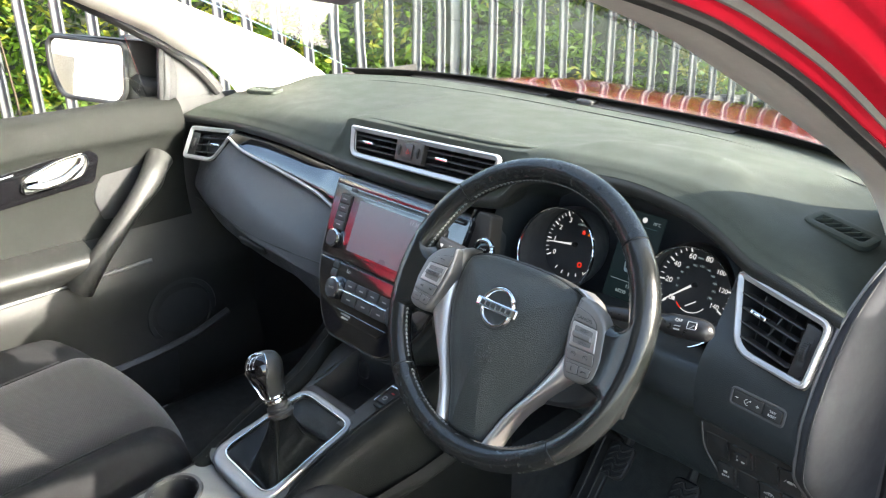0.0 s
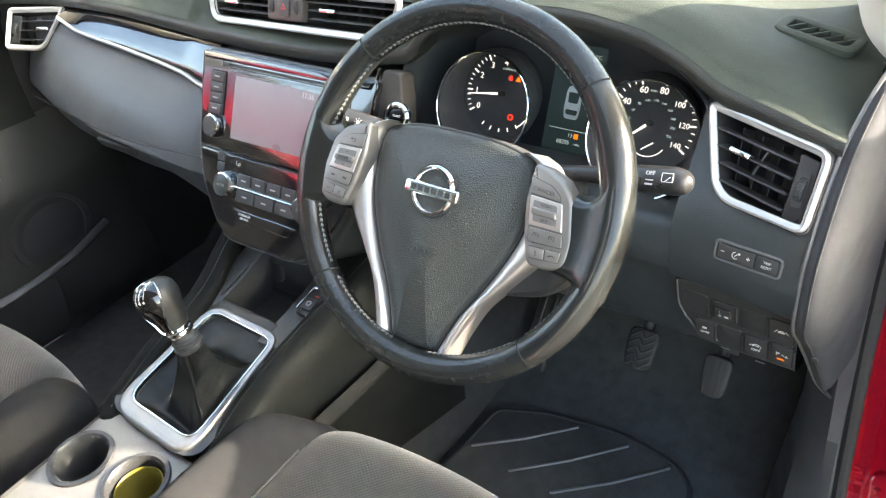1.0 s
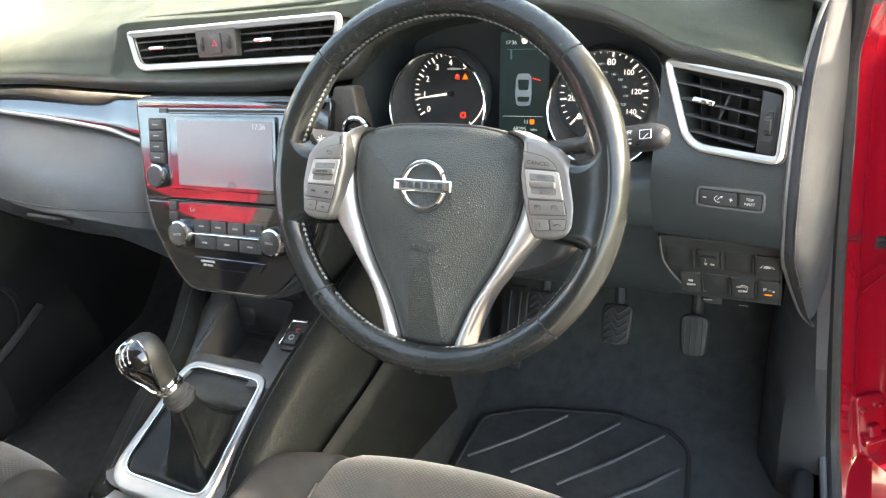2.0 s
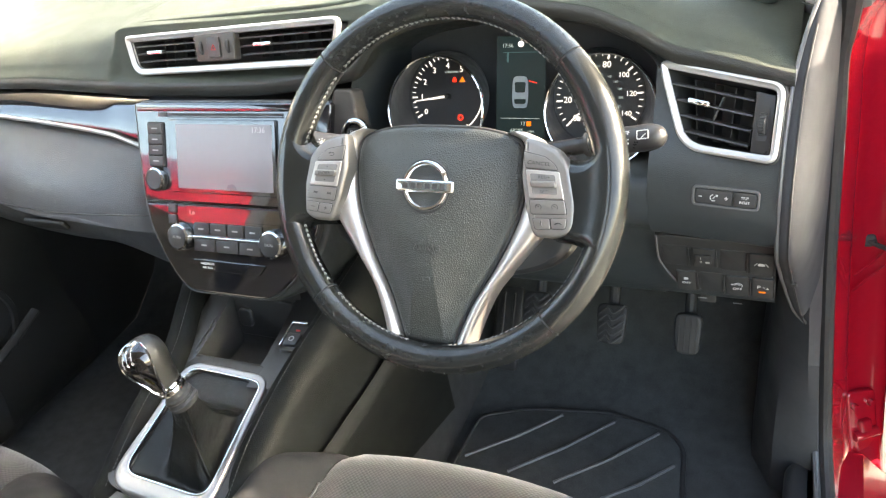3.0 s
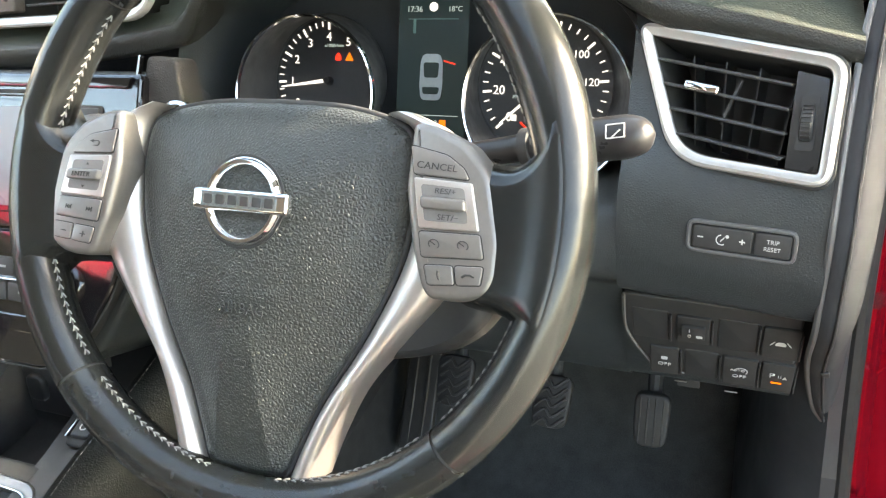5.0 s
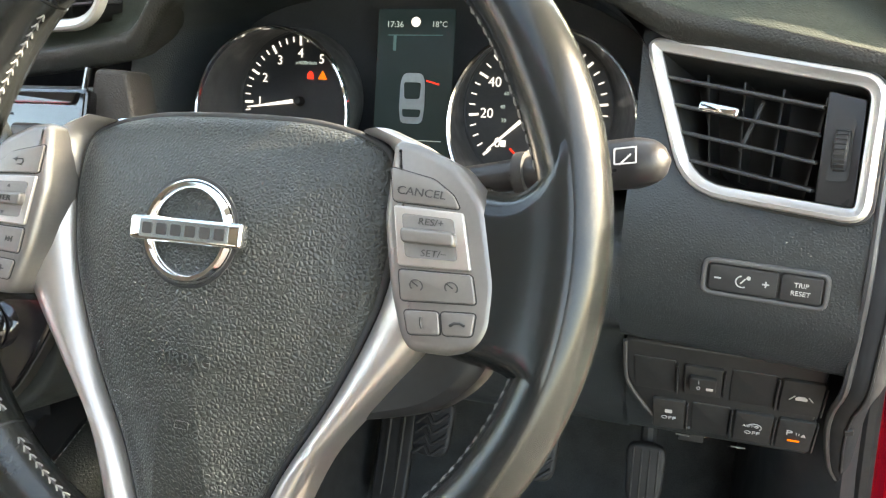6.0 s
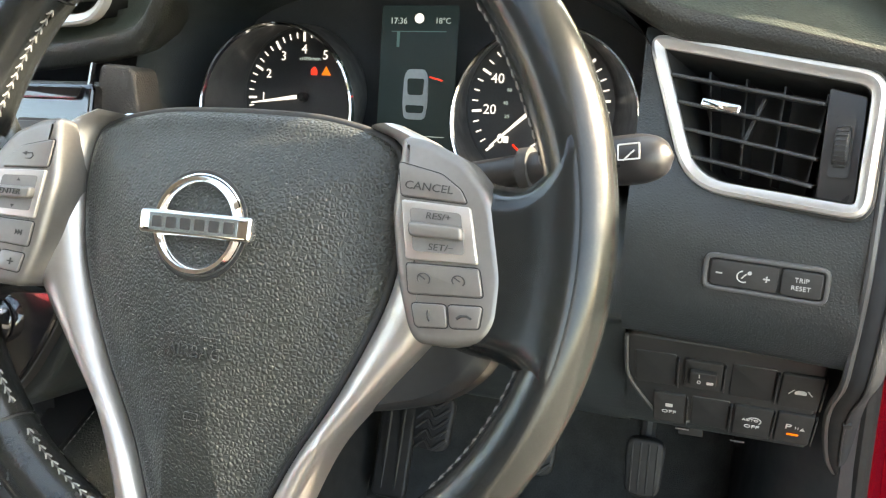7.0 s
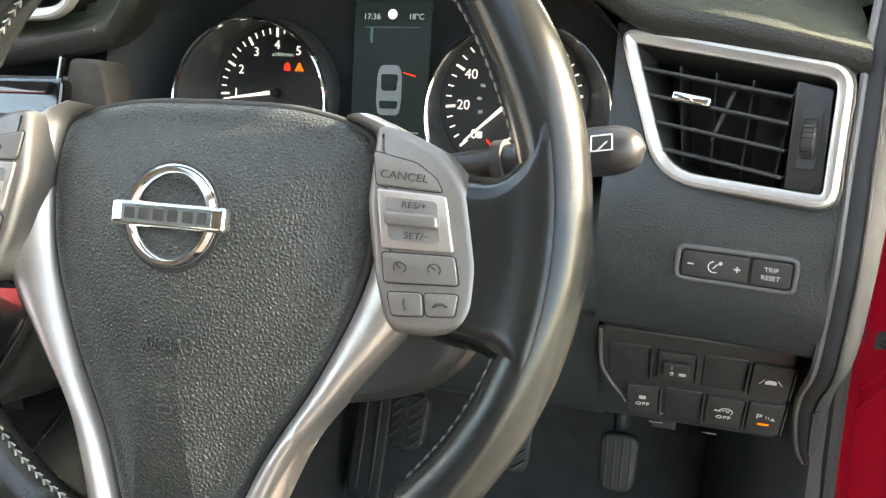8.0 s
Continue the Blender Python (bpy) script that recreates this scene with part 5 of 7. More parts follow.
switch(-0.043, top, 0.027, blank=True)
lev = switch(-0.012, top + 0.001, 0.024, 0.040)
part("roller", slab(rect(0.017, 0.018, 0.002), 0.003, 0.001, 0.004), BLACK, lev, "headlamp level roller", xf=SB @ at(-0.012, top + 0.002))
part("print", tall(join(moved(lettering("1", 0.0055), at(-0.0145, top + 0.006, 0.0073)), moved(lettering("0", 0.0055), at(-0.0145, top - 0.001, 0.0073)), moved(slab(rect(0.0045, 0.003, 0.001), 0.0003), at(-0.0075, top - 0.001, 0.0071)))), PRINT, lev, xf=SB)
switch(0.0185, top - 0.001, 0.027, blank=True)
lane = switch(0.0475, top - 0.002)
part("print", tall(join(moved(slab(rounded([(-0.0035, -0.0018), (0.0035, -0.0018), (0.0035, 0.0008), (0.0018, 0.0028), (-0.0018, 0.0028), (-0.0035, 0.0008)], 0.0006), 0.0003), at(0.0475, top - 0.0005, 0.0041)), moved(slab(rect(0.0007, 0.006), 0.0003), at(0.042, top, 0.0041, -30)), moved(slab(rect(0.0007, 0.006), 0.0003), at(0.053, top, 0.0041, 30)))), PRINT, lane, xf=SB)
esp = switch(-0.033, bot, 0.022)
part("print", tall(join(moved(lettering("OFF", 0.0058), at(-0.033, bot - 0.003, 0.0042)), moved(slab(rect(0.005, 0.0042, 0.001), 0.0003), at(-0.033, bot + 0.006, 0.0041)))), PRINT, esp, xf=SB)
switch(-0.0055, bot, 0.025, blank=True)
auto = switch(0.0225, bot - 0.001)
part("print", tall(join(moved(lettering("OFF", 0.0058), at(0.0225, bot - 0.005, 0.0042)), moved(tube([(0.0045 * math.cos(radians(a)), 0.0045 * math.sin(radians(a)), 0.0043) for a in range(-40, 200, 20)], 0.0004, 5), at(0.0235, bot + 0.003)), moved(lettering("AUTO", 0.0038), at(0.021, bot + 0.0035, 0.0042)))), PRINT, auto, xf=SB)
park = switch(0.0490, bot - 0.001, 0.0225)
part("print", tall(join(moved(lettering("P", 0.0085), at(0.0452, bot + 0.004, 0.0042)), moved(slab([Vector((-0.0016, -0.002)), Vector((0.0016, -0.002)), Vector((0, 0.002))], 0.0003), at(0.0542, bot + 0.003, 0.0041)), moved(slab(rect(0.0005, 0.003), 0.0003), at(0.0498, bot + 0.004, 0.0041)), moved(slab(rect(0.0005, 0.003), 0.0003), at(0.0514, bot + 0.0035, 0.0041)))), PRINT, park, xf=SB)
part("indicator", moved(slab(rect(0.0075, 0.0024, 0.0006), 0.0004), at(0.0488, bot - 0.0075, 0.0041)), AMBERLIT, park, "lit amber indicator", xf=SB)
part("bonnet_catch", slab(rect(0.02, 0.004, 0.001), 0.02, 0.001), PLAIN, lower, xf=frame_of((0.225, 0.275, 0.686), (1, 0, 0), (0, 1, 0)))
for x in (0.218, 0.262):
    part("clip", slab(rect(0.011, 0.0007, 0.0002), 0.002, 0.0002), GREYPRINT, lower, "small pale label under the panel", xf=frame_of((x, 0.272 - 0.1 * (x - 0.218), 0.6930), (1, 0, 0), (0, 0.3, 1)))

# ---- steering column, stalks ----
column = thing("steering_column", (0.0, 0.14, 0.88), "dark plastic steering column shroud", "steering column")
WH = frame_of((0.004, 0.0, 1.0), (1, 0, 0), (0, 0.4973, 0.8676))        # wheel plane; z towards the driver
rows = []
for z, w, h0, h1 in ((-0.045, 0.058, -0.062, 0.040), (-0.06, 0.064, -0.070, 0.046), (-0.10, 0.066, -0.072, 0.048), (-0.16, 0.066, -0.068, 0.045), (-0.22, 0.06, -0.06, 0.04)):
    rows.append([(p.x, p.y, z) for p in rounded([(-w, h0), (w, h0), (w, h1), (-w, h1)], 0.03, 6)])
part("shroud", loft(rows, around=True, caps=True), PLAIN, column, xf=WH)
part("seam", tube([WH @ Vector((0.0665, -0.005, z)) for z in (-0.05, -0.10, -0.15)], 0.0012, 6), BLACK, column)


def stalk(name, label, root, knee, tip, prints):
    s = thing(name, root, label, "stalk")
    a, b, c = Vector(root), Vector(knee), Vector(tip)
    path = spline([a, a.lerp(b, 0.5), b, b.lerp(c, 0.35), b.lerp(c, 0.7), c], 46)
    rad = along([i / 45 for i in range(46)], [0, 0.35, 0.5, 0.58, 0.84, 0.92, 0.97, 1.0], [0.008, 0.0090, 0.0105, 0.0130, 0.0135, 0.0118, 0.0085, 0.0012])
    part("arm", tube(path, list(rad), 18), STALK, s)
    part("collar", tube([b.lerp(c, -0.06), b.lerp(c, 0.02)], 0.0125, 20), BLACK, s)
    ex = (c - b).normalized()
    toward = Vector((0.12, -0.75, 0.55))
    n = (toward - ex * toward.dot(ex)).normalized()
    m = frame_of(b.lerp(c, 0.62) + n * 0.0133, ex, n.cross(ex))
    for bm in prints(m):
        part("print", bm, PRINT, s)
    return s


def wiper_print(m):
    return [moved(hoop(rect(0.012, 0.009, 0.001), 0.0008, 0.0004, 0.0001), m @ at(0.0105, 0.001)), moved(slab(rect(0.008, 0.0008), 0.0004), m @ at(0.0105, -0.001, 0, 40)),
            moved(lettering("OFF", 0.0055), m @ at(-0.0075, 0.004)), moved(slab(rect(0.008, 0.001), 0.0004), m @ at(-0.0075, -0.0025)), moved(slab(rect(0.008, 0.0016), 0.0004), m @ at(-0.0075, -0.0065))]


def light_print(m):
    out = [moved(lathe([(0.0001, 0.0005), (0.0022, 0.0005), (0.0022, 0)], 12, False), m @ at(-0.004, 0))]
    for i in range(8):
        out.append(moved(slab(rect(0.0018, 0.0007), 0.0004), m @ at(-0.004, 0) @ Matrix.Rotation(i * math.pi / 4, 4, "Z") @ at(0.0042, 0)))
    out += [moved(slab(rect(0.005, 0.004, 0.001), 0.0004), m @ at(0.011, 0.0)), moved(slab(rect(0.004, 0.001), 0.0004), m @ at(-0.015, 0.003)), moved(slab(rect(0.004, 0.001), 0.0004), m @ at(-0.015, -0.003))]
    return out


stalk("wiper_stalk", "black wiper stalk with white symbols", (0.05, 0.135, 0.965), (0.125, 0.130, 0.982), (0.203, 0.122, 0.998), wiper_print)
stalk("light_stalk", "black light stalk with white symbols", (-0.05, 0.130, 0.962), (-0.138, 0.113, 0.976), (-0.217, 0.096, 0.992), light_print)

# ---- steering wheel ----
wheel = thing("steering_wheel", (0.002, -0.07, 0.83), "black leather steering wheel with satin silver spokes", "steering wheel")
RAD, DEEP = 0.1715, -0.011


def rim_point(a, b, grow=0.0):
    """A point of the rim: a round the wheel, b round the section."""
    g = 0.002 * math.exp(-((math.sin(a) - 0.42) / 0.22) ** 2)
    rr, rn = 0.0143 + g + grow, 0.0168 + grow
    r = RAD - 0.5 * g + rr * math.cos(b)
    return Vector((r * math.cos(a), r * math.sin(a), DEEP + rn * math.sin(b)))


def rim_section(a0, a1, grow=0.0):
    n = int(abs(a1 - a0) / 3) + 2
    return loft([[rim_point(radians(a0 + (a1 - a0) * i / (n - 1)), 2 * math.pi * j / 28, grow) for j in range(28)] for i in range(n)], around=True, caps=True)


for a0, a1, m, nm in ((43.8, 136.2, RIMGRAIN, "top_section"), (136.8, 224.2, RIM, "left_grip"), (-44.2, 43.2, RIM, "right_grip"), (224.8, 315.2, RIMGRAIN, "bottom_section")):
    part(nm, rim_section(a0, a1), m, wheel, "worn shiny black leather" if m is RIM else "black leather", xf=WH)
for a in (43.5, 136.5, 224.5, 315.5):
    part("joint", rim_section(a - 0.3, a + 0.3, -0.0009), BLACK, wheel, xf=WH)
for a0, a1 in ((47, 133), (139, 168), (194, 222), (228, 262), (278, 312), (-42, -16), (14, 41)):
    k = 40
    pts, nor = [], []
    for i in range(k):
        a = radians(a0 + (a1 - a0) * i / (k - 1))
        pts.append(rim_point(a, radians(170), 0.0001))
        nor.append((pts[-1] - Vector((RAD * math.cos(a), RAD * math.sin(a), DEEP))).normalized())
    part("stitching", stitches(pts, nor, 0.0056, 0.0034, 0.00050, 0.0017), STITCH, wheel, "pale grey stitching", xf=WH)
    part("stitch_groove", tube([p + n * -0.0001 for p, n in zip(pts, nor)], 0.0005, 5), BLACK, wheel, xf=WH)


# the bowl-shaped cover on the back of the hub
right_side = spline([(0.0, -0.099), (0.03, -0.096), (0.060, -0.088), (0.090, -0.081), (0.112, -0.073), (0.128, -0.060), (0.136, -0.045), (0.137, -0.030), (0.125, -0.005), (0.09, 0.020), (0.05, 0.032), (0.0, 0.036)], 40)
bowl = [(p.x, p.y) for p in right_side] + [(-p.x, p.y) for p in right_side[-2:0:-1]]
part("rear_cover", loft([[(x * e, -0.03 + (y + 0.03) * e, z) for x, y in bowl] for e, z in ((0.93, -0.034), (0.98, -0.038), (1.0, -0.046), (0.99, -0.054), (0.95, -0.064), (0.85, -0.075), (0.65, -0.083), (0.4, -0.086))], around=True, caps=True), PLAIN, wheel, "dark plastic cover on the back of the hub", xf=WH)


def half(pts):
    return [(-x, y) for x, y in reversed(pts) if x > 1e-6]


HUB = WH @ at(-0.004, 0.0)          # the hub's middle line
right_half = [(0.0, 0.0568), (0.03, 0.0562), (0.05, 0.0545), (0.072, 0.0495), (0.0855, 0.0415), (0.0905, 0.023), (0.0905, 0.002), (0.0848, -0.030), (0.067, -0.0725), (0.045, -0.112), (0.0325, -0.1425), (0.0255, -0.158), (0.012, -0.1605), (0.0, -0.161)]
loop = right_half + half(right_half)
ring = [p.to_2d() for p in spline([(x, y, 0) for x, y in loop + [loop[0]]], 121)][:-1]
ring = ring[::-1]


def cushion(outline, z0, h, bevel, crown):
    """A padded cover: rounded edge and a gently crowned face."""
    rings = [[(p.x, p.y, z0) for p in outline]]
    for f in (0.0, 0.2, 0.4, 0.6, 0.8, 1.0):
        a = f * math.pi / 2
        q = inset(outline, bevel * (1 - math.cos(a)))
        rings.append([(p.x, p.y, z0 + h - bevel + bevel * math.sin(a)) for p in q])
    last = inset(outline, bevel)
    for f in (0.88, 0.75, 0.6, 0.45, 0.3, 0.15, 0.05):
        rings.append([(p.x * f, -0.02 + (p.y + 0.02) * f, z0 + h + crown * (1 - f ** 2.2)) for p in last])
    return loft(rings, around=True, caps=True)


part("airbag_cover", cushion(ring, -0.047, 0.033, 0.011, 0.0195), AIRBAG, wheel, "grained black airbag cover", xf=HUB, sharp=60)
part("cover_gap", slab(inset(ring, -0.0014), 0.024, 0.002, -0.044), BLACK, wheel, xf=HUB)
part("embossing", moved(join(moved(lettering("SRS", 0.0075, deep=0.0005), at(0, 0.0075)), moved(lettering("AIRBAG", 0.0085, deep=0.0005), at(0.001, -0.0055)), moved(slab(rect(0.03, 0.0006), 0.0006), at(0, 0.002))), at(0.002, -0.056, 0.0042)), AIRBAG, wheel, "raised lettering in the grained cover", xf=HUB)
part("embossing", moved(hoop(rect(0.008, 0.004, 0.001), 0.0006, 0.0006, 0.0001), at(0.003, -0.092, 0.0010)), AIRBAG, wheel, xf=HUB)

# badge: a ring crossed by a plain bar
bz = 0.0056
badge = part("badge", lathe([(0.0188, bz), (0.0192, bz + 0.0018), (0.0208, bz + 0.0034), (0.0225, bz + 0.0036), (0.0240, bz + 0.0022), (0.0247, bz)], 64, False), CHROME, wheel, "chrome ring badge crossed by a plain bar", xf=HUB @ at(0.0, -0.0024))
part("bar", slab(rect(0.0610, 0.0118, 0.0022), 0.0048, 0.0022, bz), CHROME, badge, "polished chrome bar", xf=HUB @ at(0.0, -0.0024))
part("bar_face", slab(rect(0.048, 0.0084, 0.001), 0.0002, 0.0, bz + 0.0048), surface("badge_face", (0.42, 0.47, 0.48), 0.2, metal=0.9), badge, xf=HUB @ at(0.0, -0.0024))
for i in range(6):
    part("mark", slab(rect(0.0052, 0.0052, 0.0008), 0.0003, 0, bz + 0.0050), DARKPRINT, badge, "plain dark bar", xf=HUB @ at(-0.0195 + 0.0078 * i, -0.0024))
part("badge_seat", hoop([Vector((0.0262 * math.cos(a), 0.0262 * math.sin(a))) for a in (2 * math.pi * i / 60 for i in range(60))], 0.0016, 0.0006, 0.0003, 0.0049), BLACK, wheel, xf=HUB @ at(0.0, -0.0024))


for s, side in ((1, "right"), (-1, "left")):
    inner = [(0.070, 0.0515), (0.0855, 0.0440), (0.0918, 0.024), (0.0918, 0.002), (0.0862, -0.030), (0.0682, -0.0730), (0.0460, -0.1125), (0.0335, -0.1430), (0.0268, -0.163)]
    outer = [(0.086, 0.0530), (0.104, 0.0440), (0.114, 0.022), (0.119, 0.0), (0.115, -0.034), (0.0890, -0.070), (0.0665, -0.100), (0.0540, -0.128), (0.0450, -0.156)]
    a = spline([(x, y, 0) for x, y in inner], 48)
    b = spline([(x, y, 0) for x, y in outer], 48)
    section = [(0.0, -0.040), (0.0, -0.024), (0.05, -0.0195), (0.18, -0.0155), (0.4, -0.0125), (0.65, -0.0115), (0.85, -0.0135), (0.95, -0.0175), (1.0, -0.023), (0.99, -0.040)]
    part("spoke", loft([[Vector((s * (p.x + (q.x - p.x) * f), p.y + (q.y - p.y) * f, z)) for f, z in section] for p, q in zip(a, b)]), SATIN, wheel, "satin silver wheel spoke", xf=HUB, sharp=60)
    # leather between the button pad and the rim
    cov = rounded([(0.126, 0.028), (0.142, 0.0265), (0.154, 0.035), (0.164, 0.050), (0.172, 0.058), (0.172, -0.062), (0.163, -0.060), (0.154, -0.052), (0.146, -0.047), (0.120, -0.046), (0.112, -0.0)], 0.006, 4)
    part("spoke_cover", slab([Vector((p.x * s, p.y)) for p in cov], 0.016, 0.005, -0.034), RIM, wheel, "worn black leather where spoke meets rim", xf=WH, sharp=60)
    us = [0.0, 0.1, 0.2, 0.3, 0.4, 0.5, 0.6, 0.7, 0.78, 0.86, 0.93, 1.0]
    tops = along(us, [0.0, 0.2, 0.4, 0.6, 0.8, 0.93, 1.0], [0.030, 0.0275, 0.0265, 0.031, 0.043, 0.056, 0.067])
    lows = along(us, [0.0, 0.2, 0.4, 0.6, 0.8, 0.93, 1.0], [-0.046, -0.047, -0.0475, -0.050, -0.056, -0.063, -0.071])
    fall = along(us, [0.0, 0.2, 0.4, 0.6, 0.8, 0.93, 1.0], [-0.008, -0.0035, -0.0025, -0.0008, 0.0028, 0.0044, 0.0020])

    def saddle(k, v, lift=0.0):
        y = (tops[k] + lows[k]) / 2 + v * (tops[k] - lows[k]) / 2
        x = 0.118 + us[k] * (math.sqrt((RAD + 0.003) ** 2 - y * y) - 0.118)
        drop = 0.024 * max(0.0, (abs(v) - 0.72) / 0.28) ** 2.2 * (1 - us[k] ** 3)
        return Vector((x * s, y, fall[k] - drop + lift))

    vs = [-1 + 2 * i / 28 for i in range(29)]
    part("spoke_leather", thicken(loft([[saddle(k, v) for v in vs[::s]] for k in range(len(us))]), 0.002), RIM, wheel, "worn shiny leather running from spoke to rim", xf=WH, sharp=60)
    for v in (0.88, -0.88):
        path = spline([saddle(k, v, 0.0008) for k in range(3, len(us) - 2)], 24)
        part("stitching", stitches(path, [Vector((0, 0.7 if v > 0 else -0.7, 0.7))] * 24, 0.0040, 0.0026, 0.0005), STITCH, wheel, "pale grey stitching", xf=WH)

    out = [(0.094, 0.046), (0.106, 0.0445), (0.124, 0.037), (0.1345, 0.026), (0.139, 0.018), (0.1465, -0.012), (0.1465, -0.030), (0.142, -0.039), (0.127, -0.0435), (0.110, -0.0435), (0.1055, -0.038), (0.0985, -0.018), (0.0925, 0.012)]
    pad_part = part("button_pad", slab(rounded([Vector((x * s, y)) for x, y in out], 0.004), 0.022, 0.0045, -0.022), BUTTON, wheel, "satin silver button pad", xf=HUB, sharp=50)

    def fanned(bm):
        """Lays a piece of the flat button plan out along the raked, tapering pad."""
        for v in bm.verts:
            x, y = v.co.x * s, v.co.y
            v.co = Vector((s * (0.1165 + 1.03 * x - 0.17 * y), 0.87 * y * (1 - 2.5 * x), v.co.z - 0.0055))
        return bm

    def button(pts, name, h=0.0012, z=0.0055, m=BUTTON, lab=""):
        q = rounded([Vector((x * s, y)) for x, y in pts], 0.0018, 4)
        part("button_gap", fanned(slab(inset(q, -0.0006), 0.0004, 0, z - 0.0002)), BLACK, pad_part, xf=HUB)
        return part(name, fanned(slab(q, h, 0.0006, z)), m, pad_part, lab, xf=HUB)

    button([(-0.0150, 0.0215), (0.0140, 0.0215), (0.0118, 0.0280), (0.0040, 0.0345), (-0.0150, 0.0375)], "button")
    fr = [(-0.0150, -0.0085), (0.0165, -0.0085), (0.0155, 0.0198), (-0.0150, 0.0198)]
    part("rocker_plate", fanned(slab(rounded([Vector((x * s, y)) for x, y in fr], 0.0016), 0.0016, 0.0008, 0.0055)), SATIN, pad_part, "bright silver rocker surround", xf=HUB)
    part("rocker_well", fanned(moved(slab(rect(0.0225, 0.0205, 0.002), 0.0003, 0, 0.0071), at(0.0, 0.006))), surface("rocker_grey_%s" % side, (0.145, 0.14, 0.136), 0.45, mottle=(40, 0.1)), pad_part, "darker rocker well", xf=HUB)
    part("rocker", fanned(moved(slab(rect(0.0235, 0.0072, 0.0024), 0.0038, 0.0014, 0.0071), at(0.0, 0.006))), BUTTON, pad_part, "silver rocker bar", xf=HUB)
    button([(-0.0150, -0.0245), (0.0170, -0.0245), (0.0165, -0.0103), (-0.0150, -0.0103)], "button")
    button([(-0.0130, -0.0400), (0.0008, -0.0400), (0.0008, -0.0290), (-0.0140, -0.0290)], "button")
    button([(0.0020, -0.0400), (0.0140, -0.0400), (0.0165, -0.0290), (0.0020, -0.0290)], "button")

    def mark(bm, x, y, z=0.0068):
        part("print", fanned(moved(bm, at(x * s, y, z))), DARKPRINT, pad_part, xf=HUB)

    if s == 1:
        mark(lettering("CANCEL", 0.0056, slant=0.25), -0.0025, 0.0270)
        mark(lettering("RES/+", 0.0046, slant=0.25), 0.001, 0.0132, 0.0075)
        mark(lettering("SET/−", 0.0046, slant=0.25), 0.001, -0.0018, 0.0075)
        for x in (-0.0075, 0.0075):
            mark(join(tube([(0.0027 * math.cos(radians(k)), 0.0027 * math.sin(radians(k)), 0.0001) for k in range(-50, 235, 19)], 0.00033, 5), moved(slab(rect(0.0034, 0.0006), 0.0003), at(-0.0006, 0.0008, 0, -40))), x, -0.0172)
        mark(tube([(-0.001, 0.0026, 0), (-0.0014, 0.001, 0), (-0.0014, -0.001, 0), (-0.0008, -0.0026, 0)], 0.0006, 5), -0.0055, -0.0345)
        mark(tube([(-0.0032, -0.0008, 0), (-0.0012, 0.0006, 0), (0.0012, 0.0006, 0), (0.0032, -0.0008, 0)], 0.0007, 5), 0.0085, -0.0345)
    else:
        mark(join(tube([(0.0026, -0.0016, 0), (-0.0010, -0.0016, 0), (0.0026, -0.0016, 0), (0.0034, 0.0, 0), (0.0026, 0.0016, 0), (-0.0026, 0.0016, 0)], 0.0004, 5), moved(slab([Vector((-0.0016, -0.0012)), Vector((0.001, 0)), Vector((-0.0016, 0.0012))][::-1], 0.0003), at(-0.0026, 0.0016, 0, 180))), -0.001, 0.0280)
        mark(lettering("ENTER", 0.0046), 0.0, 0.0060, 0.0112)
        mark(slab([Vector((-0.0011, 0)), Vector((0.0011, 0)), Vector((0, 0.0016))], 0.0003), 0.0, 0.0128, 0.0075)
        mark(slab([Vector((-0.0011, 0.0016)), Vector((0, 0)), Vector((0.0011, 0.0016))], 0.0003), 0.0, -0.0030, 0.0075)
        for x, d in ((-0.0075, 0), (0.0075, 180)):
            mark(moved(join(moved(slab([Vector((-0.0018, -0.0016)), Vector((0.0, 0)), Vector((-0.0018, 0.0016))], 0.0003), at(0, 0)), moved(slab([Vector((0.0, -0.0016)), Vector((0.0018, 0)), Vector((0.0, 0.0016))], 0.0003), at(0, 0)), moved(slab(rect(0.0006, 0.0032), 0.0003), at(0.0021, 0))), at(0, 0, 0, d)), x, -0.0172)
        mark(join(slab(rect(0.0040, 0.0007), 0.0003), slab(rect(0.0007, 0.0040), 0.0003)), -0.0072, -0.0345)
        mark(slab(rect(0.0040, 0.0007), 0.0003), 0.0075, -0.0345)
# hub behind the spokes
part("hub", loft([[(p.x, p.y, z) for p in rounded([(-w, -0.06), (w, -0.06), (w, 0.045), (-w, 0.045)], 0.03, 6)] for z, w in ((-0.026, 0.085), (-0.040, 0.078), (-0.052, 0.062))], around=True, caps=True), PLAIN, wheel, "dark plastic hub back", xf=WH)

# ---- floor, mat, pedals ----
carpet = part("floor", loft([[(x, y, z) for y, z in ((-0.9, 0.30), (-0.2, 0.30), (0.30, 0.30), (0.46, 0.31), (0.56, 0.38), (0.66, 0.52), (0.78, 0.80))] for x in (-1.13, -0.9, -0.56, -0.5, -0.2, 0.0, 0.2, 0.36)]), CARPET, None)
tagged(carpet, "black carpet of the footwells", "carpet", kind="structure")

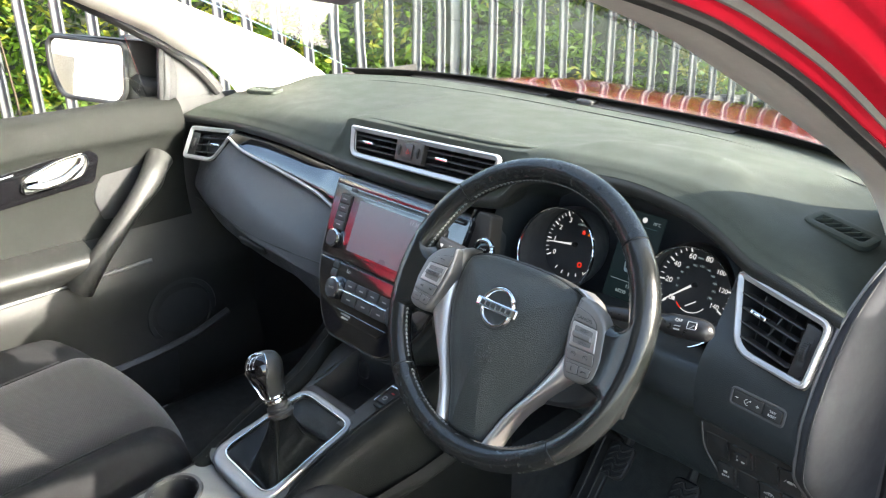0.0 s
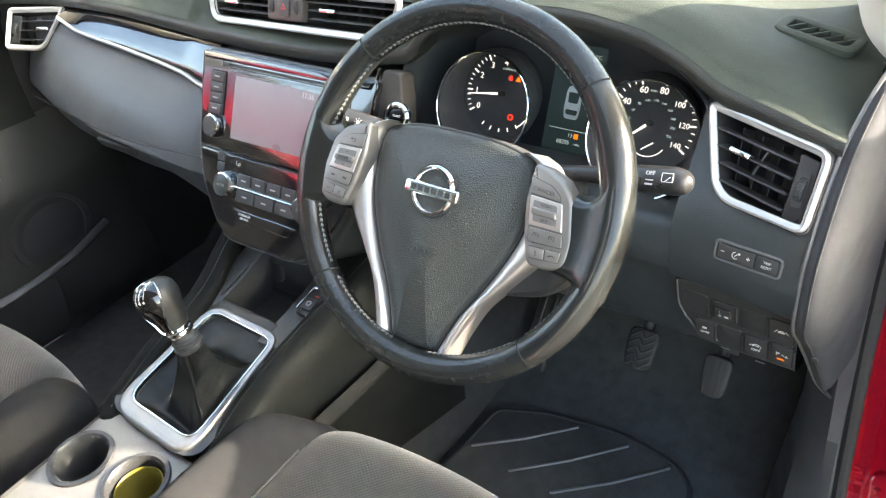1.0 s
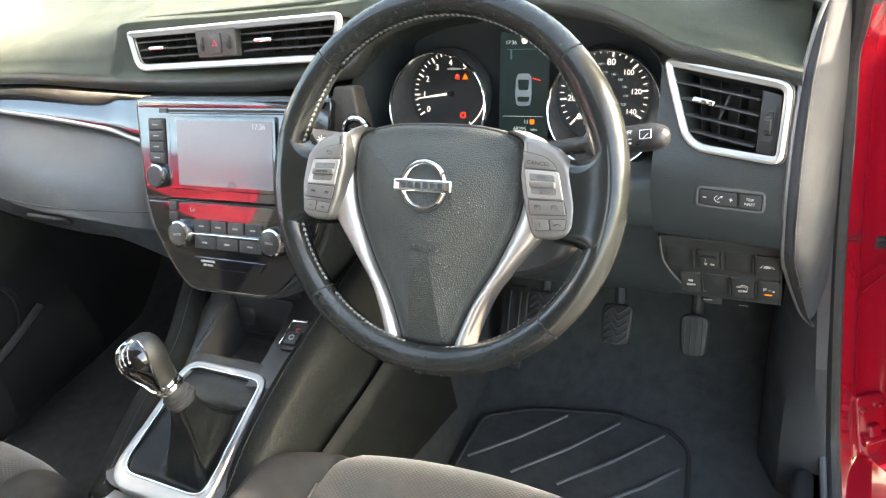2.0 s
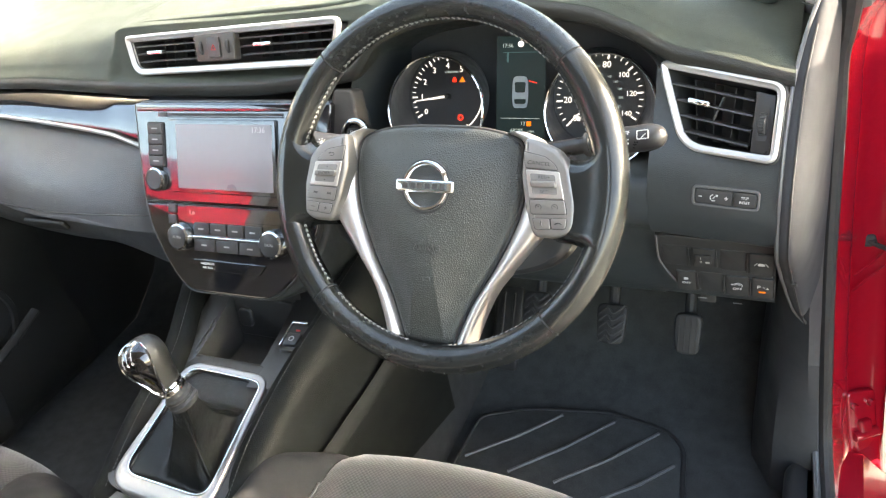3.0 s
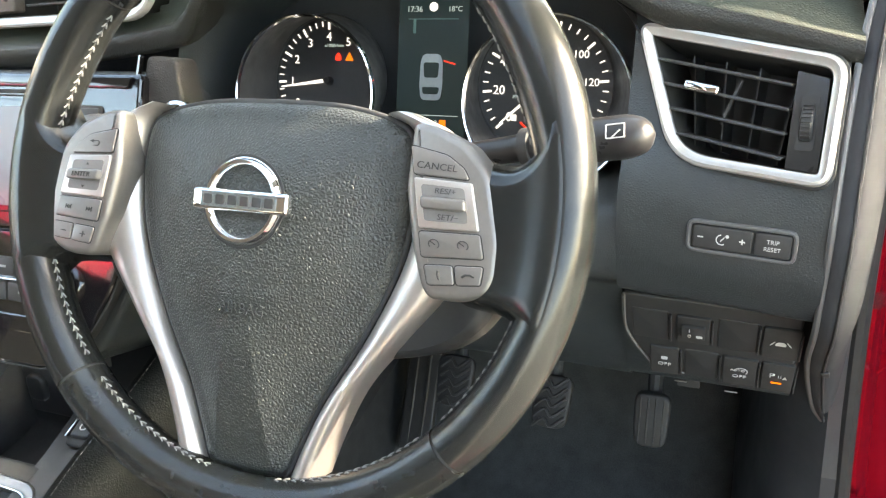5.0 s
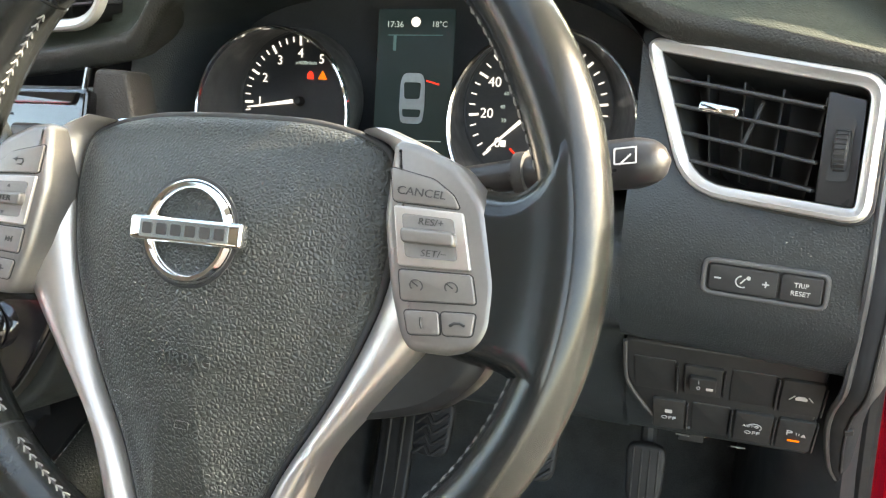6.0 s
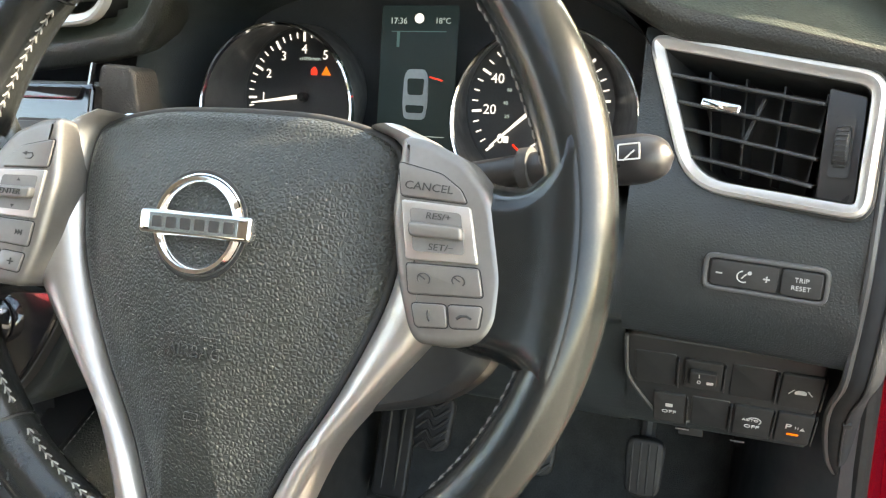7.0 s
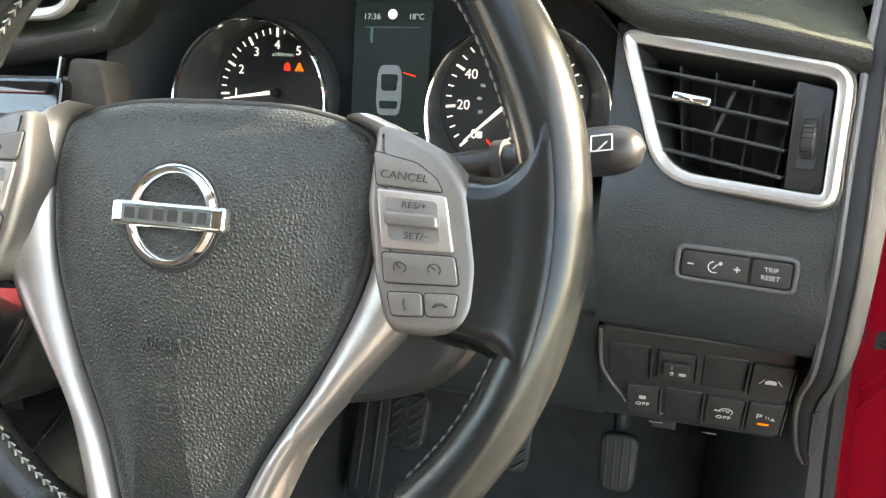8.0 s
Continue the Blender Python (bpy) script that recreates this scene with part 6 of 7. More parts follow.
mat = thing("floor_mat", (0.0, 0.2, 0.305), "black rubber-backed floor mat with raised diagonal ribs", "floor mat")
mo = rounded([(-0.19, 0.25), (-0.215, -0.1), (0.215, -0.12), (0.205, 0.20), (0.185, 0.36), (0.148, 0.395), (0.042, 0.415), (-0.098, 0.391), (-0.185, 0.35)][::-1], 0.02)
part("mat_body", slab(mo, 0.008, 0.003, 0.304), CARPET, mat)
part("mat_border", hoop(mo, 0.008, 0.010, 0.002, 0.304), RUBBER, mat, "black bound edge")
for x0, y0, x1, y1 in ((-0.172, 0.249, -0.034, 0.383), (-0.088, 0.235, 0.058, 0.388), (-0.007, 0.232, 0.136, 0.379), (0.075, 0.220, 0.172, 0.315)):
    part("rib", tube([(x0, y0, 0.313), (x0 * 0.5 + x1 * 0.5 + 0.004, y0 * 0.5 + y1 * 0.5 - 0.004, 0.314), (x1, y1, 0.313)], 0.0028, 8), GREYPLASTIC, mat, "raised grey rib")


def pedal(name, label, x, y, z, w, h, arm_top, ribs=True, tilt=42):
    p = thing(name, (x, y, z - h / 2), label, "pedal")
    xf = pose(x, y, z, 90 - tilt + 5, 0, 0)
    part("pad", slab(rounded([(-w * 0.42, -h / 2), (w * 0.42, -h / 2), (w / 2, h / 2), (-w / 2, h / 2)], 0.015), 0.010, 0.004), RUBBER, p, "black rubber pedal pad", xf=xf)
    if ribs:
        for i in range(5):
            yy = -h / 2 + h * (i + 0.7) / 5.4
            wave = [(-w * 0.38, yy - 0.008, 0.0105), (-w * 0.12, yy + 0.003, 0.0112), (w * 0.06, yy - 0.006, 0.0112), (w * 0.38, yy + 0.007, 0.0105)]
            part("tread", tube(spline(wave, 14), 0.0022, 6), PLAIN, p, xf=xf)
    else:
        for i in range(4):
            part("tread", tube([(-w * 0.3 + w * 0.2 * i, -h * 0.42, 0.0102), (-w * 0.3 + w * 0.2 * i, h * 0.42, 0.0102)], 0.0011, 6), RUBBER, p, xf=xf)
    part("arm", tube(spline([(x, y + 0.012, z), (x + (arm_top[0] - x) * 0.3, y + 0.06, z + 0.08), arm_top], 14), 0.009, 10), BLACK, p)


pedal("brake_pedal", "black rubber brake pedal with wavy tread", 0.056, 0.420, 0.508, 0.052, 0.066, (0.05, 0.58, 0.74))
pedal("clutch_pedal", "black rubber clutch pedal with wavy tread", -0.070, 0.415, 0.520, 0.052, 0.066, (-0.06, 0.58, 0.75))
pedal("accelerator_pedal", "long black accelerator pedal", 0.180, 0.405, 0.520, 0.044, 0.066, (0.18, 0.55, 0.72), ribs=False, tilt=30)
rest = thing("foot_rest", (-0.15, 0.5, 0.33), "black ribbed foot rest beside the clutch", "foot rest")
part("rest_pad", slab(rect(0.05, 0.16, 0.01), 0.012, 0.004), RUBBER, rest, xf=pose(-0.165, 0.50, 0.40, 52, 0, 0))
for i in range(2):
    part("rib", tube([(-0.176 + 0.02 * i, 0.45, 0.352), (-0.176 + 0.02 * i, 0.53, 0.462)], 0.003, 6), PLAIN, rest)

# ---- centre console ----
console = thing("centre_console", (-0.34, -0.1, 0.47), "dark centre console with a silver gear surround and cup holders", "console")


def bolster(path, s, name):
    rows = []
    for p in spline(path, 36):
        x, y, z = p
        prof = [(-0.020, -0.016), (-0.017, -0.004), (-0.006, 0.003), (0.008, 0.003), (0.022, -0.006), (0.031, -0.028), (0.038, -0.07), (0.046, -0.12), (0.052, -0.17), (0.056, min(-0.2, 0.46 - z))]
        rows.append(spline([(x + s * a, y, z + b) for a, b in prof], 26))
    b = part(name, loft(rows, caps=False), LEATHERETTE, console, "padded black side bolster with a stitched seam", sharp=60)
    for off in (0.0135, 0.0175):
        line = [r[6] + (r[10] - r[6]) * (off - 0.0135) * 90 for r in rows]
        part("seam", stitches(line, [Vector((0.3 * s, 0, 1)).normalized()] * len(line), 0.0055, 0.0035, 0.00045), DIMSTITCH, b)
    cap = [rows[0][i] for i in range(26)]
    mid = sum(cap[:16], Vector()) / 16
    part("end_cap", loft([cap, [p.lerp(mid, 0.15) + Vector((0, -0.010, 0)) for p in cap], [p.lerp(mid, 0.5) + Vector((0, -0.016, 0)) for p in cap], [p.lerp(mid, 0.95) + Vector((0, -0.018, 0)) for p in cap]]), LEATHERETTE, b)
    return b


bolster([(-0.243, -0.185, 0.652), (-0.252, -0.10, 0.684), (-0.252, 0.0, 0.713), (-0.238, 0.08, 0.742), (-0.222, 0.16, 0.775), (-0.21, 0.22, 0.79)], 1, "bolster")
bolster([(-0.428, -0.190, 0.652), (-0.440, -0.10, 0.684), (-0.452, 0.0, 0.710), (-0.468, 0.07, 0.742), (-0.486, 0.13, 0.765), (-0.50, 0.19, 0.78)], -1, "bolster")
part("lower_side", loft([[(-0.52, y, 0.29), (-0.50, y, 0.42), (-0.45, y, 0.47), (-0.28, y, 0.47), (-0.225, y, 0.42), (-0.205, y, 0.29)] for y in (-0.9, -0.2, 0.2, 0.7)]), BLACK, console, "dark lower side of the console")
# side trim strip down to the carpet
rows = [[(x - 0.006, y, z + 0.010), (x + 0.003, y, z), (x + 0.004, y, z - 0.010), (x - 0.004, y, z - 0.016)] for x, y, z in ((-0.198, -0.20, 0.600), (-0.196, -0.12, 0.612), (-0.194, -0.03, 0.615), (-0.186, 0.05, 0.625), (-0.170, 0.11, 0.650), (-0.150, 0.18, 0.700))]
part("side_trim", thicken(loft([spline(r, 6) for r in rows]), 0.003), DARKTRIM, console, "dark trim strip along the console side")

GF = frame_of((-0.335, -0.092, 0.676), (1, -0.03, 0.0), (-0.06, 1, 0.17))
gl = rounded([(-0.080, -0.092), (0.075, -0.094), (0.046, 0.093), (-0.098, 0.093)], [0.035, 0.035, 0.026, 0.036], 8)
gin = inset(gl, 0.0095)
part("deck", loft([[(p.x, p.y, 0.0) for p in [Vector((q.x * 1.22, q.y * 1.12)) for q in gl]], [(p.x, p.y, 0.0) for p in inset(gl, 0.004)]], around=True), PLAIN, console, "dark console deck", xf=GF)
gout = rounded([(-0.084, -0.104), (0.078, -0.106), (0.046, 0.094), (-0.099, 0.095)], [0.040, 0.040, 0.028, 0.038], 8)
gmid = inset(gl, 0.0095)
part("gear_surround", loft([[(p.x + (q.x - p.x) * f, p.y + (q.y - p.y) * f, z) for p, q in zip(gout, gmid)] for f, z in ((0.0, -0.008), (0.0, 0.001), (0.06, 0.0032), (0.2, 0.0046), (0.5, 0.0050), (0.8, 0.0044), (0.95, 0.0034), (1.0, 0.001), (1.0, -0.004))], around=True), GEARSILVER, console, "satin silver gear surround", xf=GF)
part("surround_edge", hoop(inset(gl, 0.0088), 0.0022, 0.006, 0.001, -0.001), CHROME, console, "thin bright inner edge", xf=GF)
rows = [[(p.x, p.y, z) for p in inset(gin, d)] for d, z in ((0.0, 0.002), (0.003, -0.012), (0.006, -0.022))]
part("gear_well", loft(rows, around=True), BLACK, console, xf=GF)
seam_line = [GF @ Vector((0.000 + 0.018 * i / 14, 0.078 - 0.055 * i / 14, -0.0085 - 0.003 * math.sin(math.pi * i / 14))) for i in range(15)]
part("gaiter_seam", stitches(seam_line, [Vector((0, 0, 1))] * 15, 0.0050, 0.0032, 0.00045, 0.0016), DIMSTITCH, console, "stitched seam of the leather gaiter")
# front deck with the open tray
rows = [[(-0.455, y, z + 0.006), (-0.435, y, z), (-0.425, y, z - 0.002)] for y, z in ((0.0, 0.694), (0.05, 0.705), (0.13, 0.735))]
part("tray_side", loft(rows), PLAIN, console)
rows = [[(-0.318, y, z - 0.002), (-0.300, y, z), (-0.262, y, z + 0.004), (-0.250, y, z + 0.008)] for y, z in ((-0.02, 0.690), (0.03, 0.698), (0.08, 0.712), (0.15, 0.735))]
part("switch_deck", loft(rows), PLAIN, console, "dark deck beside the tray")
rows = [[(-0.43, y, z) for y, z in ((0.0, 0.693), (0.016, 0.694), (0.022, 0.684), (0.03, 0.645), (0.10, 0.640), (0.112, 0.66), (0.124, 0.725), (0.135, 0.76))],
        [(-0.31, y, z) for y, z in ((0.0, 0.693), (0.016, 0.694), (0.022, 0.684), (0.03, 0.645), (0.10, 0.640), (0.112, 0.66), (0.124, 0.725), (0.135, 0.76))]]
part("tray", join(loft([spline(r, 30) for r in rows]), loft([[(-0.43, 0.02, 0.60), (-0.43, 0.13, 0.60)], [(-0.43, 0.02, 0.70), (-0.43, 0.13, 0.73)]]), loft([[(-0.315, 0.02, 0.60), (-0.315, 0.13, 0.60)], [(-0.315, 0.02, 0.692), (-0.315, 0.13, 0.725)]])), BLACK, console, "deep dark tray", sharp=50)
part("tray_plate", slab(rect(0.105, 0.065, 0.006), 0.004, 0.002), PLAIN, console, xf=frame_of((-0.375, 0.116, 0.690), (1, 0, 0), (0, 0.15, 1)))
sock = thing("power_socket", (-0.415, 0.115, 0.68), "round black power socket with a flap", "socket")
part("flap", slab(rounded([(-0.012, -0.016), (0.012, -0.016), (0.012, 0.014), (-0.012, 0.014)], 0.010), 0.006, 0.003), PLAIN, sock, xf=frame_of((-0.408, 0.112, 0.692), (1, 0, 0), (0, 0.15, 1)))
part("lip", slab(rect(0.016, 0.002, 0.0008), 0.007, 0.0006), GREYPLASTIC, sock, xf=frame_of((-0.407, 0.111, 0.678), (1, 0, 0), (0, 0.15, 1)))
epb = thing("parking_brake_switch", (-0.285, 0.065, 0.70), "black parking brake switch with a red light", "switch")
ex_ = frame_of((-0.282, 0.062, 0.711), (1, -0.02, 0.06), (0.05, 1, 0.26))
part("plate", slab(rect(0.030, 0.050, 0.004), 0.004, 0.0015), BLACK, epb, xf=ex_)
part("lever", slab(rect(0.022, 0.020, 0.003), 0.006, 0.002, 0.003), PLAIN, epb, xf=ex_ @ at(0, -0.008))
part("chrome_lip", slab(rect(0.025, 0.005, 0.0015), 0.008, 0.002, 0.003), CHROME, epb, "chrome lip", xf=ex_ @ at(0, 0.019))
part("side_lip", slab(rect(0.002, 0.040, 0.0008), 0.006, 0.0008, 0.003), CHROME, epb, xf=ex_ @ at(-0.014, 0))
part("light", slab(rect(0.007, 0.0024, 0.0008), 0.001, 0, 0.0045), REDPRINT, epb, "small red light", xf=ex_ @ at(0, 0.0085))
part("symbol", moved(hoop(rect(0.008, 0.008, 0.0038), 0.001, 0.0004, 0.0001), at(0, 0, 0.0092)), PRINT, epb, xf=ex_ @ at(0, -0.008))

# cup holders behind the gear surround
CH = frame_of((-0.335, -0.285, 0.638), (1, -0.03, 0), (0.0, 1, 0.10))
holes = [Vector((-0.060, 0.024)), Vector((0.034, 0.040))]
bm = bmesh.new()
n = 60
grid = {}
for i in range(n + 1):
    for j in range(n + 1):
        x, y = -0.10 + 0.205 * i / n, -0.12 + 0.215 * j / n
        grid[i, j] = bm.verts.new((x, y, 0.006 * (1 - (y / 0.12) ** 2) * 0.3))
for i in range(n):
    for j in range(n):
        c = Vector((-0.10 + 0.205 * (i + 0.5) / n, -0.12 + 0.215 * (j + 0.5) / n))
        if min((c - h).length for h in holes) > 0.0345:
            bm.faces.new((grid[i, j], grid[i + 1, j], grid[i + 1, j + 1], grid[i, j + 1]))
part("cup_deck", bm, surface("cup_deck_silver", (0.15, 0.15, 0.145), 0.48, metal=0.4, mottle=(20, 0.08), fine=(3000, 0.1, 0.0001)), console, "grey-silver cup holder deck", xf=CH)
for h in holes:
    part("cup_holder", moved(lathe([(0.0425, 0.0012), (0.0415, 0.0048), (0.0365, 0.0052), (0.0342, 0.002), (0.0335, -0.004), (0.032, -0.06), (0.0001, -0.062)], 40, False), at(h.x, h.y, 0.0)), PLAIN, console, "round dark cup holder", xf=CH)
cupx = CH @ at(holes[1].x, holes[1].y, -0.045)
cupl = thing("yellow_cup", tuple(CH @ Vector((holes[1].x, holes[1].y, -0.06))), "yellow plastic cup standing in the cup holder", "cup")
part("cup_wall", lathe([(0.024, -0.014), (0.0285, 0.036), (0.0300, 0.038), (0.0285, 0.039), (0.0270, 0.036), (0.0228, -0.010), (0.0001, -0.010)], 36, False), YELLOW, cupl, xf=cupx)
part("rear_box", slab(rounded([(-0.10, -0.50), (0.10, -0.50), (0.10, -0.13), (-0.10, -0.13)], 0.02), 0.09, 0.02, -0.03), LEATHERETTE, console, "dark armrest box", xf=CH)
part("side_wall", loft([[(x, y, 0.45) for y in (-0.8, -0.4, -0.19)] for x in (-0.44,)] + [[(-0.43, y, z) for y, z in ((-0.8, 0.63), (-0.4, 0.635), (-0.19, 0.652))]]), PLAIN, console)
part("side_wall", loft([[(-0.225, y, 0.45) for y in (-0.8, -0.4, -0.19)], [(-0.235, y, z) for y, z in ((-0.8, 0.63), (-0.4, 0.635), (-0.19, 0.652))]]), PLAIN, console)

# ---- gear lever ----
lever = thing("gear_lever", (-0.335, -0.10, 0.67), "gear lever with a polished knob and black leather gaiter", "gear lever")
base = [GF @ Vector((p.x, p.y, -0.004)) for p in inset(gl, 0.0108)]
tip = Vector((-0.317, -0.116, 0.754))
n = len(base)
rows = []
for k in range(19):
    f = k / 18
    row = []
    for i, p in enumerate(base):
        a = 2 * math.pi * i / n
        ringp = tip + Vector(((p - tip).normalized().x, (p - tip).normalized().y, 0)).normalized() * 0.0165
        q = p.lerp(ringp, 1 - (1 - f) ** 1.7)
        climb = max(0.0, (f - 0.30) / 0.70)
        q.z = p.z + (ringp.z - p.z) * climb ** 1.35 - 0.011 * math.sin(math.pi * min(1.0, f / 0.5)) ** 1.2
        fold = 0.0035 * math.sin(a * 2 + f * 3 + 0.6) * math.sin(math.pi * f) + 0.0025 * math.sin(a * 5 + f * 9) * math.sin(math.pi * f)
        q += Vector((math.cos(a), math.sin(a), 0)) * fold
        row.append(q)
    rows.append(row)
part("gaiter", loft(rows, around=True), surface("gaiter_leather", (0.008, 0.009, 0.009), 0.36, grain=(500, 0.4, 0.0006), mottle=(20, 0.2), fine=(70, 0.4, 0.003), spec=0.25), lever, "soft black leather gaiter", sharp=60)
knobc = Vector((-0.336, -0.112, 0.811))
axis = (knobc - tip).normalized()
LV = frame_of(tip, axis.cross(Vector((0, 1, 0))) * -1, Vector((0, 1, 0.1)))
part("gaiter_ring", lathe([(0.0165, -0.005), (0.0192, -0.001), (0.0192, 0.002), (0.0165, 0.004), (0.0160, 0.006), (0.0180, 0.008), (0.0178, 0.011), (0.0150, 0.013), (0.0135, 0.020)], 32, False), BLACK, lever, xf=LV)
part("collar", lathe([(0.0135, 0.018), (0.0168, 0.020), (0.0172, 0.023), (0.0160, 0.0255), (0.0172, 0.028), (0.0165, 0.031), (0.0145, 0.032)], 36, False), CHROME, lever, "chrome collar", xf=LV)
KNOB = [(0.0145, 0.030), (0.0170, 0.036), (0.0205, 0.047), (0.0245, 0.060), (0.0275, 0.073), (0.0272, 0.084), (0.0235, 0.0935), (0.0165, 0.0995), (0.0080, 0.1020), (0.0005, 0.1025)]
kprof = spline([(0.90 * r if z > 0.04 else r, 0.030 + 0.90 * (z - 0.030), 0) for r, z in KNOB], 60)
KT = radians(-74)


def on_knob(turn, s, out=0.0):
    """A point of the knob: turn round it from the driver's face, s up its profile."""
    p = kprof[max(0, min(59, int(s * 59)))].lerp(kprof[min(59, int(s * 59) + 1)], s * 59 - int(s * 59))
    a = KT + turn
    flat = 1 + 0.10 * math.sin(a) ** 2
    n = Vector((math.cos(a) * 0.8, math.sin(a) * 0.8, 1.6 * (s - 0.45))).normalized()
    return Vector((p.x * math.cos(a), p.x * math.sin(a) * flat, p.y)) + n * out


kb = part("knob", loft([[on_knob(2 * math.pi * i / 40, s / 40) for i in range(40)] for s in range(41)], around=True, caps=True), surface("knob_leather", (0.012, 0.013, 0.013), 0.42, grain=(700, 0.25, 0.0004), mottle=(30, 0.2)), lever, "dark leather gear knob with bright trim", xf=LV, sharp=70)


def face_width(s):
    return radians(along([s], [0.02, 0.2, 0.4, 0.6, 0.75, 0.88, 0.95], [20, 30, 46, 60, 70, 82, 90])[0])


part("knob_face", loft([[on_knob(face_width(s) * (i / 12 - 1), s, 0.0006) for i in range(25)] for s in [0.02 + 0.93 * k / 30 for k in range(31)]]), PIANO, kb, "gloss black face with the shift pattern", xf=LV, sharp=70)
for sd in (-1, 1):
    part("bright_strip", tube([on_knob(sd * face_width(s), s, 0.0006) for s in [0.02 + 0.90 * k / 30 for k in range(31)]], [0.0030 - 0.0016 * k / 30 for k in range(31)], 8, flat=0.6), CHROME, kb, "bright strip along the knob's face", xf=LV)
part("bright_strip", tube([on_knob(math.pi * 0.52 * (k / 10 - 1), 0.925, 0.0004) for k in range(21)], 0.0013, 8), CHROME, kb, xf=LV)
marks = [moved(slab(rect(0.0008, 0.010), 0.0003), at(x, 0)) for x in (-0.006, 0.0, 0.006)] + [slab(rect(0.0128, 0.0008), 0.0003)]
marks += [moved(lettering(s_, 0.0062), at(x, y)) for s_, x, y in (("1", -0.006, 0.0085), ("3", 0.0, 0.0085), ("5", 0.006, 0.0085), ("2", -0.006, -0.0085), ("4", 0.0, -0.0085), ("6", 0.006, -0.0085), ("R", -0.0115, 0.0085))]
pat = join(*marks)
for v in pat.verts:
    s = 0.70 + v.co.y / 0.088
    v.co = on_knob(v.co.x / max(0.012, kprof[max(0, min(59, int(s * 59)))].x), s, 0.0010 + v.co.z)
part("pattern", pat, PRINT, kb, "white shift pattern", xf=LV)


# ---- seats ----
def seat(name, cx, front, top, label, rearlift=0.0):
    s = thing(name, (cx, front - 0.25, 0.31), label, "seat")

    def strip(u0, u1, m, nm, lab, proud):
        rows = []
        for k in range(26):
            f = k / 25
            # round the front edge, then run back
            if f < 0.34:
                a = f / 0.34 * math.pi / 2
                y, z = front - 0.075 + 0.075 * math.cos(a), top - 0.095 + 0.095 * math.sin(a)
            else:
                g = (f - 0.34) / 0.66
                y, z = front - 0.075 - 0.46 * g, top - 0.03 * g + 0.0
            row = []
            for i in range(15):
                u = u0 + (u1 - u0) * i / 14
                bow = 0.055 * abs(u) ** 2.2
                side = 0.0
                lift = 0.0
                au = abs(u)
                if au > 0.62:
                    lift = 0.028 * math.sin(min(1.0, (au - 0.62) / 0.3) * math.pi / 2) * min(1.0, max(0.0, (f - 0.12) / 0.35))
                drop = 0.09 * max(0.0, (au - 0.86) / 0.14) ** 2
                e = min(abs(u - u0), abs(u - u1))
                puff = proud * (1 - math.exp(-(e / 0.03) ** 1.0)) - 0.003
                row.append((cx + u * 0.262, y - bow, z + lift - drop + puff))
            rows.append(row)
        return part(nm, loft(rows), m, s, lab, sharp=80)

    strip(-0.60, 0.60, SEATCLOTH, "cushion", "dark dotted cloth seat centre", 0.008)
    strip(0.603, 1.0, SEATSIDE, "side_bolster", "plain dark cloth side bolster", 0.008)
    strip(-1.0, -0.603, SEATSIDE, "side_bolster", "plain dark cloth side bolster", 0.008)
    for u in (-0.60, 0.60):
        line = []
        for k in range(30):
            f = k / 29
            line.append(Vector((cx + u * 0.262, front - 0.09 - 0.44 * f - 0.018, top - 0.03 * f + 0.0005)))
        part("seam", tube(line, 0.0016, 6), BLACK, s)
    part("seat_base", slab(rounded([(cx - 0.235, front - 0.52), (cx + 0.235, front - 0.52), (cx + 0.225, front - 0.06), (cx - 0.225, front - 0.06)], 0.04), top - 0.04 - 0.33, 0.03, 0.33), BLACK, s, "black seat base")
    part("runner", slab(rect(0.03, 0.45, 0.004), 0.03, 0.004, 0.303), BLACK, s, xf=pose(cx - 0.18, front - 0.3, 0))
    part("runner", slab(rect(0.03, 0.45, 0.004), 0.03, 0.004, 0.303), BLACK, s, xf=pose(cx + 0.18, front - 0.3, 0))
    # backrest
    rows = []
    for k in range(16):
        f = k / 15
        y, z = front - 0.50 - 0.20 * f, top - 0.02 + 0.60 * f
        w = 0.255 - 0.07 * f ** 3
        rows.append([(cx + w * math.cos(a), y + 0.055 * math.sin(a) + 0.03 * abs(math.cos(a)) ** 3 * (1 - f), z) for a in (2 * math.pi * i / 28 for i in range(28))])
    part("backrest", loft(rows, around=True, caps=True), SEATSIDE, s, "dark cloth backrest", sharp=70)
    return s


seat("driver_seat", 0.0, -0.005, 0.655, "dark cloth driver's seat with a dotted centre")
seat("passenger_seat", -0.745, -0.130, 0.640, "dark cloth passenger seat half in the sun")

# ---- passenger door, closed ----
door = thing("passenger_door", (-1.13, -0.3, 0.33), "dark trimmed passenger door with a chrome handle", "door")


def door_face(y0, y1, prof, n=24):
    return [[(x + 0.012 * math.sin((y - y0) * 2.2), y, z) for x, z in prof] for y in [y0 + (y1 - y0) * i / (n - 1) for i in range(n)]]


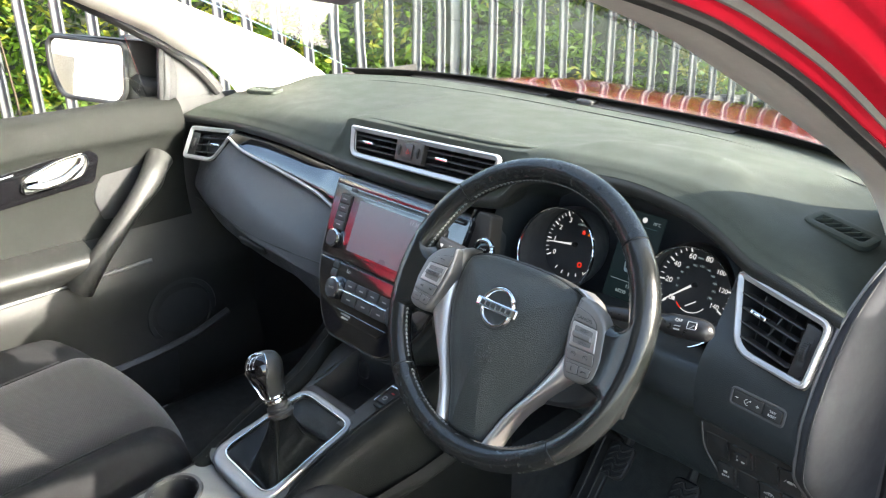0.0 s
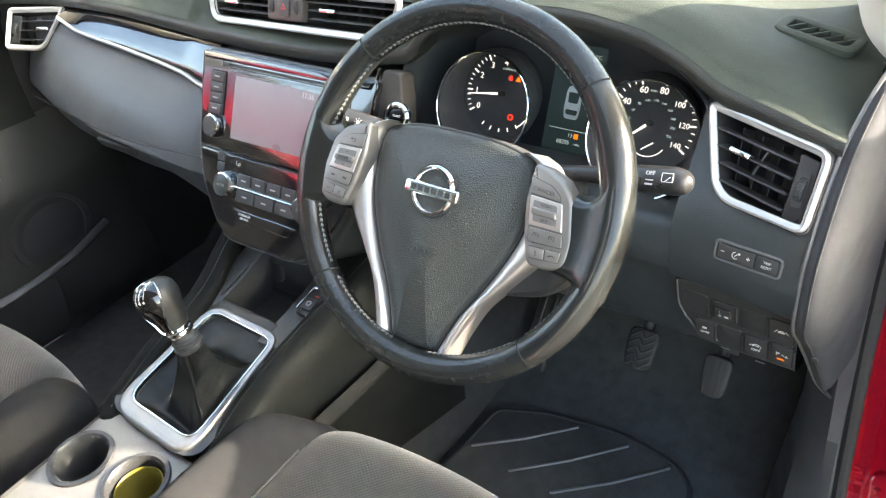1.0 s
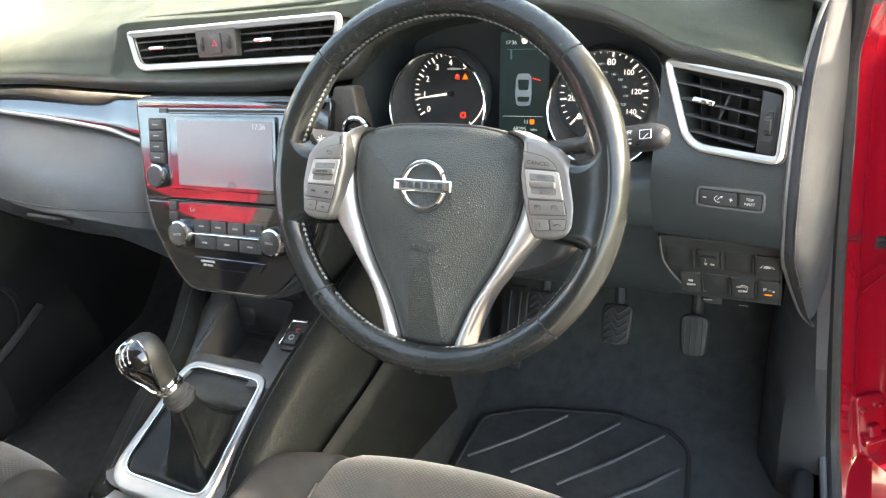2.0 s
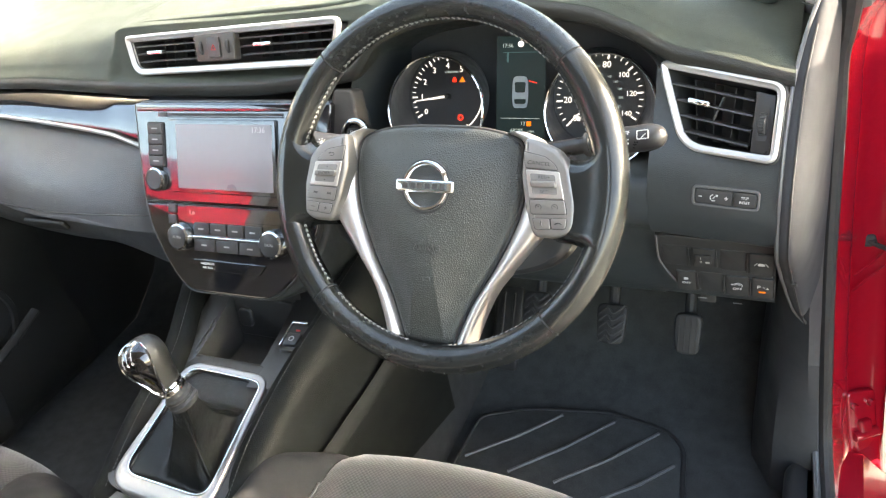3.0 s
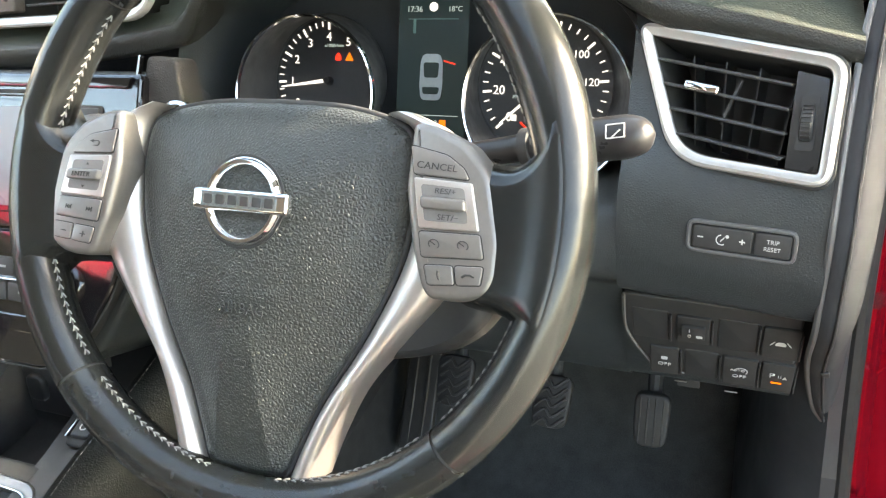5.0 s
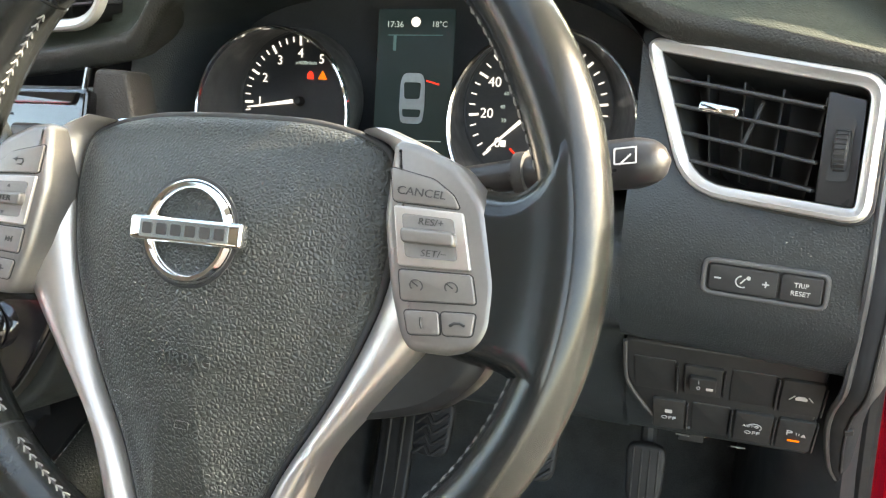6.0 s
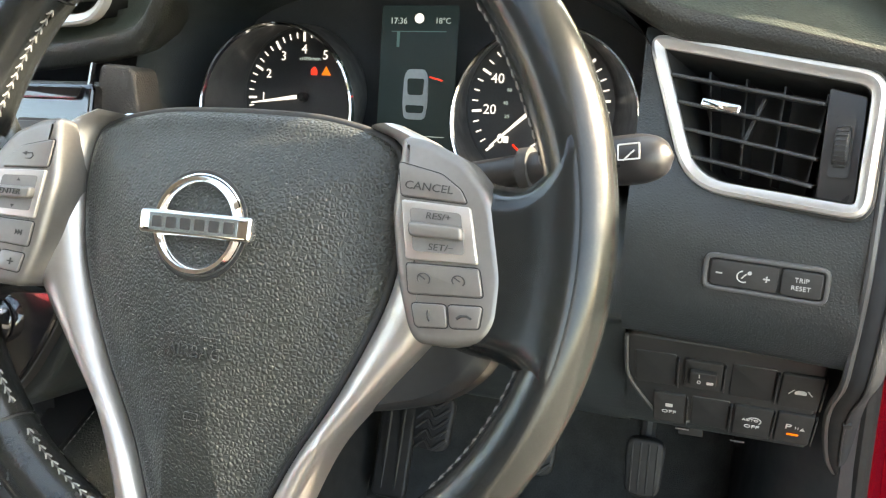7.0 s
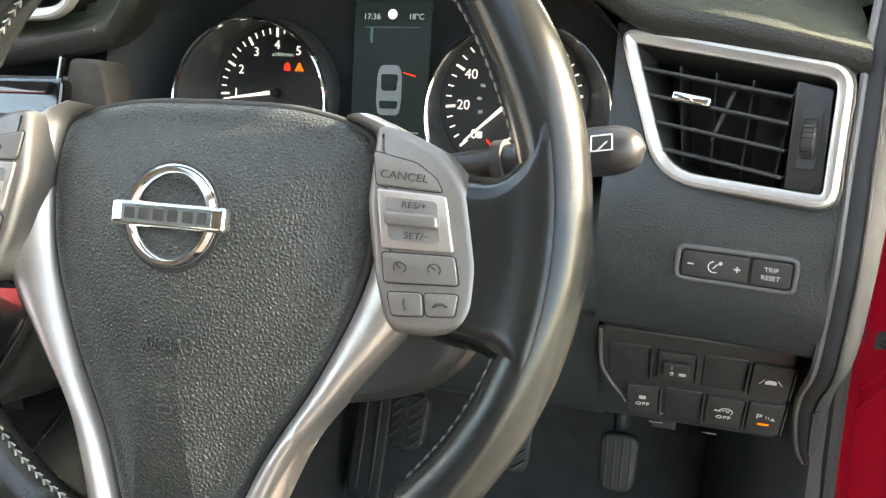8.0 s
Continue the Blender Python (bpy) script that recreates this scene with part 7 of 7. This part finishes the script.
upper = [(-1.185, 1.045), (-1.165, 1.058), (-1.135, 1.058), (-1.112, 1.046), (-1.098, 1.02), (-1.096, 0.995), (-1.104, 0.980)]
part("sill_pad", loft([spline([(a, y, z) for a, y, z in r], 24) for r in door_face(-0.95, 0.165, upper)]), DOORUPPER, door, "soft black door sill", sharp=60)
middle = [(-1.106, 0.982), (-1.118, 0.955), (-1.128, 0.90), (-1.130, 0.86), (-1.126, 0.82), (-1.118, 0.785)]
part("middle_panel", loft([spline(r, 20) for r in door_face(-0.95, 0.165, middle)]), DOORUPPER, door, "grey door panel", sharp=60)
arm = [(-1.120, 0.790), (-1.090, 0.785), (-1.060, 0.776), (-1.050, 0.762), (-1.054, 0.745), (-1.075, 0.725), (-1.100, 0.705)]
part("armrest", loft([spline(r, 24) for r in door_face(-0.95, -0.09, arm)], caps=True), DOORTRIM, door, "grey padded door armrest", sharp=60)
low = [(-1.128, 0.79), (-1.112, 0.74), (-1.100, 0.70), (-1.090, 0.66), (-1.096, 0.60), (-1.10, 0.52), (-1.085, 0.46), (-1.075, 0.38), (-1.10, 0.33)]
part("lower_panel", loft([spline(r, 24) for r in door_face(-0.95, 0.30, low)]), DOORTRIM, door, "dark lower door panel", sharp=60)
part("panel_strip", tube([(-1.088, y, 0.700 + 0.03 * max(0, y + 0.25)) for y in [-0.9 + 0.045 * i for i in range(22)]], 0.005, 8), GREYPLASTIC, door, "pale strip along the door")
# pull handle
pull = spline([(-1.105, 0.105, 0.935), (-1.066, 0.060, 0.905), (-1.048, 0.010, 0.860), (-1.042, -0.060, 0.790), (-1.048, -0.105, 0.735), (-1.065, -0.125, 0.700)], 30)
part("pull_handle", tube(pull, [0.030 - 0.010 * math.sin(math.pi * i / 29) for i in range(30)], 14, flat=0.7), DOORTRIM, door, "grey diagonal pull handle")
part("pull_plate", slab(rounded([(0.0, -0.09), (0.13, 0.02), (0.16, 0.10), (0.02, 0.115), (-0.03, 0.03)], 0.02), 0.01, 0.004), PLAIN, door, xf=frame_of((-1.125, -0.02, 0.845), (0, 1, 0), (0, 0, 1)) @ pose(0, 0, 0, 0, 0, 0))
# inner handle in a gloss black bowl
DH = frame_of((-1.107, -0.120, 0.945), (0.03, 1, 0.10), (0.12, 0, 1))
part("handle_band", slab(rounded([(-0.5, -0.050), (0.074, -0.044), (0.094, 0.012), (0.070, 0.034), (-0.5, 0.006)], 0.012), 0.005, 0.002), PIANO, door, "gloss black band", xf=DH)
bowl = rounded([(-0.072, -0.026), (0.050, -0.024), (0.072, 0.004), (0.066, 0.030), (0.012, 0.028), (-0.066, 0.006)], 0.016, 6)
hd = part("handle_bowl", hoop(bowl, 0.005, 0.010, 0.002, 0.002), CHROME, door, "chrome rim of the door handle", xf=DH)
part("bowl", slab(inset(bowl, 0.004), 0.003, 0, 0.0045), surface("bowl_grey", (0.20, 0.20, 0.19), 0.35, metal=0.3, mottle=(20, 0.1)), hd, xf=DH)
part("lever", tube(spline([(-0.058, -0.008, 0.012), (-0.03, -0.012, 0.018), (0.01, -0.010, 0.020), (0.045, 0.006, 0.016), (0.055, 0.020, 0.012)], 18), [0.007 + 0.004 * math.sin(math.pi * i / 17) for i in range(18)], 10, flat=0.6), CHROME, hd, "chrome door lever", xf=DH)
part("lock", slab(rounded([(-0.066, -0.012), (-0.036, -0.018), (-0.034, 0.002), (-0.060, 0.006)], 0.006), 0.012, 0.004, 0.004), CHROME, hd, xf=DH)
part("chrome_line", tube([DH @ Vector(p) for p in ((-0.5, 0.012, 0.006), (-0.2, 0.014, 0.006), (-0.075, 0.020, 0.006))], 0.002, 6), CHROME, door)
# speaker in the lower door
sxf = frame_of((-1.094, 0.10, 0.56), (0, 1, 0), (0.05, 0, 1))
part("speaker_ring", lathe([(0.072, 0.0), (0.075, 0.008), (0.085, 0.008), (0.090, 0.0)], 40, False), PLAIN, door, "round dark speaker surround", xf=sxf)
part("speaker_grille", lathe([(0.0001, 0.010), (0.04, 0.009), (0.073, 0.003)], 40, False), PLAIN, door, xf=sxf)
part("pocket_lip", tube(spline([(-1.03, -0.55, 0.50), (-1.022, -0.2, 0.505), (-1.03, 0.05, 0.515), (-1.055, 0.20, 0.54)], 20), 0.009, 8, flat=0.6), PLAIN, door, "dark lip of the door pocket")
part("door_pocket", loft([[(-1.03, y, 0.50), (-1.035, y, 0.44), (-1.06, y, 0.36)] for y in (-0.55, -0.2, 0.05)]), PLAIN, door)
# window frame, quarter pane and glass
fr = [(-1.118, 0.271, 1.056), (-1.116, 0.226, 1.113), (-1.113, 0.166, 1.163), (-1.110, 0.086, 1.213), (-1.106, 0.028, 1.249), (-1.09, -0.09, 1.312), (-1.07, -0.20, 1.365), (-1.05, -0.36, 1.43), (-1.045, -0.7, 1.45)]
part("window_frame", tube(spline(fr, 50), 0.014, 10), RUBBER, door, "black window frame")
part("window_divider", tube([(-1.124, 0.134, 1.052), (-1.120, 0.139, 1.12), (-1.114, 0.146, 1.185)], 0.008, 8), PLAIN, door)
part("quarter_trim", slab([Vector(p) for p in ((0.0, 0.0), (0.132, 0.003), (0.070, 0.085), (0.008, 0.125))], 0.006), PLAIN, door, "dark triangular quarter panel", xf=frame_of((-1.130, 0.138, 1.050), (0, 1, 0), (0.05, 0, 1)))
gl_ = part("window_glass", slab([Vector(p) for p in ((-0.85, 0.0), (0.115, 0.0), (0.06, 0.20), (-0.02, 0.265), (-0.2, 0.345), (-0.75, 0.395))], 0.004), GLASS, door, "clear side window", xf=frame_of((-1.150, 0, 1.05), (0, 1, 0), (0.14, 0, 1)), sharp=20)
gl_.visible_shadow = False
part("outer_skin", loft([[(-1.20, y, 1.03), (-1.225, y, 0.9), (-1.235, y, 0.7), (-1.21, y, 0.3)] for y in (-0.95, -0.4, 0.0, 0.42)]), PAINT, door, "red painted outer skin")

# ---- door mirror ----
mirror = thing("door_mirror", (-1.29, 0.06, 1.04), "black door mirror with a bright sky reflection", "door mirror")
MM = frame_of((-1.288, 0.048, 1.115), (0.85, 0.53, 0), (-0.09, 0.14, 1)) @ Matrix.Scale(1.12, 4)
mo_ = rounded([(-0.085, -0.010), (-0.060, -0.062), (0.070, -0.072), (0.092, -0.050), (0.094, 0.052), (-0.075, 0.062), (-0.090, 0.045)], 0.022, 6)
MM = MM @ pose(0, 0, 0, 0, 0, 0)
part("housing", loft([[((p.x + (0.085 if p.x > 0 else 0)) * k, p.y * k, z) for p in mo_] for k, z in ((1.0, 0.006), (1.04, 0.0), (1.05, -0.02), (0.96, -0.06), (0.7, -0.09), (0.3, -0.102))], around=True, caps=False), BLACK, mirror, "black mirror housing", xf=MM)
part("housing_neck", slab(rounded([(-0.045, 0.080), (0.046, 0.062), (0.034, -0.078), (-0.055, -0.070)], 0.02), 0.035, 0.012), BLACK, mirror, "black inboard side of the mirror housing", xf=frame_of((-1.235, 0.15, 1.108), (0, 1, 0), (0, 0, 1)))
part("rim", hoop([p * 1.0 for p in mo_], 0.008, 0.010, 0.003, 0.0), PLAIN, mirror, xf=MM)
part("glass", slab(inset(mo_, 0.007), 0.004, 0, 0.0), MIRROR, mirror, "mirror glass", xf=MM)
part("foot", tube(spline([MM @ Vector((0.085, -0.02, -0.03)), MM @ Vector((0.11, -0.035, -0.03)), Vector((-1.18, 0.19, 1.065)), Vector((-1.14, 0.19, 1.07))], 12), 0.028, 12, flat=0.8), BLACK, mirror, "black mirror foot")

# ---- the driver's door, standing wide open ----
HINGE = Vector((0.485, 0.37, 0))
ODIR = Vector((0.905, -0.425, 0)).normalized()
OIN = Vector((ODIR.y, -ODIR.x, 0))          # towards the seat
opened = thing("driver_door", (0.95, 0.2, 0.33), "red driver's door standing wide open", "door")


def leaf(u, w, z):
    return HINGE + ODIR * u + OIN * w + Vector((0, 0, z))


rows = [[leaf(u, w, z + (up if z > 1.0 else 0)) for w, z in ((-0.02, 1.06), (-0.05, 0.93), (-0.06, 0.70), (-0.045, 0.45), (-0.02, 0.30), (0.02, 0.30), (0.03, 0.60), (0.03, 1.06))] for u, up in ((0.02, 0.0), (0.3, 0.02), (0.7, 0.04), (1.08, 0.055))]
part("door_shell", loft(rows, around=True, caps=True), PAINT, opened, "red painted door shell", sharp=40)
rows = [[leaf(u, w, z + (up if z > 1.0 else 0)) for w, z in ((0.03, 1.065), (0.06, 1.07), (0.085, 1.02), (0.075, 0.88), (0.12, 0.79), (0.115, 0.73), (0.085, 0.66), (0.095, 0.42), (0.05, 0.34))] for u, up in ((0.09, 0.005), (0.4, 0.025), (0.75, 0.042), (1.03, 0.052))]
part("door_trim", loft([spline(r, 30) for r in rows]), DOORTRIM, opened, "dark vinyl door trim", sharp=60)
part("window_frame", tube(spline([leaf(0.02, 0.0, 1.06), leaf(0.22, 0.02, 1.22), leaf(0.50, 0.06, 1.37), leaf(0.80, 0.075, 1.44), leaf(1.02, 0.08, 1.45), leaf(1.08, 0.02, 1.11)], 40), 0.016, 8), RUBBER, opened, "black window frame")
og = part("window_glass", thicken(loft([[leaf(u, 0.0, 1.05), leaf(u * 0.98 + 0.01, 0.075 * (z - 1.03) / 0.41, z)] for u, z in ((0.06, 1.08), (0.22, 1.21), (0.50, 1.36), (0.80, 1.43), (1.04, 1.44))]), 0.004), GLASS, opened, "clear side window")
og.visible_shadow = False

part("sail_panel", thicken(loft([[leaf(0.02, 0.03, 1.055), leaf(0.02, 0.03, 1.075)], [leaf(0.12, 0.03, 1.055), leaf(0.12, 0.035, 1.15)], [leaf(0.21, 0.03, 1.06), leaf(0.21, 0.04, 1.215)]]), 0.02), PLAIN, opened, "black triangular sail panel")
part("door_mirror", loft([[leaf(u0 + a * k, w, 1.14 + b * k) for a, b in ((-0.06, -0.07), (0.06, -0.07), (0.08, 0.0), (0.06, 0.07), (-0.06, 0.07), (-0.08, 0.0))] for u0, w, k in ((0.15, -0.04, 0.5), (0.14, -0.08, 0.9), (0.13, -0.14, 1.0), (0.13, -0.24, 0.95), (0.13, -0.27, 0.6))], around=True, caps=True), BLACK, opened, "black mirror housing on the open door", sharp=50)

# ---- a red van in the next bay, seen in the gloss of the dashboard ----
van = thing("parked_van", (-2.95, -2.4, 0.0), "red van parked in the next bay", "van")
SIDE = [(-4.9, 0.45, 1.50), (-4.8, 0.32, 1.64), (-3.4, 0.28, 1.74), (-2.2, 0.28, 1.73), (-1.85, 0.28, 1.64), (-1.60, 0.28, 1.40), (-1.47, 0.30, 1.08), (-1.42, 0.42, 0.86)]
rows = []
for y, z0, z1 in SIDE:
    e = 0.95 if y > -1.5 else 1.0
    rows.append([(-2.95 + w * e, y, z0 + (z1 - z0) * f) for w, f in ((0.84, 0.0), (0.90, 0.2), (0.92, 0.5), (0.90, 0.88), (0.84, 0.97), (0.0, 1.02), (-0.84, 0.97), (-0.90, 0.88), (-0.92, 0.5), (-0.90, 0.2), (-0.84, 0.0))])
part("body", loft(rows, around=True, caps=True), PAINT, van, "red painted body", sharp=50)
part("side_window", slab(rounded([(-3.7, 0.0), (-1.80, 0.0), (-1.98, 0.175), (-3.6, 0.175)], 0.04), 0.02, 0.004), tint, van, "dark side window", xf=frame_of((-2.045, 0, 1.50), (0, 1, 0), (-0.36, 0, 1)))
part("rubbing_strip", slab(rect(3.2, 0.10, 0.02), 0.02, 0.006), GREYPLASTIC, van, "grey rubbing strip", xf=frame_of((-2.04, -3.25, 0.72), (0, 1, 0), (0, 0, 1)))
for wx in (-0.80, 0.80):
    for wy in (-4.1, -1.95):
        van_wheel = part("wheel", tube([(-2.95 + wx - 0.13, wy, 0.33), (-2.95 + wx + 0.13, wy, 0.33)], 0.33, 28), RUBBER, van, "black tyre")
        part("rim", tube([(-2.95 + wx - 0.135, wy, 0.33), (-2.95 + wx + 0.135, wy, 0.33)], 0.20, 24), SATIN, van_wheel, "silver wheel rim")

# ---- a cream rendered building behind the car, seen in its gloss and mirror ----
building = thing("office_building", (-5.0, -9.5, 0.0), "cream rendered building across the car park in the sun", "building")
RENDERWALL = surface("cream_render", (0.50, 0.475, 0.435), 0.9, mottle=(1.2, 0.08), fine=(60, 0.4, 0.003))
BW = frame_of((-12.0, -4.0, 0.0), (14, -10, 0), (0, 0, 1))      # x along the wall, y up, z towards the car
if BW.to_3x3() @ Vector((0, 0, 1)) @ Vector((1, 1, 0)) < 0:
    BW = frame_of((2.0, -14.0, 0.0), (-14, 10, 0), (0, 0, 1))
part("wall", slab(rect(18.0, 3.1), 6.0, 0.0), RENDERWALL, building, "cream rendered wall", xf=BW @ at(8.6, 1.55, -6.0))
part("parapet", slab(rect(18.3, 0.25), 6.3, 0.02), GREYPLASTIC, building, "grey parapet", xf=BW @ at(8.6, 3.2, -6.15))
for r_ in range(1):
    for i in range(7):
        w_ = part("window", slab(rect(1.25, 1.35), 0.06, 0.01), tint, building, "dark window", xf=BW @ at(1.2 + 2.5 * i, 1.75 + 2.8 * r_, -0.03))
        part("sill", slab(rect(1.45, 0.10), 0.14, 0.01), RENDERWALL, w_, xf=BW @ at(1.2 + 2.5 * i, 1.02 + 2.8 * r_, -0.03))

# ---- palisade fence beyond the car ----
FD = Vector((0.461, 0.887, 0)).normalized()
FN = Vector((FD.y, -FD.x, 0))
F0 = Vector((-2.95, 2.35, 0))
fence = thing("palisade_fence", tuple(F0), "galvanised steel palisade fence in front of shrubs", "fence")
prof = [(-0.029, 0.0), (-0.026, 0.009), (-0.019, 0.012), (-0.012, 0.002), (-0.005, -0.002), (0.005, -0.002), (0.012, 0.002), (0.019, 0.012), (0.026, 0.009), (0.029, 0.0)]
full = prof + [(x, d - 0.003) for x, d in reversed(prof)]
bm = loft([[(x * k, -d, z) for x, d in full] for k, z in ((1.0, 0.06), (1.0, 1.72), (0.7, 1.80), (0.15, 1.88))], around=True, caps=True)
pale = shape("pale", bm, GALVANISED, 30)
turn = math.degrees(math.atan2(FD.y, FD.x))
k = 0
for i in range(-22, 60):
    p = F0 + FD * 0.155 * i
    ob = piece("pale", pale, fence, pose(p.x, p.y, 0.0, 0.6 * math.sin(i * 2.3), 0.5 * math.sin(i * 1.7), turn))
for z in (0.35, 1.55):
    a, b = F0 + FD * -3.6 - FN * 0.03, F0 + FD * 9.3 - FN * 0.03
    part("rail", loft([[p + FN * u + Vector((0, 0, v)) for u, v in ((0, -0.025), (0.005, -0.025), (0.005, 0.02), (-0.04, 0.02), (-0.04, 0.025), (0, 0.025))] for p in (a, b)], around=True, caps=True), GALVANISED, fence, xf=Matrix.Translation((0, 0, z)))
for i in range(-1, 5):
    p = F0 + FD * (2.75 * i + 0.4) - FN * 0.07
    part("post", slab(rect(0.06, 0.10, 0.004), 1.85, 0.004), GALVANISED, fence, xf=pose(p.x, p.y, 0, 0, 0, turn))

# ---- shrubs behind the fence ----
rng = np.random.default_rng(7)


def leaf_mat(name, c):
    m = surface(name, c, 0.45, mottle=(6, 0.35), spec=0.4)
    b = m.node_tree.nodes["Principled BSDF"]
    b.inputs["Subsurface Weight"].default_value = 0.0
    t = m.node_tree
    tr = t.nodes.new("ShaderNodeBsdfTranslucent")
    tr.inputs["Color"].default_value = (c[0] * 2.4, c[1] * 2.2, c[2] * 1.2, 1)
    mx = t.nodes.new("ShaderNodeMixShader")
    mx.inputs[0].default_value = 0.35
    t.links.new(b.outputs[0], mx.inputs[1])
    t.links.new(tr.outputs[0], mx.inputs[2])
    t.links.new(mx.outputs[0], t.nodes["Material Output"].inputs["Surface"])
    return m


def hedge(name, count, lo, hi, near, far, z0, z1, size, m, label):
    """One mass of small folded leaves in loose clumps."""
    clumps = [(rng.uniform(lo, hi), rng.uniform(near, far), rng.uniform(z0, z1), rng.uniform(0.12, 0.34)) for _ in range(int(count / 60))]
    vs, fs = [], []
    for c in clumps:
        for _ in range(60):
            d = rng.normal(0, 1, 3)
            d = d / (np.linalg.norm(d) + 1e-9) * c[3] * rng.uniform(0.35, 1.0)
            o = F0 + FD * (c[0] + d[0]) - FN * (max(0.06, c[1] + d[1])) + Vector((0, 0, max(0.05, c[2] + d[2])))
            s = size * rng.uniform(0.6, 1.5)
            e = Euler(rng.uniform(-1.0, 1.0, 3) * np.array((1.1, 1.1, 3.14))).to_matrix()
            q = [Vector((0, -s, 0)), Vector((s * 0.48, 0, s * 0.18)), Vector((0, s, 0)), Vector((-s * 0.48, 0, s * 0.18))]
            k = len(vs)
            vs += [o + e @ p for p in q]
            fs += [(k, k + 1, k + 2), (k, k + 2, k + 3)]
    me = bpy.data.meshes.new(name)
    me.from_pydata([tuple(v) for v in vs], [], fs)
    me.materials.append(m)
    ob = new(name, me)
    return tagged(ob, label, "shrub", kind="stuff")


hedge("shrub_leaves", 42000, -3.5, 9.0, 0.08, 0.6, 0.15, 2.1, 0.032, leaf_mat("leaf_bright", (0.11, 0.21, 0.025)), "sunlit green shrub leaves behind the fence")
# deeper leaves: the shade inside the shrubs is put into their darker green
hedge("shrub_leaves", 16000, -3.5, 9.0, 0.3, 1.2, 0.1, 2.2, 0.034, leaf_mat("leaf_inner_shade", (0.040, 0.085, 0.018)), "inner green shrub leaves behind the fence, coloured darker for the shade there")
hedge("shrub_leaves", 14000, -3.5, 9.0, 0.06, 0.5, 0.4, 2.1, 0.026, leaf_mat("leaf_yellow", (0.24, 0.27, 0.035)), "yellow-green young leaves behind the fence")
stem_bms = []
for _ in range(110):
    o = F0 + FD * float(rng.uniform(-3.5, 9.0)) - FN * float(rng.uniform(0.2, 0.9))
    t = Vector((float(rng.normal(0, 0.25)), float(rng.normal(0, 0.25)), float(rng.uniform(1.0, 2.0))))
    stem_bms.append(tube([o, o + t * 0.5 + Vector((0.04, 0, 0)), o + t], [0.010, 0.007, 0.003], 5))
stems = part("shrub_stems", join(*stem_bms), surface("bark", (0.10, 0.075, 0.05), 0.9, mottle=(30, 0.3)), None)
tagged(stems, "thin brown shrub stems behind the fence", "shrub", kind="stuff")
back = [F0 + FD * a - FN * 1.9 for a in (-6, 14)]
bank = part("backdrop", thicken(loft([[back[0] + Vector((0, 0, 0)), back[1] + Vector((0, 0, 0))], [back[0] + Vector((0, 0, 2.4)), back[1] + Vector((0, 0, 2.4))]]), 0.15), surface("earth_bank", (0.05, 0.06, 0.03), 0.95, mottle=(3, 0.5), fine=(12, 0.8, 0.05)), None)
tagged(bank, "dark overgrown bank behind the shrubs", "bank", kind="structure")
